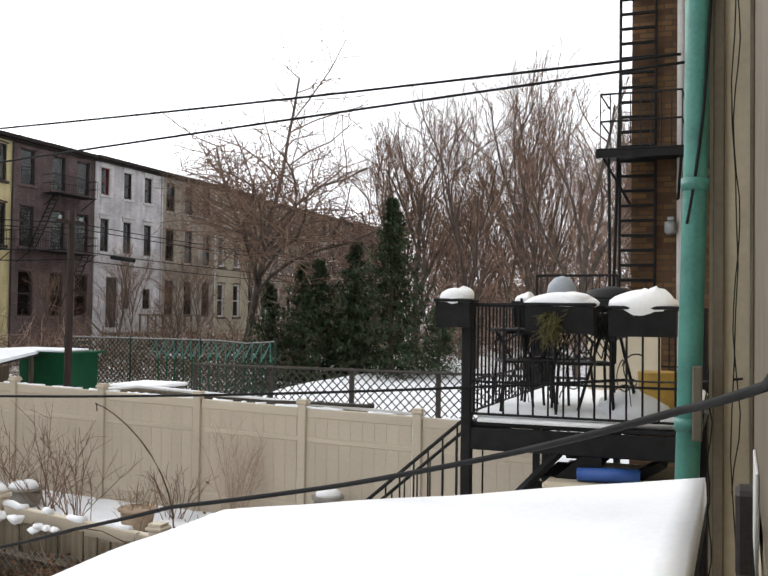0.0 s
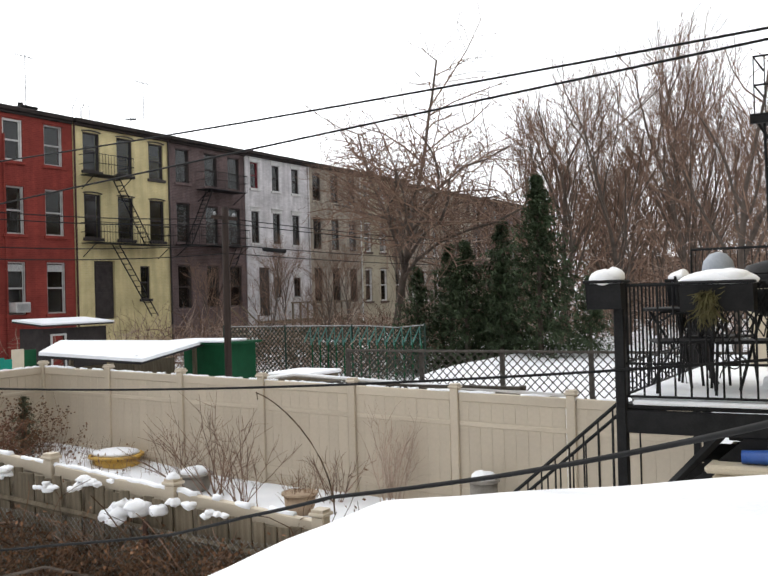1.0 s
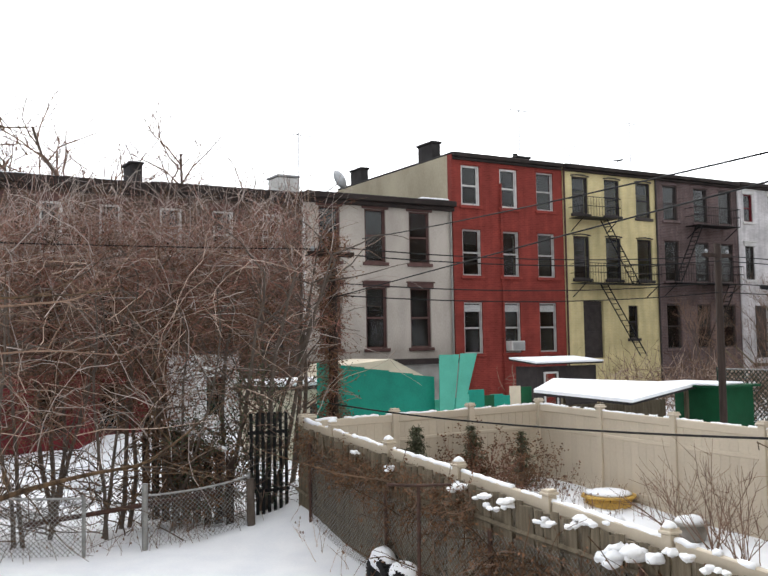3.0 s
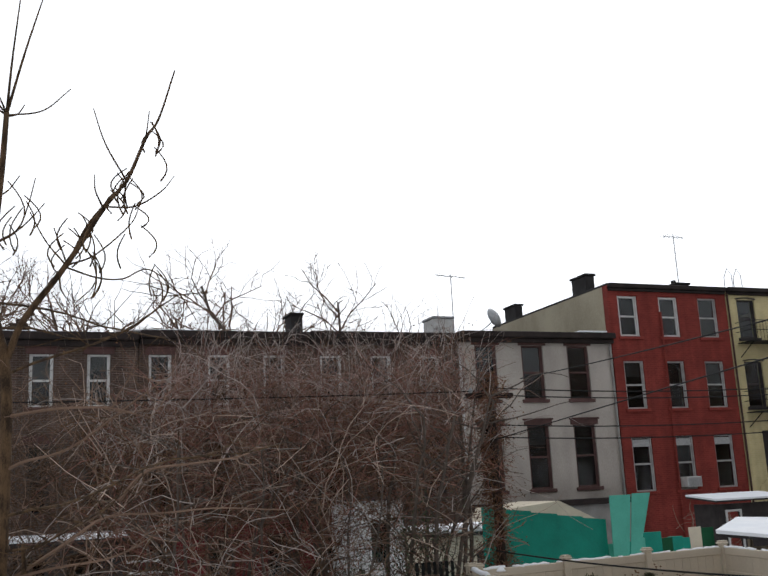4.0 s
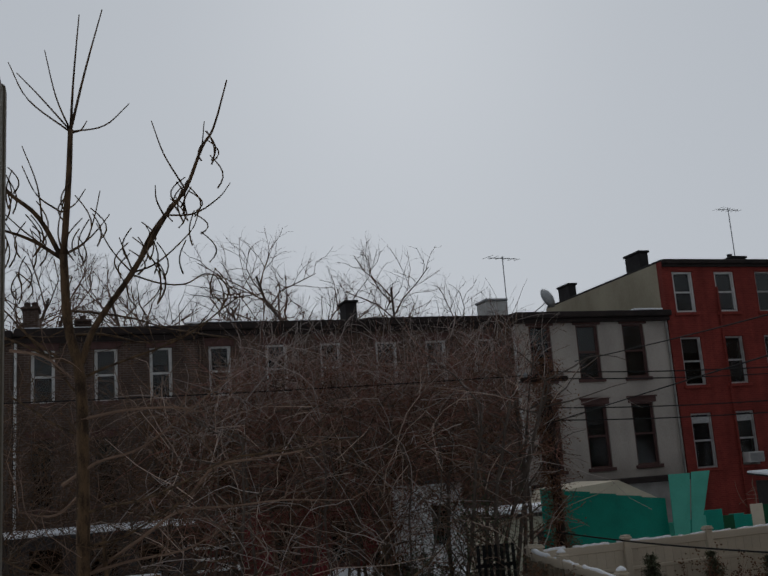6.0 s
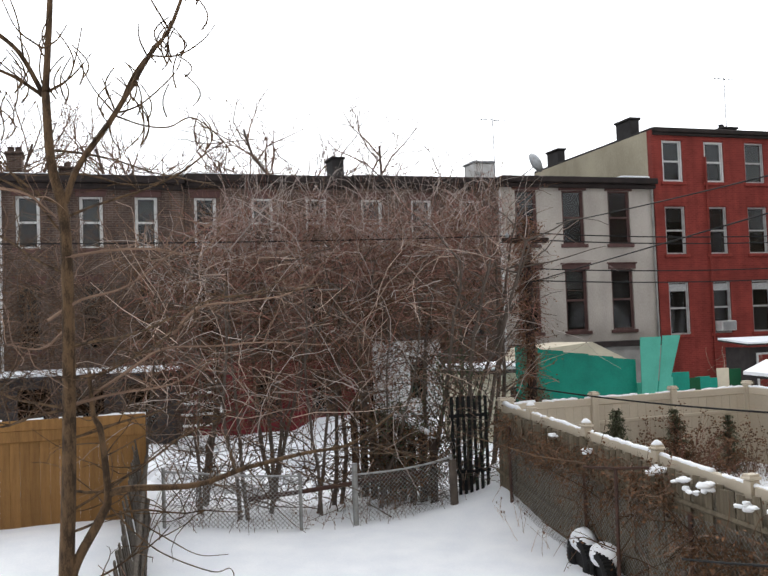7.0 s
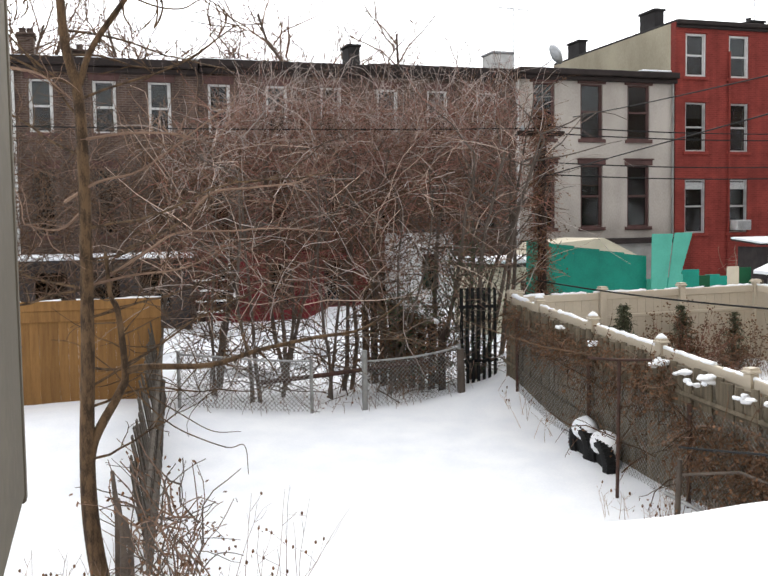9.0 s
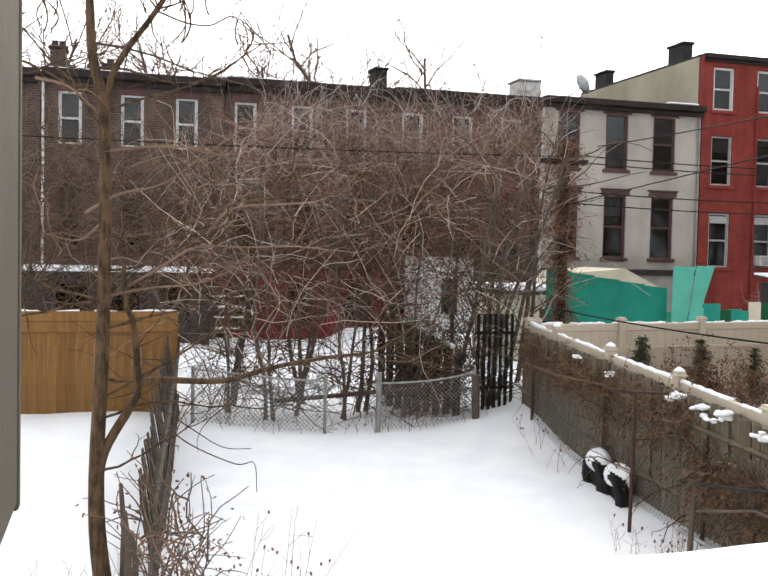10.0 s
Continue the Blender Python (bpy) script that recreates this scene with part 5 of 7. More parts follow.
stair = thing("iron_stair", "black iron steps with barred handrail down from the deck", "stairs")
for i in range(11):
    t = i / 10
    part("tread", Geo().box(DX0 + 0.03, DX0 + 0.85, 1.25 + 2.2 * t, 1.5 + 2.2 * t, DZ - 0.27 - 1.9 * t, DZ - 0.24 - 1.9 * t, 0.006), IRON, stair)
for x in (DX0, DX0 + 0.88):
    part("stringer", Geo().poly([(x - 0.015, 1.2, DZ - 0.1), (x - 0.015, 3.75, DZ - 2.3), (x - 0.015, 3.5, DZ - 2.35), (x - 0.015, 1.2, DZ - 0.34)], (0.03, 0, 0)), IRON, stair)
    part("handrail", Geo().tube([(x, DY1 + 0.02, DZ + 0.02), (x, DY1 + 1.35, DZ - 1.13)], 0.018, 0.018, 6), IRON, stair)
    for i in range(10):
        t = (i + 0.5) / 10
        part("baluster", shared(("bal", 0.86, 0.0085), lambda: Geo().tube([(0, 0, 0), (0, 0, 0.86)], 0.0085, None, 5).mesh("baluster", IRON)), None, stair, at=(x, DY1 + 0.02 + 1.33 * t, DZ - 0.84 - 1.15 * t))


def rail_planter(y0, y1, z, label, x=DX0 - 0.06, snow=0.1, seed=0):
    z += 0.045
    p = thing("planter_box", label, "planter", "planters on the deck railing")
    part("trough", Geo().poly([(x - 0.12, y0, z), (x + 0.12, y0, z), (x + 0.09, y0, z - 0.22), (x - 0.09, y0, z - 0.22)], (0, y1 - y0, 0)), IRON, p)
    part("rim", Geo().box(x - 0.14, x + 0.14, y0 - 0.02, y1 + 0.02, z + 0.002, z + 0.03, 0.008), IRON, p)
    g = Geo()
    g.blob((x, (y0 + y1) / 2, z + 0.035), (0.14, (y1 - y0) * 0.54, snow), seed, 22, 10, 0.1)
    g.blob((x, y0 + (y1 - y0) * 0.3, z + 0.045), (0.13, (y1 - y0) * 0.3, snow), seed + 5, 16, 8, 0.15)
    solid("snow_mound", g, SNOW, "rounded snow heaped on a railing planter", "snow", "snow mounds", smooth=True)
    return p


rail_planter(2.3, 2.6, 3.27, "black railing planter at the deck corner", snow=0.09, seed=1)
rail_planter(1.25, 1.82, 3.24, "long black railing planter under snow", seed=2, snow=0.08)
rail_planter(0.6, 1.13, 3.22, "long black railing planter heaped with snow", seed=3, snow=0.13)
rail_planter(2.0, 2.18, 3.27, "small black railing planter under snow", x=DX0 + 1.1, snow=0.07, seed=4)
tangle("moss_basket", "dry moss and trailing stems hanging from a planter", "basket", [(7.79, 7.84, 1.53, 1.66, 3.16, 3.36, 300, 0.12, 0.005, -0.6)], 92, (MOSS, MOSS))
solid("dome_lid", Geo().turn([(0.13, 3.25), (0.135, 3.4), (0.12, 3.48), (0.07, 3.54), (0.01, 3.56)], 8.35, 1.6, 18), GREYPOT, "grey rounded lid standing behind the planter", "lid", smooth=True)


def grill(at):
    g = thing("barbecue_grill", "black kettle barbecue with side shelf on the deck", "grill", at=at)
    part("bowl", Geo().turn([(0.05, 0.62), (0.22, 0.68), (0.28, 0.82), (0.285, 0.86)], n=18), IRON, g, smooth=True)
    part("lid", Geo().turn([(0.29, 0.865), (0.285, 0.95), (0.2, 1.06), (0.05, 1.1)], n=18), IRON, g, smooth=True)
    for k in range(3):
        a = k * 2.1
        part("leg", Geo().tube([(0.1 * math.cos(a), 0.1 * math.sin(a), 0.66), (0.3 * math.cos(a), 0.3 * math.sin(a), 0.0)], 0.014, None, 6), IRON, g)
    part("shelf", Geo().box(-0.25, 0.25, 0.3, 0.6, 0.78, 0.8, 0.006), IRON, g)


grill((8.55, 1.2, DZ + 0.1))


def garden_chair(at, rz):
    c = thing("garden_chair", "black wrought-iron chair with lattice back on the snowy deck", "chair", "iron chairs on the deck", at=at)
    c.rotation_euler = (0, 0, rz)
    part("seat", Geo().box(-0.24, 0.24, -0.23, 0.23, 0.42, 0.445, 0.01), IRON, c)
    bk = Geo()
    for i in range(-6, 7):
        for d in (1, -1):
            x0, x1 = i * 0.07, i * 0.07 + d * 0.3
            bk.tube([(max(-0.24, min(0.24, x0)), -0.22, 0.48), (max(-0.24, min(0.24, x1)), -0.27, 0.95)], 0.006, None, 4, False)
    back = part("back_frame", Geo().tube([(-0.25, -0.22, 0.44), (-0.25, -0.28, 1.0), (0.25, -0.28, 1.0), (0.25, -0.22, 0.44)], 0.014, None, 6), IRON, c)
    tagged(part("back_lattice", bk, IRON, back), kind="stuff")
    for x in (-0.22, 0.22):
        for y in (-0.21, 0.21):
            part("leg", Geo().tube([(x, y, 0.42), (x * 1.1, y * 1.15, 0.0)], 0.013, None, 6), IRON, c)
        part("armrest", Geo().tube([(x * 1.1, -0.25, 0.68), (x * 1.15, 0.1, 0.68), (x * 1.1, 0.22, 0.6), (x, 0.21, 0.44)], 0.012, None, 6), IRON, c)
    return c


chair = garden_chair((8.4, 1.95, DZ + 0.09), 0.4)
copy_thing(chair, pose(9.1, 1.75, DZ + 0.09, 0, 0, 160))
copy_thing(chair, pose(8.35, 1.42, DZ + 0.09, 0, 0, -75))
tbl = thing("garden_table", "round black iron table on the deck", "table", at=(8.8, 2.0, DZ + 0.09))
part("top", Geo().turn([(0.36, 0.69), (0.37, 0.7), (0.37, 0.715), (0.36, 0.72)], n=24), IRON, tbl)
for k in range(4):
    a = k * math.pi / 2 + 0.4
    part("leg", Geo().tube([(0.3 * math.cos(a), 0.3 * math.sin(a), 0.69), (0.1 * math.cos(a), 0.1 * math.sin(a), 0.35), (0.3 * math.cos(a), 0.3 * math.sin(a), 0.0)], 0.013, None, 6), IRON, tbl)
solid("yellow_pot", Geo().turn([(0.13, DZ + 0.1), (0.17, DZ + 0.28), (0.18, DZ + 0.44), (0.19, DZ + 0.45), (0.17, DZ + 0.46)], 8.5, 0.78, 18), OCHREPLASTIC, "mustard yellow tub standing on the deck", "pot", smooth=True)
solid("folding_screen", Geo().box(10.9, 10.95, 0.95, 1.75, DZ + 0.05, DZ + 1.0, 0.01), TANPAINT, "pale panel screen standing behind the deck railing", "panel")
solid("tarp_roll", Geo().tube([(7.92, 0.88, 1.9), (7.9, 1.1, 1.91), (7.9, 1.38, 1.9)], 0.06, 0.055, 10).tube([(8.02, 0.9, 1.9), (8.0, 1.34, 1.9)], 0.055, 0.05, 8), TARP, "rolled blue tarpaulin dusted with snow beneath the deck", "tarpaulin", smooth=True)
shelf = thing("storage_bin", "pale plastic storage chest below the iron deck", "chest")
part("body", Geo().box(7.8, 9.0, 0.6, 1.6, 1.2, 1.77, 0.03), TANPAINT, shelf)
part("lid", Geo().box(7.76, 9.05, 0.55, 1.65, 1.773, 1.84, 0.02), TANPAINT, shelf)
part("stand", Geo().box(7.85, 8.95, 0.65, 1.55, -0.2, 1.197, 0.02), CONCRETE, shelf)

# A further balcony behind it.
back_rail = thing("balcony_railing", "thin black balcony railing beyond the deck", "railing")
part("frame", Geo().tube([(11.9, 2.55, 3.0), (11.9, 2.55, 3.72), (11.9, 1.55, 3.72), (11.9, 1.55, 3.0)], 0.02, None, 5).tube([(11.9, 2.55, 3.06), (11.9, 1.55, 3.06)], 0.015, None, 5), IRON, back_rail)
part("post", Geo().box(11.86, 11.94, 1.5, 1.58, -0.2, 3.0).box(11.86, 11.94, 2.5, 2.58, -0.2, 3.0), IRON, back_rail)
for i in range(12):
    part("baluster", shared(("bal", 0.64, 0.006), lambda: Geo().tube([(0, 0, 0), (0, 0, 0.64)], 0.006, None, 4).mesh("baluster", IRON)), None, back_rail, at=(11.9, 1.6 + 0.9 * i / 11, 3.06))

# ---- tall brick house with its fire escape ----
tall = thing("brick_house", "tall ochre and brown brick house end with a fire escape", "house")
part("wall", Geo().box(13.0, 20.0, -8.0, 1.5, -0.3, 11.0), OCHRE, tall)
part("downpipe", Geo().tube([(12.93, 0.86, -0.3), (12.93, 0.86, 11.0)], 0.05, None, 10), TRIM, tall, "white downpipe")
part("roof", Geo().box(12.9, 20.1, -8.1, 1.6, 11.004, 11.2, 0.02), TAR, tall)
fe = thing("fire_escape", "black iron fire escape with ladder and slatted landings", "fire escape")
me = Geo().tube([(0, 0, 0), (0, 0.46, 0)], 0.024, None, 5).mesh("rung", IRON)
for i in range(34):
    part("rung", me, None, fe, at=(12.9, 1.18, 3.5 + 0.2 * i))
for y in (1.18, 1.64):
    part("ladder_rail", Geo().tube([(12.9, y, 3.3), (12.9, y, 10.4)], 0.02, None, 6), IRON, fe)
for z in (5.35, 8.2):
    part("landing", Geo().box(12.1, 13.0, 0.75, 1.85, z - 0.03, z, 0.006).box(12.1, 12.16, 0.75, 1.85, z - 0.12, z - 0.033), IRON, fe)
    for zz in (z + 0.35, z + 0.7):
        part("rail", Geo().tube([(13.0, 1.8, zz), (12.15, 1.8, zz), (12.15, 0.8, zz), (13.0, 0.8, zz)], 0.014, None, 5), IRON, fe)
    for i in range(9):
        part("baluster", shared(("bal", 0.7, 0.008), lambda: Geo().tube([(0, 0, 0), (0, 0, 0.7)], 0.008, None, 5).mesh("baluster", IRON)), None, fe, at=(12.15, 0.8 + i * 0.125, z))
part("drop_bar", Geo().tube([(12.6, 1.75, 5.3), (12.6, 1.72, 3.2)], 0.02, None, 6).tube([(12.75, 1.62, 6.45), (12.75, 1.7, 3.4)], 0.022, None, 6), IRON, fe)
part("bracket", Geo().tube([(13.0, 1.5, 4.7), (12.15, 1.8, 5.3)], 0.02, None, 5).tube([(13.0, 0.9, 4.7), (12.15, 0.8, 5.3)], 0.02, None, 5), IRON, fe)
lamp = thing("wall_lamp", "small clear glass bulkhead lamp on the brick wall", "lamp")
part("bracket", Geo().box(12.8, 12.995, 0.93, 1.02, 4.48, 4.53, 0.008), METALGREY, lamp)
part("shade", Geo().turn([(0.05, 4.3), (0.08, 4.33), (0.08, 4.46), (0.04, 4.475)], 12.83, 0.975, 14), METALGREY, lamp, smooth=True)

# ---- green drain pipe and wall cables ----
pp = thing("drain_pipe", "sea-green painted drain pipe fixed to the wall corner", "pipe")
part("pipe", Geo().tube([(5.82, 0.47, -0.3), (5.82, 0.40, 3.0), (5.82, 0.372, 4.2), (5.82, 0.355, 9.2)], 0.07, None, 18), PIPE, pp, smooth=True)
for z in (2.55, 3.95, 6.2):
    yc = 0.41 if z < 3 else (0.378 if z < 5 else 0.366)
    part("collar", Geo().tube([(5.82, yc, z), (5.82, yc, z + 0.07)], 0.08, None, 16), PIPE, pp, smooth=True)
    part("strap", Geo().box(5.84, 5.9, 0.302, 0.325, z + 0.1, z + 0.13), METALGREY, pp)


def cable(name_label, pts, r=0.012, sag=0.0, n=24, mat_=CABLE, group=""):
    """A hanging cable through points, with sag between each two."""
    out = []
    for a, b in zip(pts, pts[1:]):
        a, b = Vector(a), Vector(b)
        for i in range(n):
            t = i / n
            out.append(a.lerp(b, t) - Vector((0, 0, sag * 4 * t * (1 - t))))
    out.append(Vector(pts[-1]))
    return solid("cable", Geo().tube(out, r, None, 6), mat_, name_label, "cable", group, smooth=True)


def wall_wire(seed, x, y, z0, z1, r, label):
    rng = random.Random(seed)
    pts, n = [], 22
    for i in range(n + 1):
        pts.append((x, y + 0.018 * math.sin(i * 0.9 + seed) + rng.uniform(-0.006, 0.006), z0 + (z1 - z0) * i / n))
    return solid("cable", Geo().tube(pts, r, None, 5), CABLE, label, "cable", "cables on the wall", smooth=True)


wall_wire(1, 5.82, 0.16, 0.5, 6.5, 0.004, "loose black wire running up the beige wall")
wall_wire(2, 5.83, 0.15, 2.2, 5.6, 0.004, "thin wire running up the beige wall")
wall_wire(3, 5.86, 0.31, 0.5, 2.9, 0.0045, "bundle of cables low on the wall corner")
wall_wire(5, 5.84, 0.3, 0.5, 2.7, 0.004, "cable beside the drain pipe")
cable("slack black cable looped from the drain pipe", [(5.76, 0.42, 3.75), (5.74, 0.33, 4.4), (5.8, 0.265, 5.6)], 0.009, 0.05)
solid("wall_board", Geo().box(5.7, 5.745, 0.33, 0.385, 2.5, 2.93, 0.008), BAYPAINT, "short beige board fixed beside the drain pipe", "board")
solid("dark_box", Geo().box(4.75, 5.0, 0.055, 0.15, 2.0, 2.4, 0.02), DARKTRIM, "dark weathered box at the foot of the wall", "box")

# ---- poles and overhead lines ----
def pole(x, y, h, label):
    p = thing("utility_pole", label, "pole", "utility poles")
    part("shaft", Geo().tube([(x, y, -0.3), (x + 0.03, y, h)], 0.1, 0.085, 12), POLEWOOD, p, smooth=True)
    part("crossarm", Geo().box(x - 0.5, x + 0.5, y - 0.05, y + 0.05, h - 0.35, h - 0.25, 0.01), POLEWOOD, p)
    for k in (-0.4, 0.4):
        part("insulator", Geo().turn([(0.03, h - 0.245), (0.045, h - 0.2), (0.02, h - 0.15)], x + k, y, 10), METALGREY, p)
    return p


pole(8.35, 16.2, 5.4, "utility pole smothered in rusty brown vine")
pole(19.5, 16.2, 5.75, "dark wooden utility pole with line hardware")
tangle("pole_vine", "rusty brown vine clothing a utility pole", "vine", [(8.15, 8.5, 16.05, 16.35, 1.4, 5.2, 650, 0.35, 0.006, -0.3)], 46, (REDTWIG, TWIG), 0.7, DEADLEAF)
H1, H2 = (8.35, 16.1, 4.6), (8.5, 16.1, 5.3)
cable("black overhead service cable running from a pole to the wall", [(9.0, 16.1, 5.42), (5.81, 0.46, 4.76)], 0.009, 0.09, 40, group="overhead lines")
cable("black overhead service cable slung to the wall by the pipe", [(8.35, 16.1, 4.25), (5.81, 0.43, 4.71)], 0.009, -0.02, 40, group="overhead lines")
cable("low black cable slung across the yards to the deck", [(8.2, 16.1, 2.22), (7.92, 1.0, 2.69)], 0.014, 0.23, 40, group="overhead lines")
cable("cable tail from the deck to the drain pipe", [(7.92, 1.0, 2.69), (5.8, 0.12, 2.86)], 0.008, 0.02)
for dz, dy in ((5.25, 0.0), (5.1, -0.12), (4.55, 0.1), (4.3, -0.05)):
    cable("black telephone line slung between the poles", [(8.4, 16.2 + dy, dz), (19.5, 16.2 + dy, dz + 0.2), (46.0, 16.4 + dy, dz + 0.3)], 0.013, 0.18, 30, group="overhead lines")
cable("black telephone line running on past the houses", [(8.35, 16.2, 5.2), (-14.0, 16.6, 5.4)], 0.012, 0.2, 30, group="overhead lines")
solid("splice_case", Geo().tube([(21.2, 16.2, 4.66), (22.2, 16.2, 4.62)], 0.06, None, 10), CABLE, "black splice case hung on a telephone line", "splice case", smooth=True)
cable("thick black cable sagging past the window to the side fence", [(2.0, 0.06, 3.13), (2.4, 0.08, 3.05), (2.89, 0.29, 2.94), (3.59, 0.91, 2.69), (4.17, 1.89, 2.39), (4.6, 3.12, 2.1), (5.0, 4.1, 1.8), (5.56, 5.31, 1.42), (5.85, 7.0, 1.08), (6.19, 8.55, 0.76)], 0.013, 0.004, 6, group="overhead lines")

# ---- our view of the yards: loose things ----
def tyre(at, rz, tilt, label):
    t = thing("car_tyre", label, "tyre", "old tyres against the fence", at=at)
    t.rotation_euler = (radians(90 + tilt), 0, rz)
    g, n, m = Geo(), 28, 10
    for i in range(n):
        a = 2 * math.pi * i / n
        for j in range(m):
            b = 2 * math.pi * j / m
            rr = 0.24 + 0.075 * math.cos(b) * (1.0 if math.cos(b) < 0 else 1.15)
            g.v.append((rr * math.cos(a), rr * math.sin(a), 0.10 * math.sin(b)))
    for i in range(n):
        for j in range(m):
            g.f.append((i * m + j, ((i + 1) % n) * m + j, ((i + 1) % n) * m + (j + 1) % m, i * m + (j + 1) % m))
    part("carcass", g, RUBBER, t, smooth=True)
    tr = Geo()
    for i in range(40):
        a = 2 * math.pi * i / 40
        tr.box(-0.012, 0.012, -0.02, 0.006, -0.075, 0.075, m=Matrix.Rotation(a, 4, "Z") @ Matrix.Translation((0, 0.325, 0)))
    part("tread", tr, RUBBER, t)
    part("liner", Geo().turn([(0.2, -0.02), (0.2, 0.02)], n=20), RUBBER, t)
    part("bead", Geo().tube([(0.175 * math.cos(2 * math.pi * i / 24), 0.175 * math.sin(2 * math.pi * i / 24), 0.055) for i in range(25)], 0.014, None, 6, False), RUBBER, t)
    return t


tyre((6.7, 11.65, 0.04), radians(-93), 4, "old black car tyre standing in snow by the fence")
tyre((6.7, 11.1, -0.05), radians(-97), 6, "old black car tyre leaning in snow by the fence")
solid("snow_mound", Geo().blob((6.76, 11.68, 0.28), (0.19, 0.26, 0.18), 2, 16, 8, 0.08), SNOW, "rounded snow cap on an old tyre", "snow", "snow mounds", smooth=True)
solid("snow_mound", Geo().blob((6.76, 11.12, 0.19), (0.19, 0.26, 0.18), 5, 16, 8, 0.08), SNOW, "rounded snow cap on a leaning tyre", "snow", "snow mounds", smooth=True)

tp = thing("clothes_pole", "rusty steel clothes-line pole with a crossbar", "pole")
part("upright", Geo().tube([(6.27, 10.0, -0.4), (6.3, 10.0, 1.55)], 0.024, None, 8), RUST, tp)
part("crossbar", Geo().tube([(5.9, 10.1, 1.6), (6.3, 10.0, 1.56), (6.72, 9.9, 1.55)], 0.018, None, 7), RUST, tp)
solid("dead_branch", Geo().tube([(4.95, 12.0, 1.95), (5.3, 11.4, 1.8), (5.6, 10.8, 1.68), (5.95, 10.1, 1.63)], 0.006, 0.012, 6), DEADVINE, "long bare branch resting on the crossbar", "branch")
ob = thing("fence_post", "dark weathered timber post at the fence foot", "post")
part("shaft", Geo().tube([(6.15, 8.55, -0.4), (6.2, 8.55, 0.62)], 0.038, 0.03, 8), GREYBARK, ob)
solid("dead_branch", Geo().tube([(6.2, 8.5, 0.45), (6.5, 7.9, 0.6), (6.7, 7.2, 0.5), (6.8, 6.2, 0.55)], 0.02, 0.01, 6), GREYBARK, "bare branch leaning on the fence", "branch")
solid("dead_branch", Geo().tube([(6.3, 9.0, 0.1), (6.5, 7.8, -0.05), (6.7, 6.6, -0.1)], 0.025, 0.015, 6), STEEL, "grey pole lying against the fence", "pole")
stub = thing("stone_marker", "small snow-capped stone sticking out of snow", "stone")
part("stone", Geo().blob((5.3, 7.4, -0.1), (0.1, 0.09, 0.17), 3, 10, 7, 0.2), STONE, stub, smooth=True)

# Snow lumps caught in the dead vine.
for i, (y, z, r) in enumerate(((11.68, 1.5, 0.09), (9.95, 1.45, 0.15), (9.5, 1.38, 0.12), (9.2, 1.3, 0.1), (8.95, 1.38, 0.13), (8.3, 1.27, 0.11), (7.8, 1.33, 0.14), (7.5, 1.36, 0.1), (7.3, 1.05, 0.2), (7.0, 1.12, 0.26), (6.42, 1.22, 0.13), (6.0, 1.2, 0.1), (12.6, 1.66, 0.08))):
    lump, rng = Geo(), random.Random(i)
    for k in range(5):
        lump.blob((6.88 + rng.uniform(-0.07, 0.07), y + rng.gauss(0, r * 0.7), z + 0.05 + rng.gauss(0, r * 0.2)), (r * rng.uniform(0.3, 0.6), r * rng.uniform(0.3, 0.65), r * rng.uniform(0.18, 0.32)), i * 7 + k, 12, 7, 0.25)
    solid("snow_lump", lump, SNOW, "lump of snow caught in dead vine", "snow", "snow lumps", smooth=True)
for i, (y, z) in enumerate(((13.87, 1.95), (12.08, 1.80), (10.29, 1.655), (6.71, 1.36))):
    solid("snow_mound", Geo().turn([(0.075, z + 0.115), (0.07, z + 0.135), (0.04, z + 0.165), (0.01, z + 0.18)], 7.12, y, 12), SNOW, "cone of snow on a fence post cap", "snow", "snow mounds", smooth=True)

# Gate posts, rail and pickets at the back of the yard.
gp = thing("gate_post", "stout dark timber gate post at the back of the yard", "post")
part("shaft", Geo().tube([(6.1, 14.9, -0.2), (6.08, 14.9, 1.12)], 0.075, 0.07, 9), GREYBARK, gp)
gp = thing("gate_post", "grey steel gate post beside chain-link", "post")
part("shaft", Geo().tube([(4.28, 14.85, -0.2), (4.28, 14.85, 1.2)], 0.05, None, 9), STEEL, gp)
solid("pipe_rail", Geo().tube([(2.6, 15.6, 0.62), (3.6, 15.4, 0.72), (5.6, 15.2, 0.9)], 0.04, None, 8), RUST, "rusty red pipe lying level across the gap", "pipe")
pk = thing("picket_gate", "tall dark iron picket gate in the corner", "gate")
for i in range(7):
    part("picket", shared("picket", lambda: Geo().box(-0.03, 0.03, -0.012, 0.012, 0, 1.75, 0.006).mesh("picket", IRON)), None, pk, at=(6.25 + 0.11 * i, 15.25, ground_z(6.6, 15.2) - 0.05))
for z in (0.8, 1.8):
    part("rail", Geo().box(6.2, 6.98, 15.265, 15.29, z, z + 0.06), IRON, pk)
low_wall = thing("low_fence", "sloping wooden fence half buried in ivy and snow", "fence")
for i in range(9):
    part("board", Geo().box(-0.07, 0.07, -0.012, 0.012, 0, 1.95 - 0.075 * i, 0.005), POLEWOOD, low_wall, at=(5.1 + 0.1 * i, 17.6 - 0.28 * i, 0.1))
top_snow((5.1, 17.6), (5.95, 15.3), 2.12, 1.5, 12, 0.05, gaps=0.25, n=24, label="broken snow line on a sloping fence")
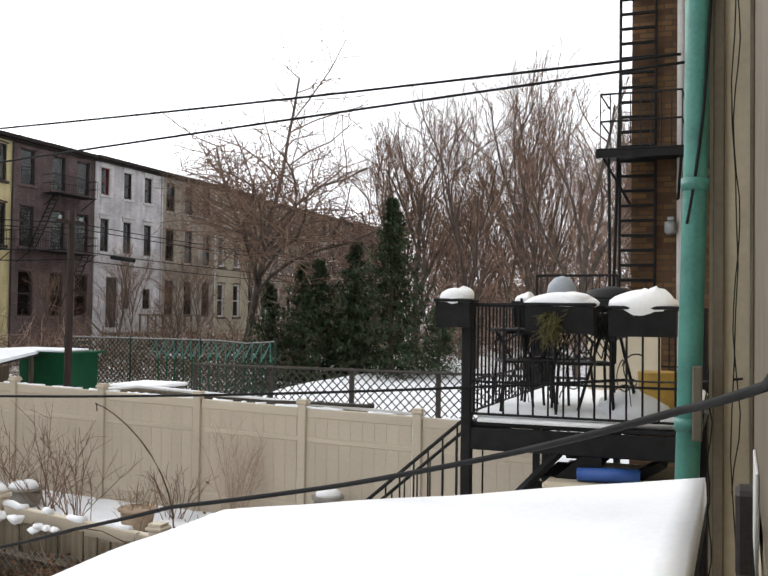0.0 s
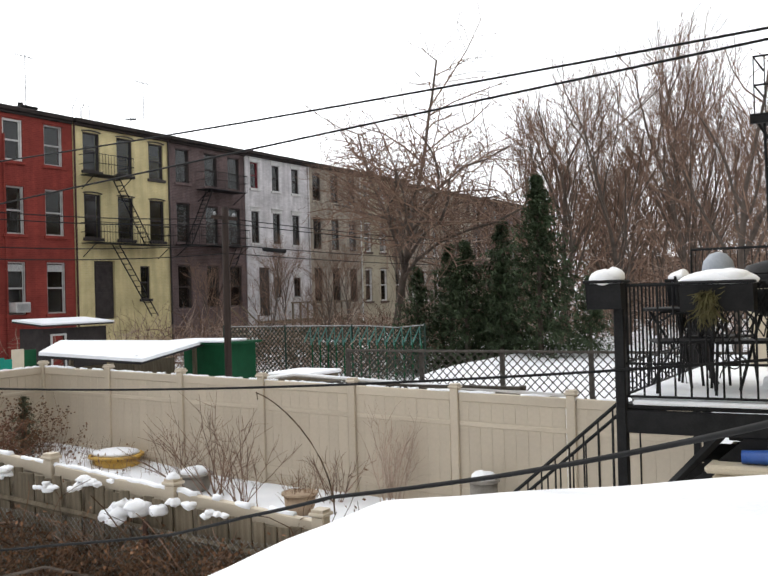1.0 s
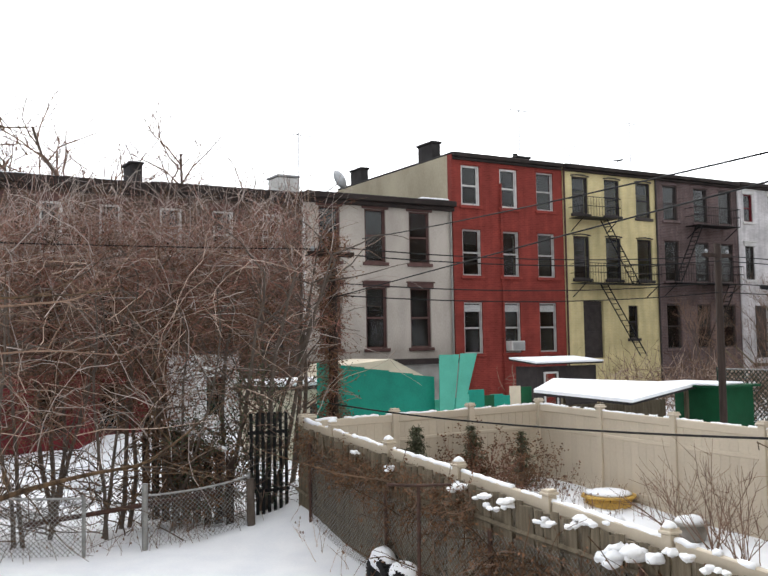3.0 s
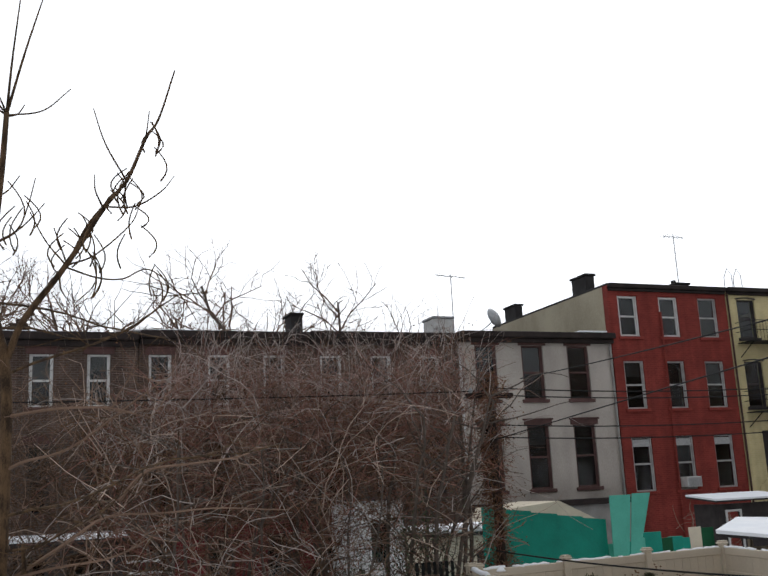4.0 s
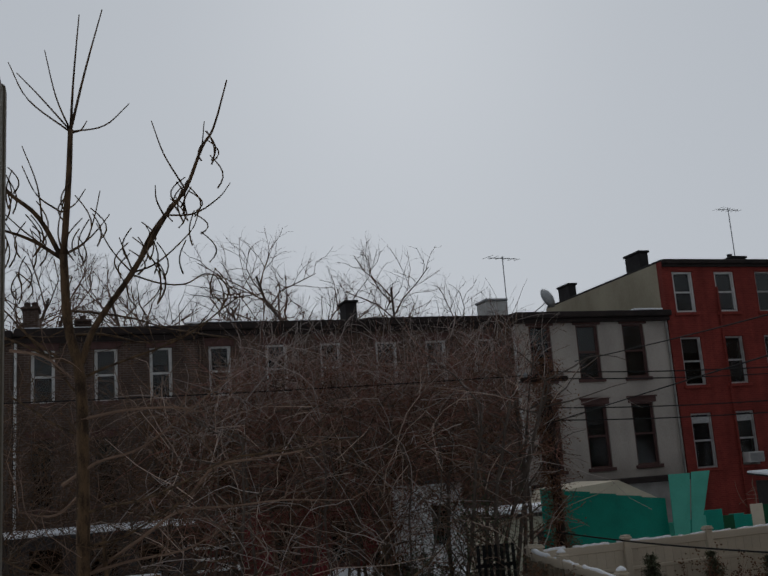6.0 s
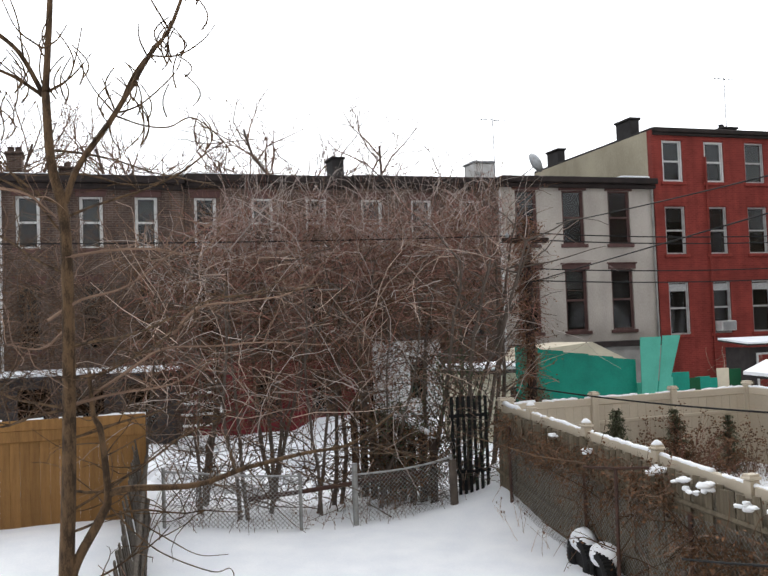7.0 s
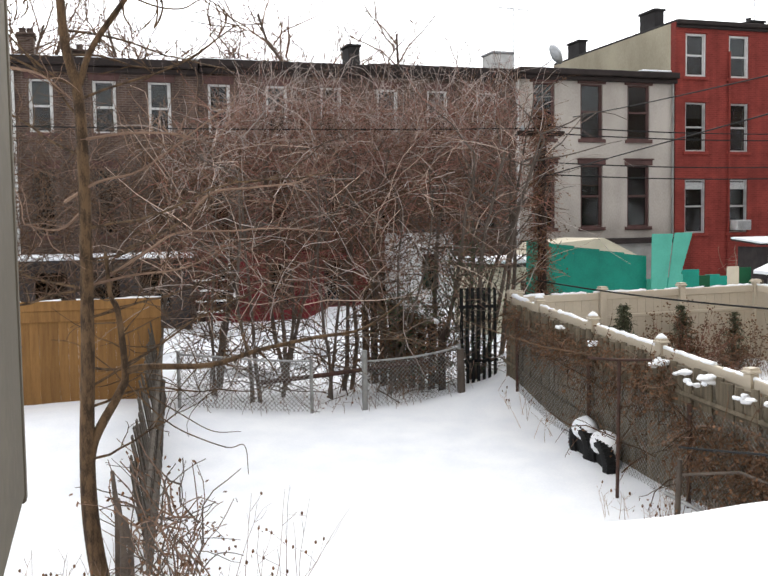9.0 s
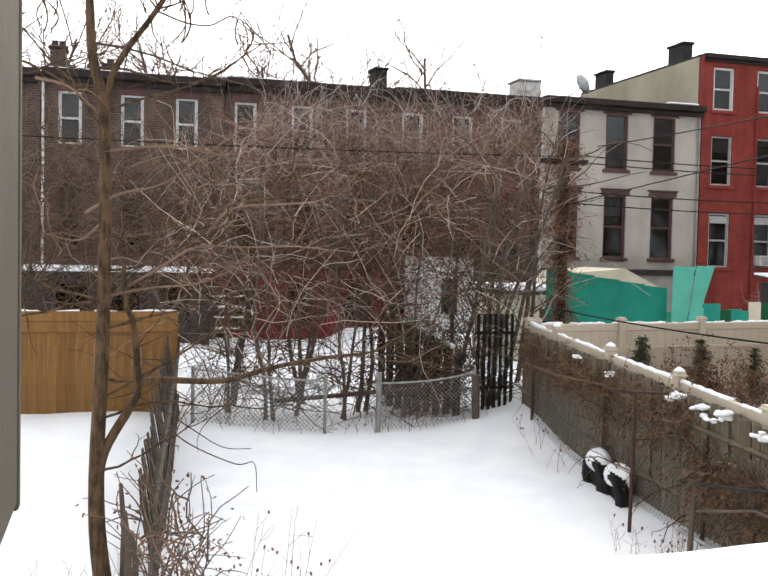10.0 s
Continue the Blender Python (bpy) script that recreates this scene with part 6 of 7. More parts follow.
tangle("fence_ivy", "dry brown ivy smothering a sloping fence", "ivy", [(4.95, 5.5, 15.9, 17.5, 0.2, 1.8, 150, 0.5, 0.008, 0.2), (5.3, 6.0, 15.1, 16.3, 0.2, 1.45, 170, 0.5, 0.008, 0.2)], 91, (DEADVINE, GREYBARK), 0.8, DEADLEAF)
tangle("dead_ivy", "rusty brown dead ivy hanging along the old boards", "ivy", [(6.8, 6.9, 12.2, 14.6, 1.1, 1.6, 130, 0.4, 0.006, -0.1), (6.8, 6.9, 9.6, 12.2, 0.95, 1.45, 150, 0.4, 0.006, -0.1)], 93, (DEADVINE, TWIG), 0.6, DEADLEAF)
shed2 = thing("garden_shed", "small pale shed with a snowy flat roof behind brambles", "shed")
part("wall", wall_cells(Geo(), 9.2, 11.4, 0.0, 2.25, [(10.2, 10.9, 0.1, 1.9)], 21.0, 21.1), TANPAINT, shed2)
part("side_wall", Geo().box(9.2, 9.3, 21.11, 23.0, 0.0, 2.25), TANPAINT, shed2)
part("door", Geo().box(10.22, 10.88, 21.03, 21.07, 0.1, 1.88, 0.01), DARKTRIM, shed2)
part("roof", Geo().box(9.1, 11.5, 20.85, 23.1, 2.254, 2.34, 0.02), TAR, shed2)
solid("snow_layer", Geo().box(9.1, 11.5, 20.84, 23.1, 2.344, 2.48, 0.05), SNOW, "snow lying on a small shed roof", "snow", kind="stuff")
pe = thing("white_extension", "small whitewashed extension behind the brambles", "extension")
part("wall", wall_cells(Geo(), 9.7, 11.3, 0.0, 3.1, [(10.2, 10.8, 1.2, 2.4)], 28.4, 28.55), TRIM, pe)
part("side_wall", Geo().box(9.7, 9.85, 28.56, 30.9, 0.0, 3.1), TRIM, pe)
part("roof", Geo().box(9.6, 11.4, 28.3, 30.9, 3.104, 3.2, 0.02), TAR, pe)
part("pane", Geo().box(10.2, 10.8, 28.46, 28.468, 1.2, 2.4), GLASS, pe)
# Back-yard snow heaps and debris behind the thicket.
hp = Geo()
rng = random.Random(9)
for i in range(16):
    x, y = rng.uniform(1.5, 8.0), rng.uniform(17.5, 25)
    hp.blob((x, y, 0.2), (rng.uniform(0.3, 0.9), rng.uniform(0.3, 0.6), rng.uniform(0.15, 0.45)), i, 12, 7, 0.3)
solid("snow_heaps", hp, SNOW, "uneven heaps of snow over garden debris", "snow", kind="stuff", smooth=True)
st = thing("wooden_steps", "snowy wooden back steps with a white rail", "stairs")
for i in range(6):
    part("tread", Geo().box(2.75, 3.7, 26.6 + 0.28 * i, 26.9 + 0.28 * i, 0.25 + 0.3 * i, 0.3 + 0.3 * i, 0.01), TRIM, st)
part("handrail", Geo().box(-0.04, 0.04, 0, 2.4, 0, 0.08, 0.01, pose(3.75, 26.5, 1.2, 47, 0, 0)), TRIM, st)

# ---- teal hoarding and sheds beyond the back fence ----
hoard = thing("sheet_fence", "makeshift fence of teal painted sheets patched together", "fence")
rng = random.Random(4)
xs = [8.9, 9.5, 10.1, 10.75, 11.4, 12.0]
for i in range(5):
    z1 = 2.98 - 0.09 * i
    part("sheet", Geo().poly([(xs[i], 18.0 + 0.03 * i, 0.6), (xs[i + 1] - 0.01, 18.0 + 0.03 * i, 0.6), (xs[i + 1] - 0.01, 18.0 + 0.03 * i, z1 - 0.06), (xs[i] + 0.01, 18.0 + 0.03 * i, z1)], (0, 0.02, 0)), TEAL, hoard)
for i, x in enumerate((12.0, 12.3, 12.7, 13.0, 13.35, 13.7, 14.0, 14.35, 14.6)):
    part("sheet", Geo().box(x, x + rng.uniform(0.3, 0.5), 18.12 + 0.03 * i, 18.14 + 0.03 * i, 0.6, 2.1 + rng.uniform(-0.1, 0.16), 0.004), (MINT, TEAL, MINT, TEAL, GREEN, TEAL, TEAL, TANPAINT, GREEN)[i], hoard)
for x0, x1, dx, z1 in ((12.0, 12.58, 0.1, 3.06), (12.5, 13.08, 0.34, 3.08)):
    part("sheet", Geo().poly([(x0 - dx * 0.3, 17.9, 1.7), (x1 - dx - 0.12, 17.9, 1.7), (x1 + dx * 0.1, 17.96, z1), (x0 + dx * 0.4, 17.96, z1)], (0, 0.02, 0)), MINT, hoard, "mint green sheet leaning upright")
tent = thing("canvas_shelter", "low sand-coloured sloping shelter roof behind teal sheets", "shelter")
part("roof", Geo().poly([(11.3, 22.0, 2.15), (11.8, 22.0, 2.8), (13.2, 22.0, 2.92), (14.3, 22.0, 2.4), (14.3, 22.0, 2.1)], (0, 2.2, 0)), TANPAINT, tent)
part("post", Geo().box(11.35, 11.43, 22.1, 22.18, 0, 2.14).box(14.15, 14.23, 22.1, 22.18, 0, 2.1), OLDWOOD, tent)
ledge = thing("basement_ledge", "dark projecting ledge along the foot of the grey house", "ledge")
part("slab", Geo().box(15.0, 21.5, 29.9, 30.98, 2.55, 2.75, 0.02), CORNICE, ledge)
part("wall", Geo().box(15.1, 21.4, 30.1, 30.98, 0.0, 2.54), CONCRETE, ledge)

sh = thing("garden_shed", "small dark shed with a white door frame and snowy roof", "shed")
part("wall", wall_cells(Geo(), 19.9, 22.5, 0.2, 2.5, [(20.2, 20.75, 0.3, 2.3)], 23.9, 24.0), DARKTRIM, sh)
part("side_wall", Geo().box(19.9, 20.0, 24.01, 25.0, 0.2, 2.5), DARKTRIM, sh)
part("door_frame", Geo().box(20.17, 20.23, 23.86, 23.9, 0.3, 2.32).box(20.72, 20.78, 23.86, 23.9, 0.3, 2.32).box(20.24, 20.71, 23.86, 23.9, 2.26, 2.32), TRIM, sh, "white door frame")
part("roof", Geo().poly([(19.7, 23.7, 2.56), (19.7, 25.1, 2.7), (19.7, 25.1, 2.75), (19.7, 23.7, 2.61)], (2.95, 0, 0)), TAR, sh)
solid("snow_layer", Geo().poly([(19.7, 23.68, 2.614), (19.7, 25.1, 2.755), (19.7, 25.1, 2.81), (19.7, 23.68, 2.67)], (2.95, 0, 0)), SNOW, "snow on the dark shed roof", "snow", kind="stuff")

cp = thing("carport", "open timber shelter with a broad snow-covered roof", "shelter")
part("roof", Geo().poly([(15.0, 18.2, 2.0), (17.3, 17.2, 1.68), (21.4, 18.6, 1.92), (17.9, 20.8, 2.12)], (0, 0, 0.06)), TAR, cp)
for x, y in ((15.3, 18.3), (17.4, 17.5), (21.0, 18.7), (17.9, 20.4)):
    part("post", Geo().box(x - 0.05, x + 0.05, y - 0.05, y + 0.05, -0.1, 1.9, 0.006), OLDWOOD, cp)
part("back_panel", Geo().box(15.4, 20.8, 19.3, 19.36, 0.1, 1.6), OLDWOOD, cp)
solid("snow_layer", Geo().poly([(15.0, 18.2, 2.065), (17.3, 17.15, 1.745), (21.4, 18.6, 1.985), (17.9, 20.8, 2.185)], (0, 0, 0.08)), SNOW, "thick snow over the timber shelter", "snow", kind="stuff")
gs = thing("green_shed", "bottle-green painted shed with a snow-edged roof", "shed")
part("wall", Geo().box(21.3, 22.5, 17.6, 19.4, 0.1, 1.95, 0.01), GREEN, gs)
part("roof", Geo().box(21.0, 22.6, 17.4, 19.6, 1.954, 2.02, 0.01), GREEN, gs)
solid("snow_layer", Geo().box(20.9, 22.0, 17.5, 19.6, 2.024, 2.1, 0.03), SNOW, "snow on the green shed roof", "snow", kind="stuff")
GREENARM = mat("faded_green_steel", (0.12, 0.27, 0.23), (0.08, 0.19, 0.16), 5.0, 0.6, 0.1)
cl2 = thing("green_arm_fence", "row of faded green steel posts with bent arms", "fence")
for i in range(14):
    y = 12.9 + 0.3 * i
    part("arm", shared("arm", lambda: Geo().tube([(0, 0, 1.75), (0, 0.02, 2.3), (0, 0.25, 1.85)], 0.03, None, 5).mesh("arm", GREENARM)), None, cl2, at=(24.3, y, 0))
    part("post", shared("gpost", lambda: Geo().tube([(0, 0, 0), (0, 0, 1.9)], 0.025, None, 6).mesh("post", GREEN)), None, cl2, at=(24.36, y, 0))
bench = thing("raised_bed", "grey timber raised bed with a snowy lid", "planter")
part("box", Geo().box(14.2, 15.2, 9.9, 10.8, 0.3, 1.8, 0.03), OLDWOOD, bench)
solid("snow_layer", Geo().box(14.15, 15.25, 9.85, 10.85, 1.804, 1.87, 0.03), SNOW, "snow on the raised bed", "snow", kind="stuff")
rail2 = thing("pipe_rail", "grey rail topped with snow beyond the beige fence", "rail")
part("rail", Geo().tube([(13.3, 10.4, 1.8), (13.3, 9.6, 1.9), (13.3, 4.6, 1.67)], 0.022, None, 6), CONCRETE, rail2)
part("post", Geo().tube([(13.3, 10.4, 0), (13.3, 10.4, 1.8)], 0.03, None, 6).tube([(13.3, 4.6, 0), (13.3, 4.6, 1.66)], 0.03, None, 6), CONCRETE, rail2)
solid("snow_strip", Geo().tube([(13.3, 10.4, 1.83), (13.3, 9.6, 1.93), (13.3, 4.6, 1.70)], 0.03, None, 7), SNOW, "snow lying along a rail", "snow", kind="stuff", smooth=True)

# ---- pots in the snowy bed ----
def pot(label, at, r, h, mat_, snow=True, flare=1.25, name="plant_pot"):
    p = thing(name, label, "pot", "pots in the snowy yard", at=at)
    part("body", Geo().turn([(r * 0.7, 0), (r * 0.95, h * 0.5), (r, h * 0.9)], n=20), mat_, p, smooth=True)
    part("rim", Geo().turn([(r, h * 0.9), (r * flare * 0.93, h * 0.92), (r * flare * 0.93, h), (r * 0.85, h)], n=20), mat_, p)
    if snow:
        solid("snow_mound", Geo().blob((at[0], at[1], at[2] + h + 0.02), (r * 0.95, r * 0.95, 0.09), int(r * 100), 14, 8, 0.1), SNOW, "snow heaped in a plant pot", "snow", "snow mounds", smooth=True)
    return p


pot("square-shouldered tan clay pot with dead growth", (11.05, 7.95, 0.1), 0.23, 0.36, TERRA, False)
weeds("dry brown growth in a clay pot", 10.9, 11.2, 7.8, 8.1, 40, 0.75, 66, DEADLEAF, 0.0)
pot("grey stone planter beside a shrub", (11.6, 10.4, 0.1), 0.25, 0.36, STONE)
pot("wide grey stone urn capped with snow", (12.05, 5.5, 0.15), 0.2, 0.5, STONE)
pot("broad yellow bowl capped with snow", (12.0, 12.6, 0.12), 0.42, 0.45, OCHREPLASTIC)
ms = Geo()
rng = random.Random(3)
for i in range(40):
    ms.blob((rng.uniform(9.8, 11.9), rng.uniform(11.8, 14.2), 0.25), (rng.uniform(0.15, 0.4), rng.uniform(0.15, 0.4), rng.uniform(0.05, 0.16)), i, 10, 6, 0.35)
solid("snow_heaps", ms, SNOW, "lumpy snow over low garden plants", "snow", kind="stuff", smooth=True)
weeds("low twigs poking through lumpy snow", 9.6, 12.0, 11.6, 14.4, 160, 0.5, 67, TWIG, 0.2)

# ---- on the roofs ----
def chimney(x0, x1, y0, y1, z0, z1, mat_, label, pots=2):
    c = thing("chimney", label, "chimney", "chimneys")
    part("shaft", Geo().box(x0, x1, y0, y1, z0, z1, 0.02), mat_, c)
    part("crown", Geo().box(x0 - 0.06, x1 + 0.06, y0 - 0.06, y1 + 0.06, z1 + 0.003, z1 + 0.1, 0.02), mat_, c)
    for i in range(pots):
        part("flue", Geo().turn([(0.12, z1 + 0.1), (0.11, z1 + 0.3), (0.13, z1 + 0.32)], x0 + (x1 - x0) * (i + 0.5) / pots, (y0 + y1) / 2, 10), mat_, c)
    return c


chimney(21.72, 22.15, 32.5, 33.6, 11.1, 11.8, TAR, "black square chimney stack at the roof edge", 0)
chimney(21.72, 22.1, 38.6, 39.7, 11.1, 11.75, TAR, "black square chimney stack on the party wall", 0)
chimney(26.9, 27.6, 33.2, 34.4, 11.1, 11.75, TAR, "low black chimney with a white flue", 1)
chimney(9.15, 9.6, 33.3, 34.2, 8.9, 10.0, TAR, "dark brick chimney above the cornice", 0)
chimney(-2.3, -1.8, 33.3, 34.2, 8.7, 9.9, BROWN, "brown brick chimney with pots", 2)
chimney(-0.6, -0.1, 34.3, 35.2, 8.7, 9.6, BROWN, "low brown brick chimney", 1)
chimney(33.1, 33.6, 34, 35, 11.1, 11.6, GREY, "low grey stuccoed chimney stack", 0)
sky_l = thing("roof_hatch", "whitewashed rooftop hatch box", "hatch")
part("box", Geo().box(15.1, 16.0, 33.6, 34.6, 8.95, 10.05, 0.03), TRIM, sky_l)
part("lid", Geo().box(15.05, 16.05, 33.55, 34.65, 10.053, 10.15, 0.02), METALGREY, sky_l)
for x, y in ((40.0, 33.0), (31.0, 33.0), (46.5, 33.2)):
    h = thing("roof_hatch", "small pale rooftop hatch", "hatch")
    part("box", Geo().box(x, x + 1.2, y, y + 1.0, 11.1, 11.55, 0.03), METALGREY, h)


def antenna(x, y, z0, z1, w, label, rz=0.5):
    a = thing("antenna", label, "antenna", "rooftop antennas")
    part("mast", Geo().tube([(x, y, z0), (x, y, z1)], 0.022, None, 5), METALGREY, a)
    c, s = math.cos(rz), math.sin(rz)
    part("boom", Geo().tube([(x - w * c, y - w * s, z1 - 0.12), (x + w * c, y + w * s, z1 - 0.05)], 0.018, None, 5), METALGREY, a)
    for k in range(6):
        t = -1 + 2 * k / 5
        e = 0.34 - 0.03 * k
        part("element", Geo().tube([(x + t * w * c + e * s, y + t * w * s - e * c, z1 - 0.085), (x + t * w * c - e * s, y + t * w * s + e * c, z1 - 0.085)], 0.009, None, 4), METALGREY, a)


antenna(16.2, 34.0, 9.0, 12.0, 0.8, "thin rooftop television antenna", 0.3)
antenna(27.7, 34.0, 11.6, 14.3, 0.65, "thin rooftop television antenna beside a chimney", 0.2)
antenna(34.9, 34.0, 11.1, 14.45, 0.75, "thin rooftop television antenna on the brown house", 0.2)
antenna(33.0, 33.0, 11.1, 12.2, 0.2, "small rooftop aerial rod")
loops = thing("roof_ladder", "curved grab rails of a roof ladder", "ladder")
for x in (28.0, 28.5):
    part("rail", Geo().tube([(x, 30.9, 10.9), (x, 30.95, 11.7), (x, 31.15, 12.05), (x, 31.4, 11.7), (x, 31.4, 11.15)], 0.018, None, 6), METALGREY, loops)
dish = thing("satellite_dish", "grey satellite dish on a short bent arm", "dish")
dg = Geo()
n = 18
for i in range(5):
    r = 0.42 * i / 4
    for j in range(n):
        a = 2 * math.pi * j / n
        dg.v.append((r * math.cos(a), 0.18 * (r / 0.42) ** 2, r * 1.1 * math.sin(a)))
for i in range(4):
    for j in range(n):
        dg.f.append((i * n + j, i * n + (j + 1) % n, (i + 1) * n + (j + 1) % n, (i + 1) * n + j))
d = part("reflector", dg, METALGREY, dish, smooth=True)
d.location, d.rotation_euler = (18.35, 34.2, 10.35), (radians(-20), 0, radians(25))
d.modifiers.new("thick", "SOLIDIFY").thickness = 0.02
part("arm", Geo().tube([(18.35, 34.5, 10.25), (18.1, 34.6, 10.0), (17.5, 34.6, 9.6), (17.2, 34.6, 9.0)], 0.025, None, 6), METALGREY, dish)
d2 = thing("satellite_dish", "small white satellite dish at the cornice", "dish")
part("reflector", Geo().turn([(0.26, 9.1), (0.2, 9.05), (0.02, 9.02)], 14.0, 30.6, 16), TRIM, d2)
part("arm", Geo().tube([(14.0, 30.6, 9.0), (14.0, 30.95, 8.7)], 0.02, None, 5), METALGREY, d2)
solid("snow_strip", Geo().box(20.0, 21.3, 30.7, 31.1, 9.045, 9.13, 0.03).box(2.9, 5.5, 30.75, 31.2, 8.85, 8.93, 0.03).box(-2.2, 1.0, 30.8, 31.2, 8.8, 8.84, 0.015), SNOW, "thin snow on roof edges", "snow", kind="stuff")

# Downpipes between the houses.
for x, z1, m_ in ((21.5, 8.9, CONCRETE), (33.3, 10.9, DARKTRIM), (27.62, 10.9, RUST), (39.1, 10.9, WHITE), (45.0, 10.9, WHITE), (14.9, 8.6, TRIM), (-2.35, 8.4, TRIM), (24.1, 10.0, RED), (50.8, 10.8, TRIM)):
    dp = thing("downpipe", "painted downpipe running down a house front", "pipe", "downpipes")
    part("pipe", Geo().tube([(x, 30.93, 0.1), (x, 30.93, z1)], 0.045, None, 8), m_, dp)
    part("shoe", Geo().tube([(x, 30.93, 0.1), (x, 30.8, 0.0)], 0.05, None, 8), m_, dp)
ac = thing("air_conditioner", "white window air conditioner in the red house", "air conditioner")
part("case", Geo().box(24.25, 24.95, 30.62, 31.06, 2.97, 3.37, 0.02), TRIM, ac)
for i in range(7):
    part("louvre", Geo().box(24.3, 24.9, 30.60, 30.618, 3.02 + 0.045 * i, 3.04 + 0.045 * i), METALGREY, ac)


def house_escape(x0, x1, levels, label, ladders):
    f = thing("fire_escape", label, "fire escape", "fire escapes on the terrace")
    y0, y1 = 30.1, 30.98
    for z, xa, xb in levels:
        part("landing", Geo().box(xa, xb, y0, y1, z - 0.03, z, 0.006), IRON, f)
        for k in range(2):
            xs_ = xa + 0.1 if k == 0 else xb - 0.1
            part("bracket", Geo().tube([(xs_, y1, z - 0.6), (xs_, y0 + 0.05, z - 0.04)], 0.022, None, 5), IRON, f)
        for zz in (z + 0.45, z + 0.85):
            part("rail", Geo().tube([(xa, y1, zz), (xa, y0, zz), (xb, y0, zz), (xb, y1, zz)], 0.016, None, 5), IRON, f)
        n = int((xb - xa) / 0.16)
        for i in range(n + 1):
            part("baluster", shared(("bal", 0.85, 0.009), lambda: Geo().tube([(0, 0, 0), (0, 0, 0.85)], 0.009, None, 4).mesh("baluster", IRON)), None, f, at=(xa + (xb - xa) * i / n, y0, z))
    for (xa, za), (xb, zb) in ladders:
        for yy in (y0 + 0.1, y0 + 0.5):
            part("stringer", Geo().tube([(xa, yy, za), (xb, yy, zb)], 0.028, None, 5), IRON, f)
        n = 13
        for i in range(n):
            t = (i + 0.5) / n
            part("step", shared("fstep", lambda: Geo().box(-0.06, 0.06, 0, 0.4, -0.012, 0.012).mesh("step", IRON)), None, f, at=(xa + (xb - xa) * t, y0 + 0.1, za + (zb - za) * t))
    return f


house_escape(28, 33, [(8.75, 27.9, 30.2), (5.85, 27.9, 32.6)], "black iron fire escape zigzagging down the yellow house", [((29.4, 8.7), (31.3, 5.85)), ((29.3, 5.8), (31.6, 2.6))])
house_escape(34, 38, [(8.75, 35.3, 38.2), (5.95, 33.6, 38.3)], "sooty iron fire escape on the brown house", [((35.6, 8.7), (34.0, 5.95)), ((37.8, 5.9), (36.0, 2.9))])

# Back-yard clutter before the far houses: steps, rails, decks and brush.
for x, y in ((36.0, 27.5), (41.5, 27.0)):
    s = thing("wooden_steps", "snow-dusted wooden back steps with slanting rails", "stairs", "back steps")
    for i in range(7):
        part("tread", Geo().box(x, x + 1.0, y + 0.3 * i, y + 0.32 + 0.3 * i, 0.3 + 0.24 * i, 0.36 + 0.24 * i, 0.01), TANPAINT, s)
    for k in (0, 1.0):
        part("rail", Geo().tube([(x + k, y, 1.1), (x + k, y + 2.2, 2.9)], 0.04, None, 5), OLDWOOD, s)
dk = thing("timber_deck", "low timber deck with a brown railing behind the white house", "deck")
part("platform", Geo().box(39.8, 45.5, 28.6, 30.9, 1.9, 2.05, 0.02), OLDWOOD, dk)
for i in range(9):
    part("post", Geo().box(39.9 + 0.68 * i, 39.98 + 0.68 * i, 28.62, 28.7, 0.0, 2.95), OLDWOOD, dk)
part("rail", Geo().box(39.8, 45.5, 28.6, 28.7, 2.953, 3.03, 0.01), OLDWOOD, dk)
rb = Geo()
rng = random.Random(21)
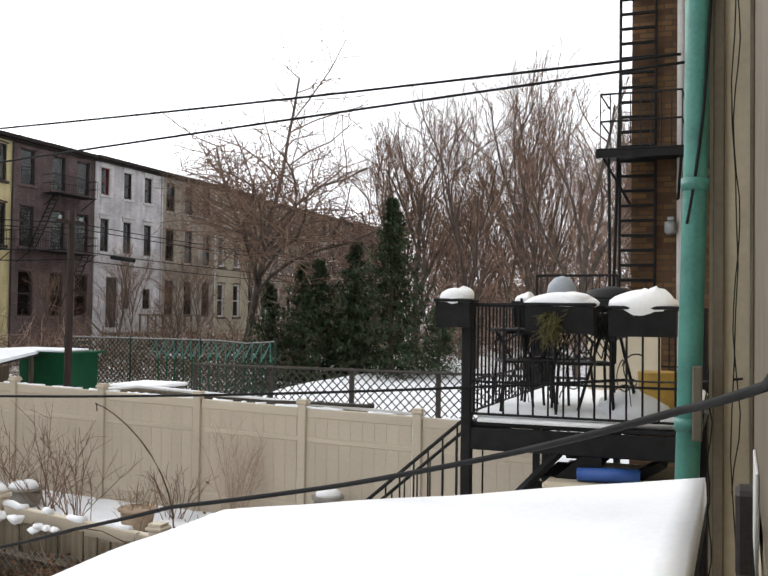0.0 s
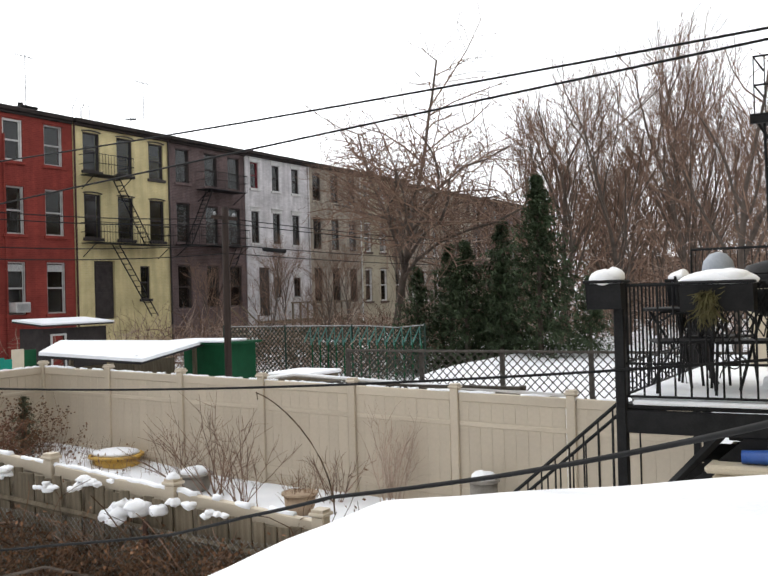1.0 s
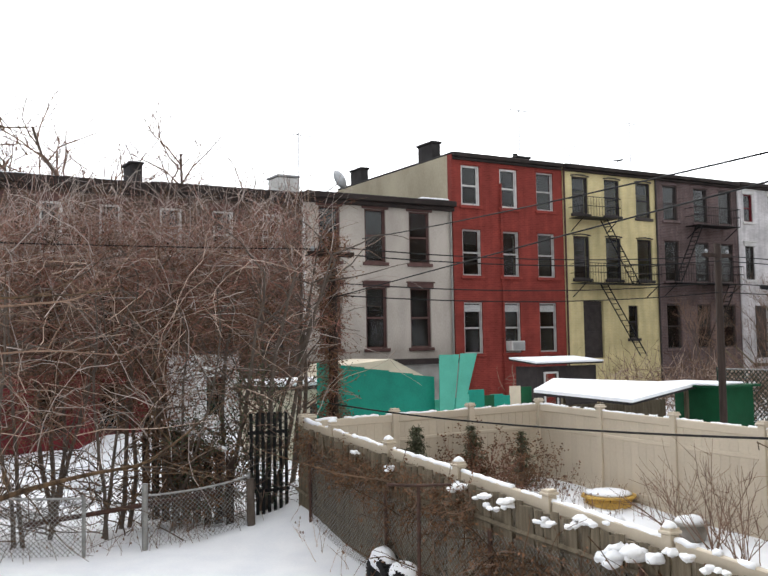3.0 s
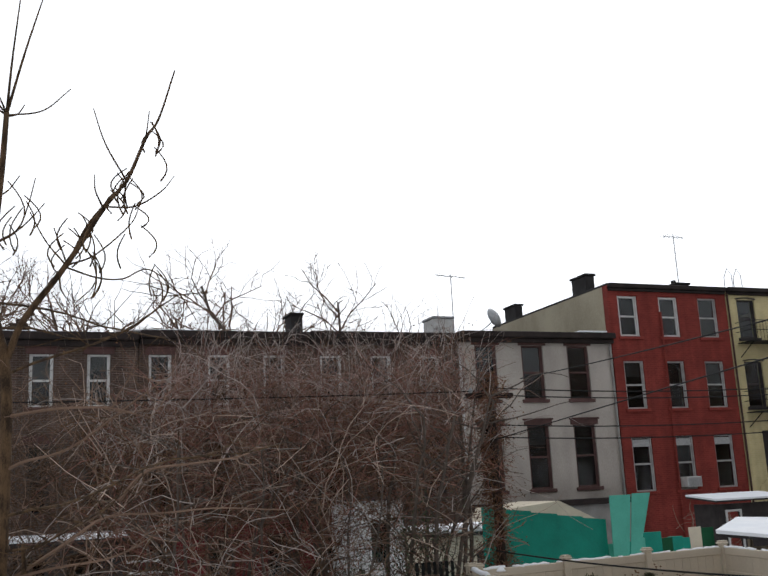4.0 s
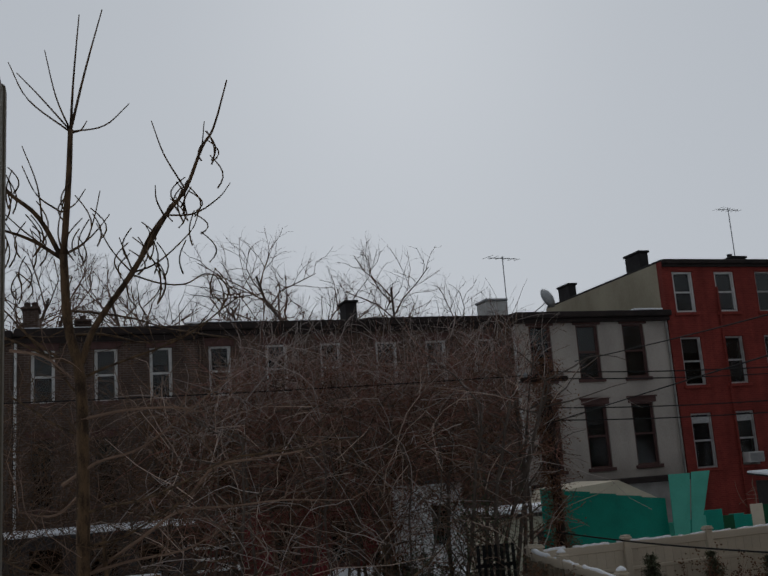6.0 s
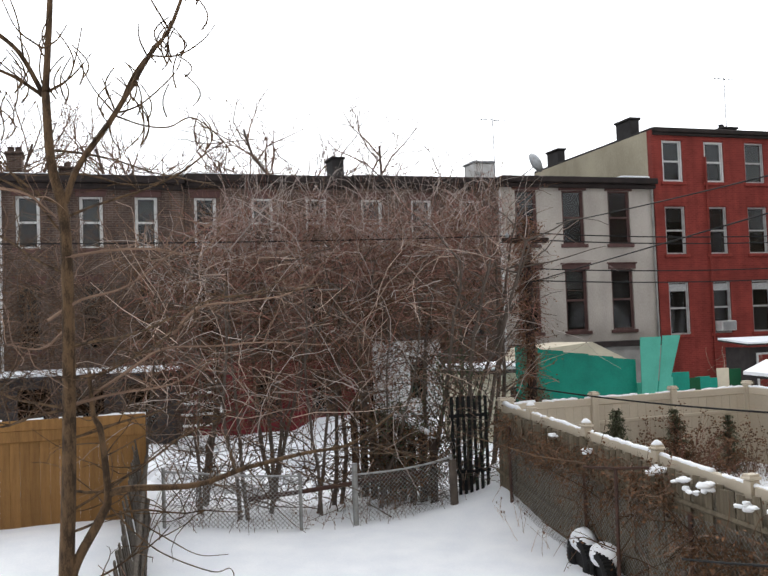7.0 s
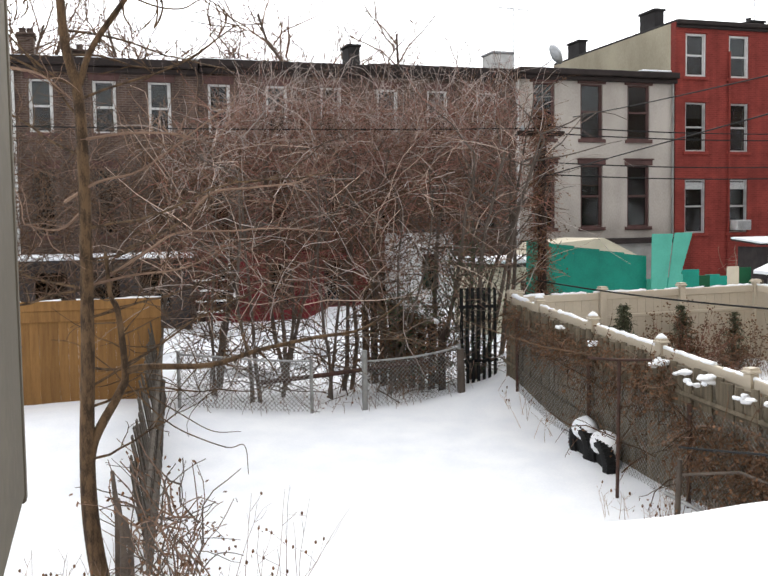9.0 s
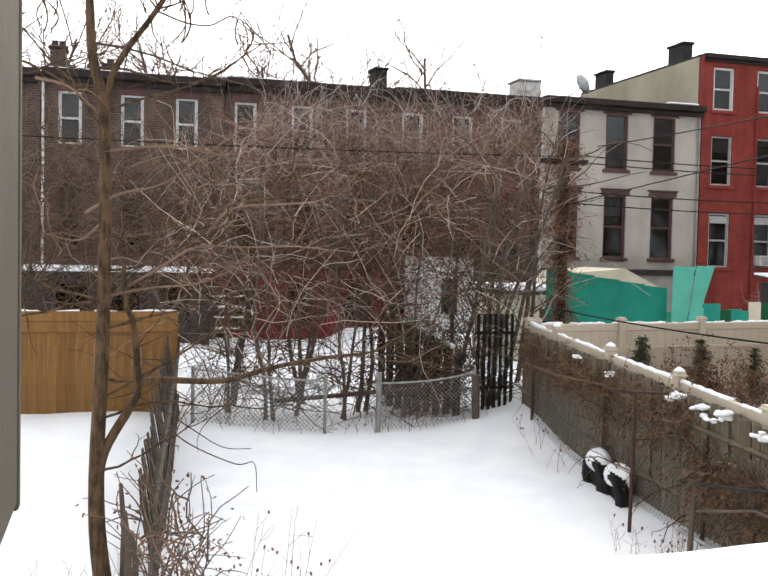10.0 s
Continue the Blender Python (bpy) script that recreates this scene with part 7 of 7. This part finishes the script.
for i in range(60):
    x, y = rng.uniform(33, 62), rng.uniform(20, 29)
    rb.blob((x, y, 0.35 + rng.random() * 0.9), (rng.uniform(0.2, 0.9), rng.uniform(0.2, 0.7), rng.uniform(0.06, 0.2)), i, 9, 5, 0.3)
solid("snow_heaps", rb, SNOW, "patches of snow on heaped yard clutter", "snow", kind="stuff", smooth=True)
cg = thing("clutter_heap", "heaps of weathered timber and yard junk under snow", "debris", kind="stuff")
jg = Geo()
for i in range(140):
    x, y = rng.uniform(31, 62), rng.uniform(19, 29.5)
    a = rng.uniform(0, 3.14)
    jg.box(-rng.uniform(0.3, 1.4), rng.uniform(0.3, 1.4), -0.08, 0.08, -0.05, 0.05, 0.0, pose(x, y, rng.uniform(0.2, 1.4), rng.uniform(-25, 25), rng.uniform(-30, 30), math.degrees(a)))
part("timber", jg, OLDWOOD, cg)
tangle("brush", "dense brown winter brush across the far yards", "brush", [
    (27, 60, 18.5, 29.5, 0.0, 1.8, 2300, 1.5, 0.012, 0.6),
    (28.5, 46, 3.0, 17.5, 0.0, 2.6, 1600, 1.6, 0.011, 0.7),
    (44, 70, 3.0, 24.0, 0.0, 6.5, 3600, 2.6, 0.022, 0.8),
    (22, 30, 19.5, 29.0, 0.1, 1.6, 900, 1.2, 0.01, 0.6),
    (24.8, 30, 14.6, 20.5, 0.0, 1.7, 1200, 1.1, 0.012, 0.4),
], 47, (TWIG, TWIG, DEADVINE, PALETWIG), 0.08, DEADLEAF)
for i, (x, y, w) in enumerate(((78, -8, 16), (80, 10, 15))):
    b = thing("distant_building", "dull brown building half hidden behind bare trees", "building", "distant buildings")
    part("wall", Geo().box(x, x + 12, y, y + w, -0.3, 6.6 - i), BROWN, b)
    part("roof", Geo().box(x - 0.2, x + 12, y - 0.2, y + w + 0.2, 6.604 - i, 6.8 - i, 0.03), BROWN, b)
    for k in range(10):
        for z in (0.8, 3.4):
            part("window", shared("dwin", lambda: Geo().box(-0.06, 0.0, 0, 0.9, 0, 1.6, 0.02).mesh("window", DARKTRIM)), None, b, at=(x - 0.01, y + 0.8 + k * (w - 1.6) / 10, z))
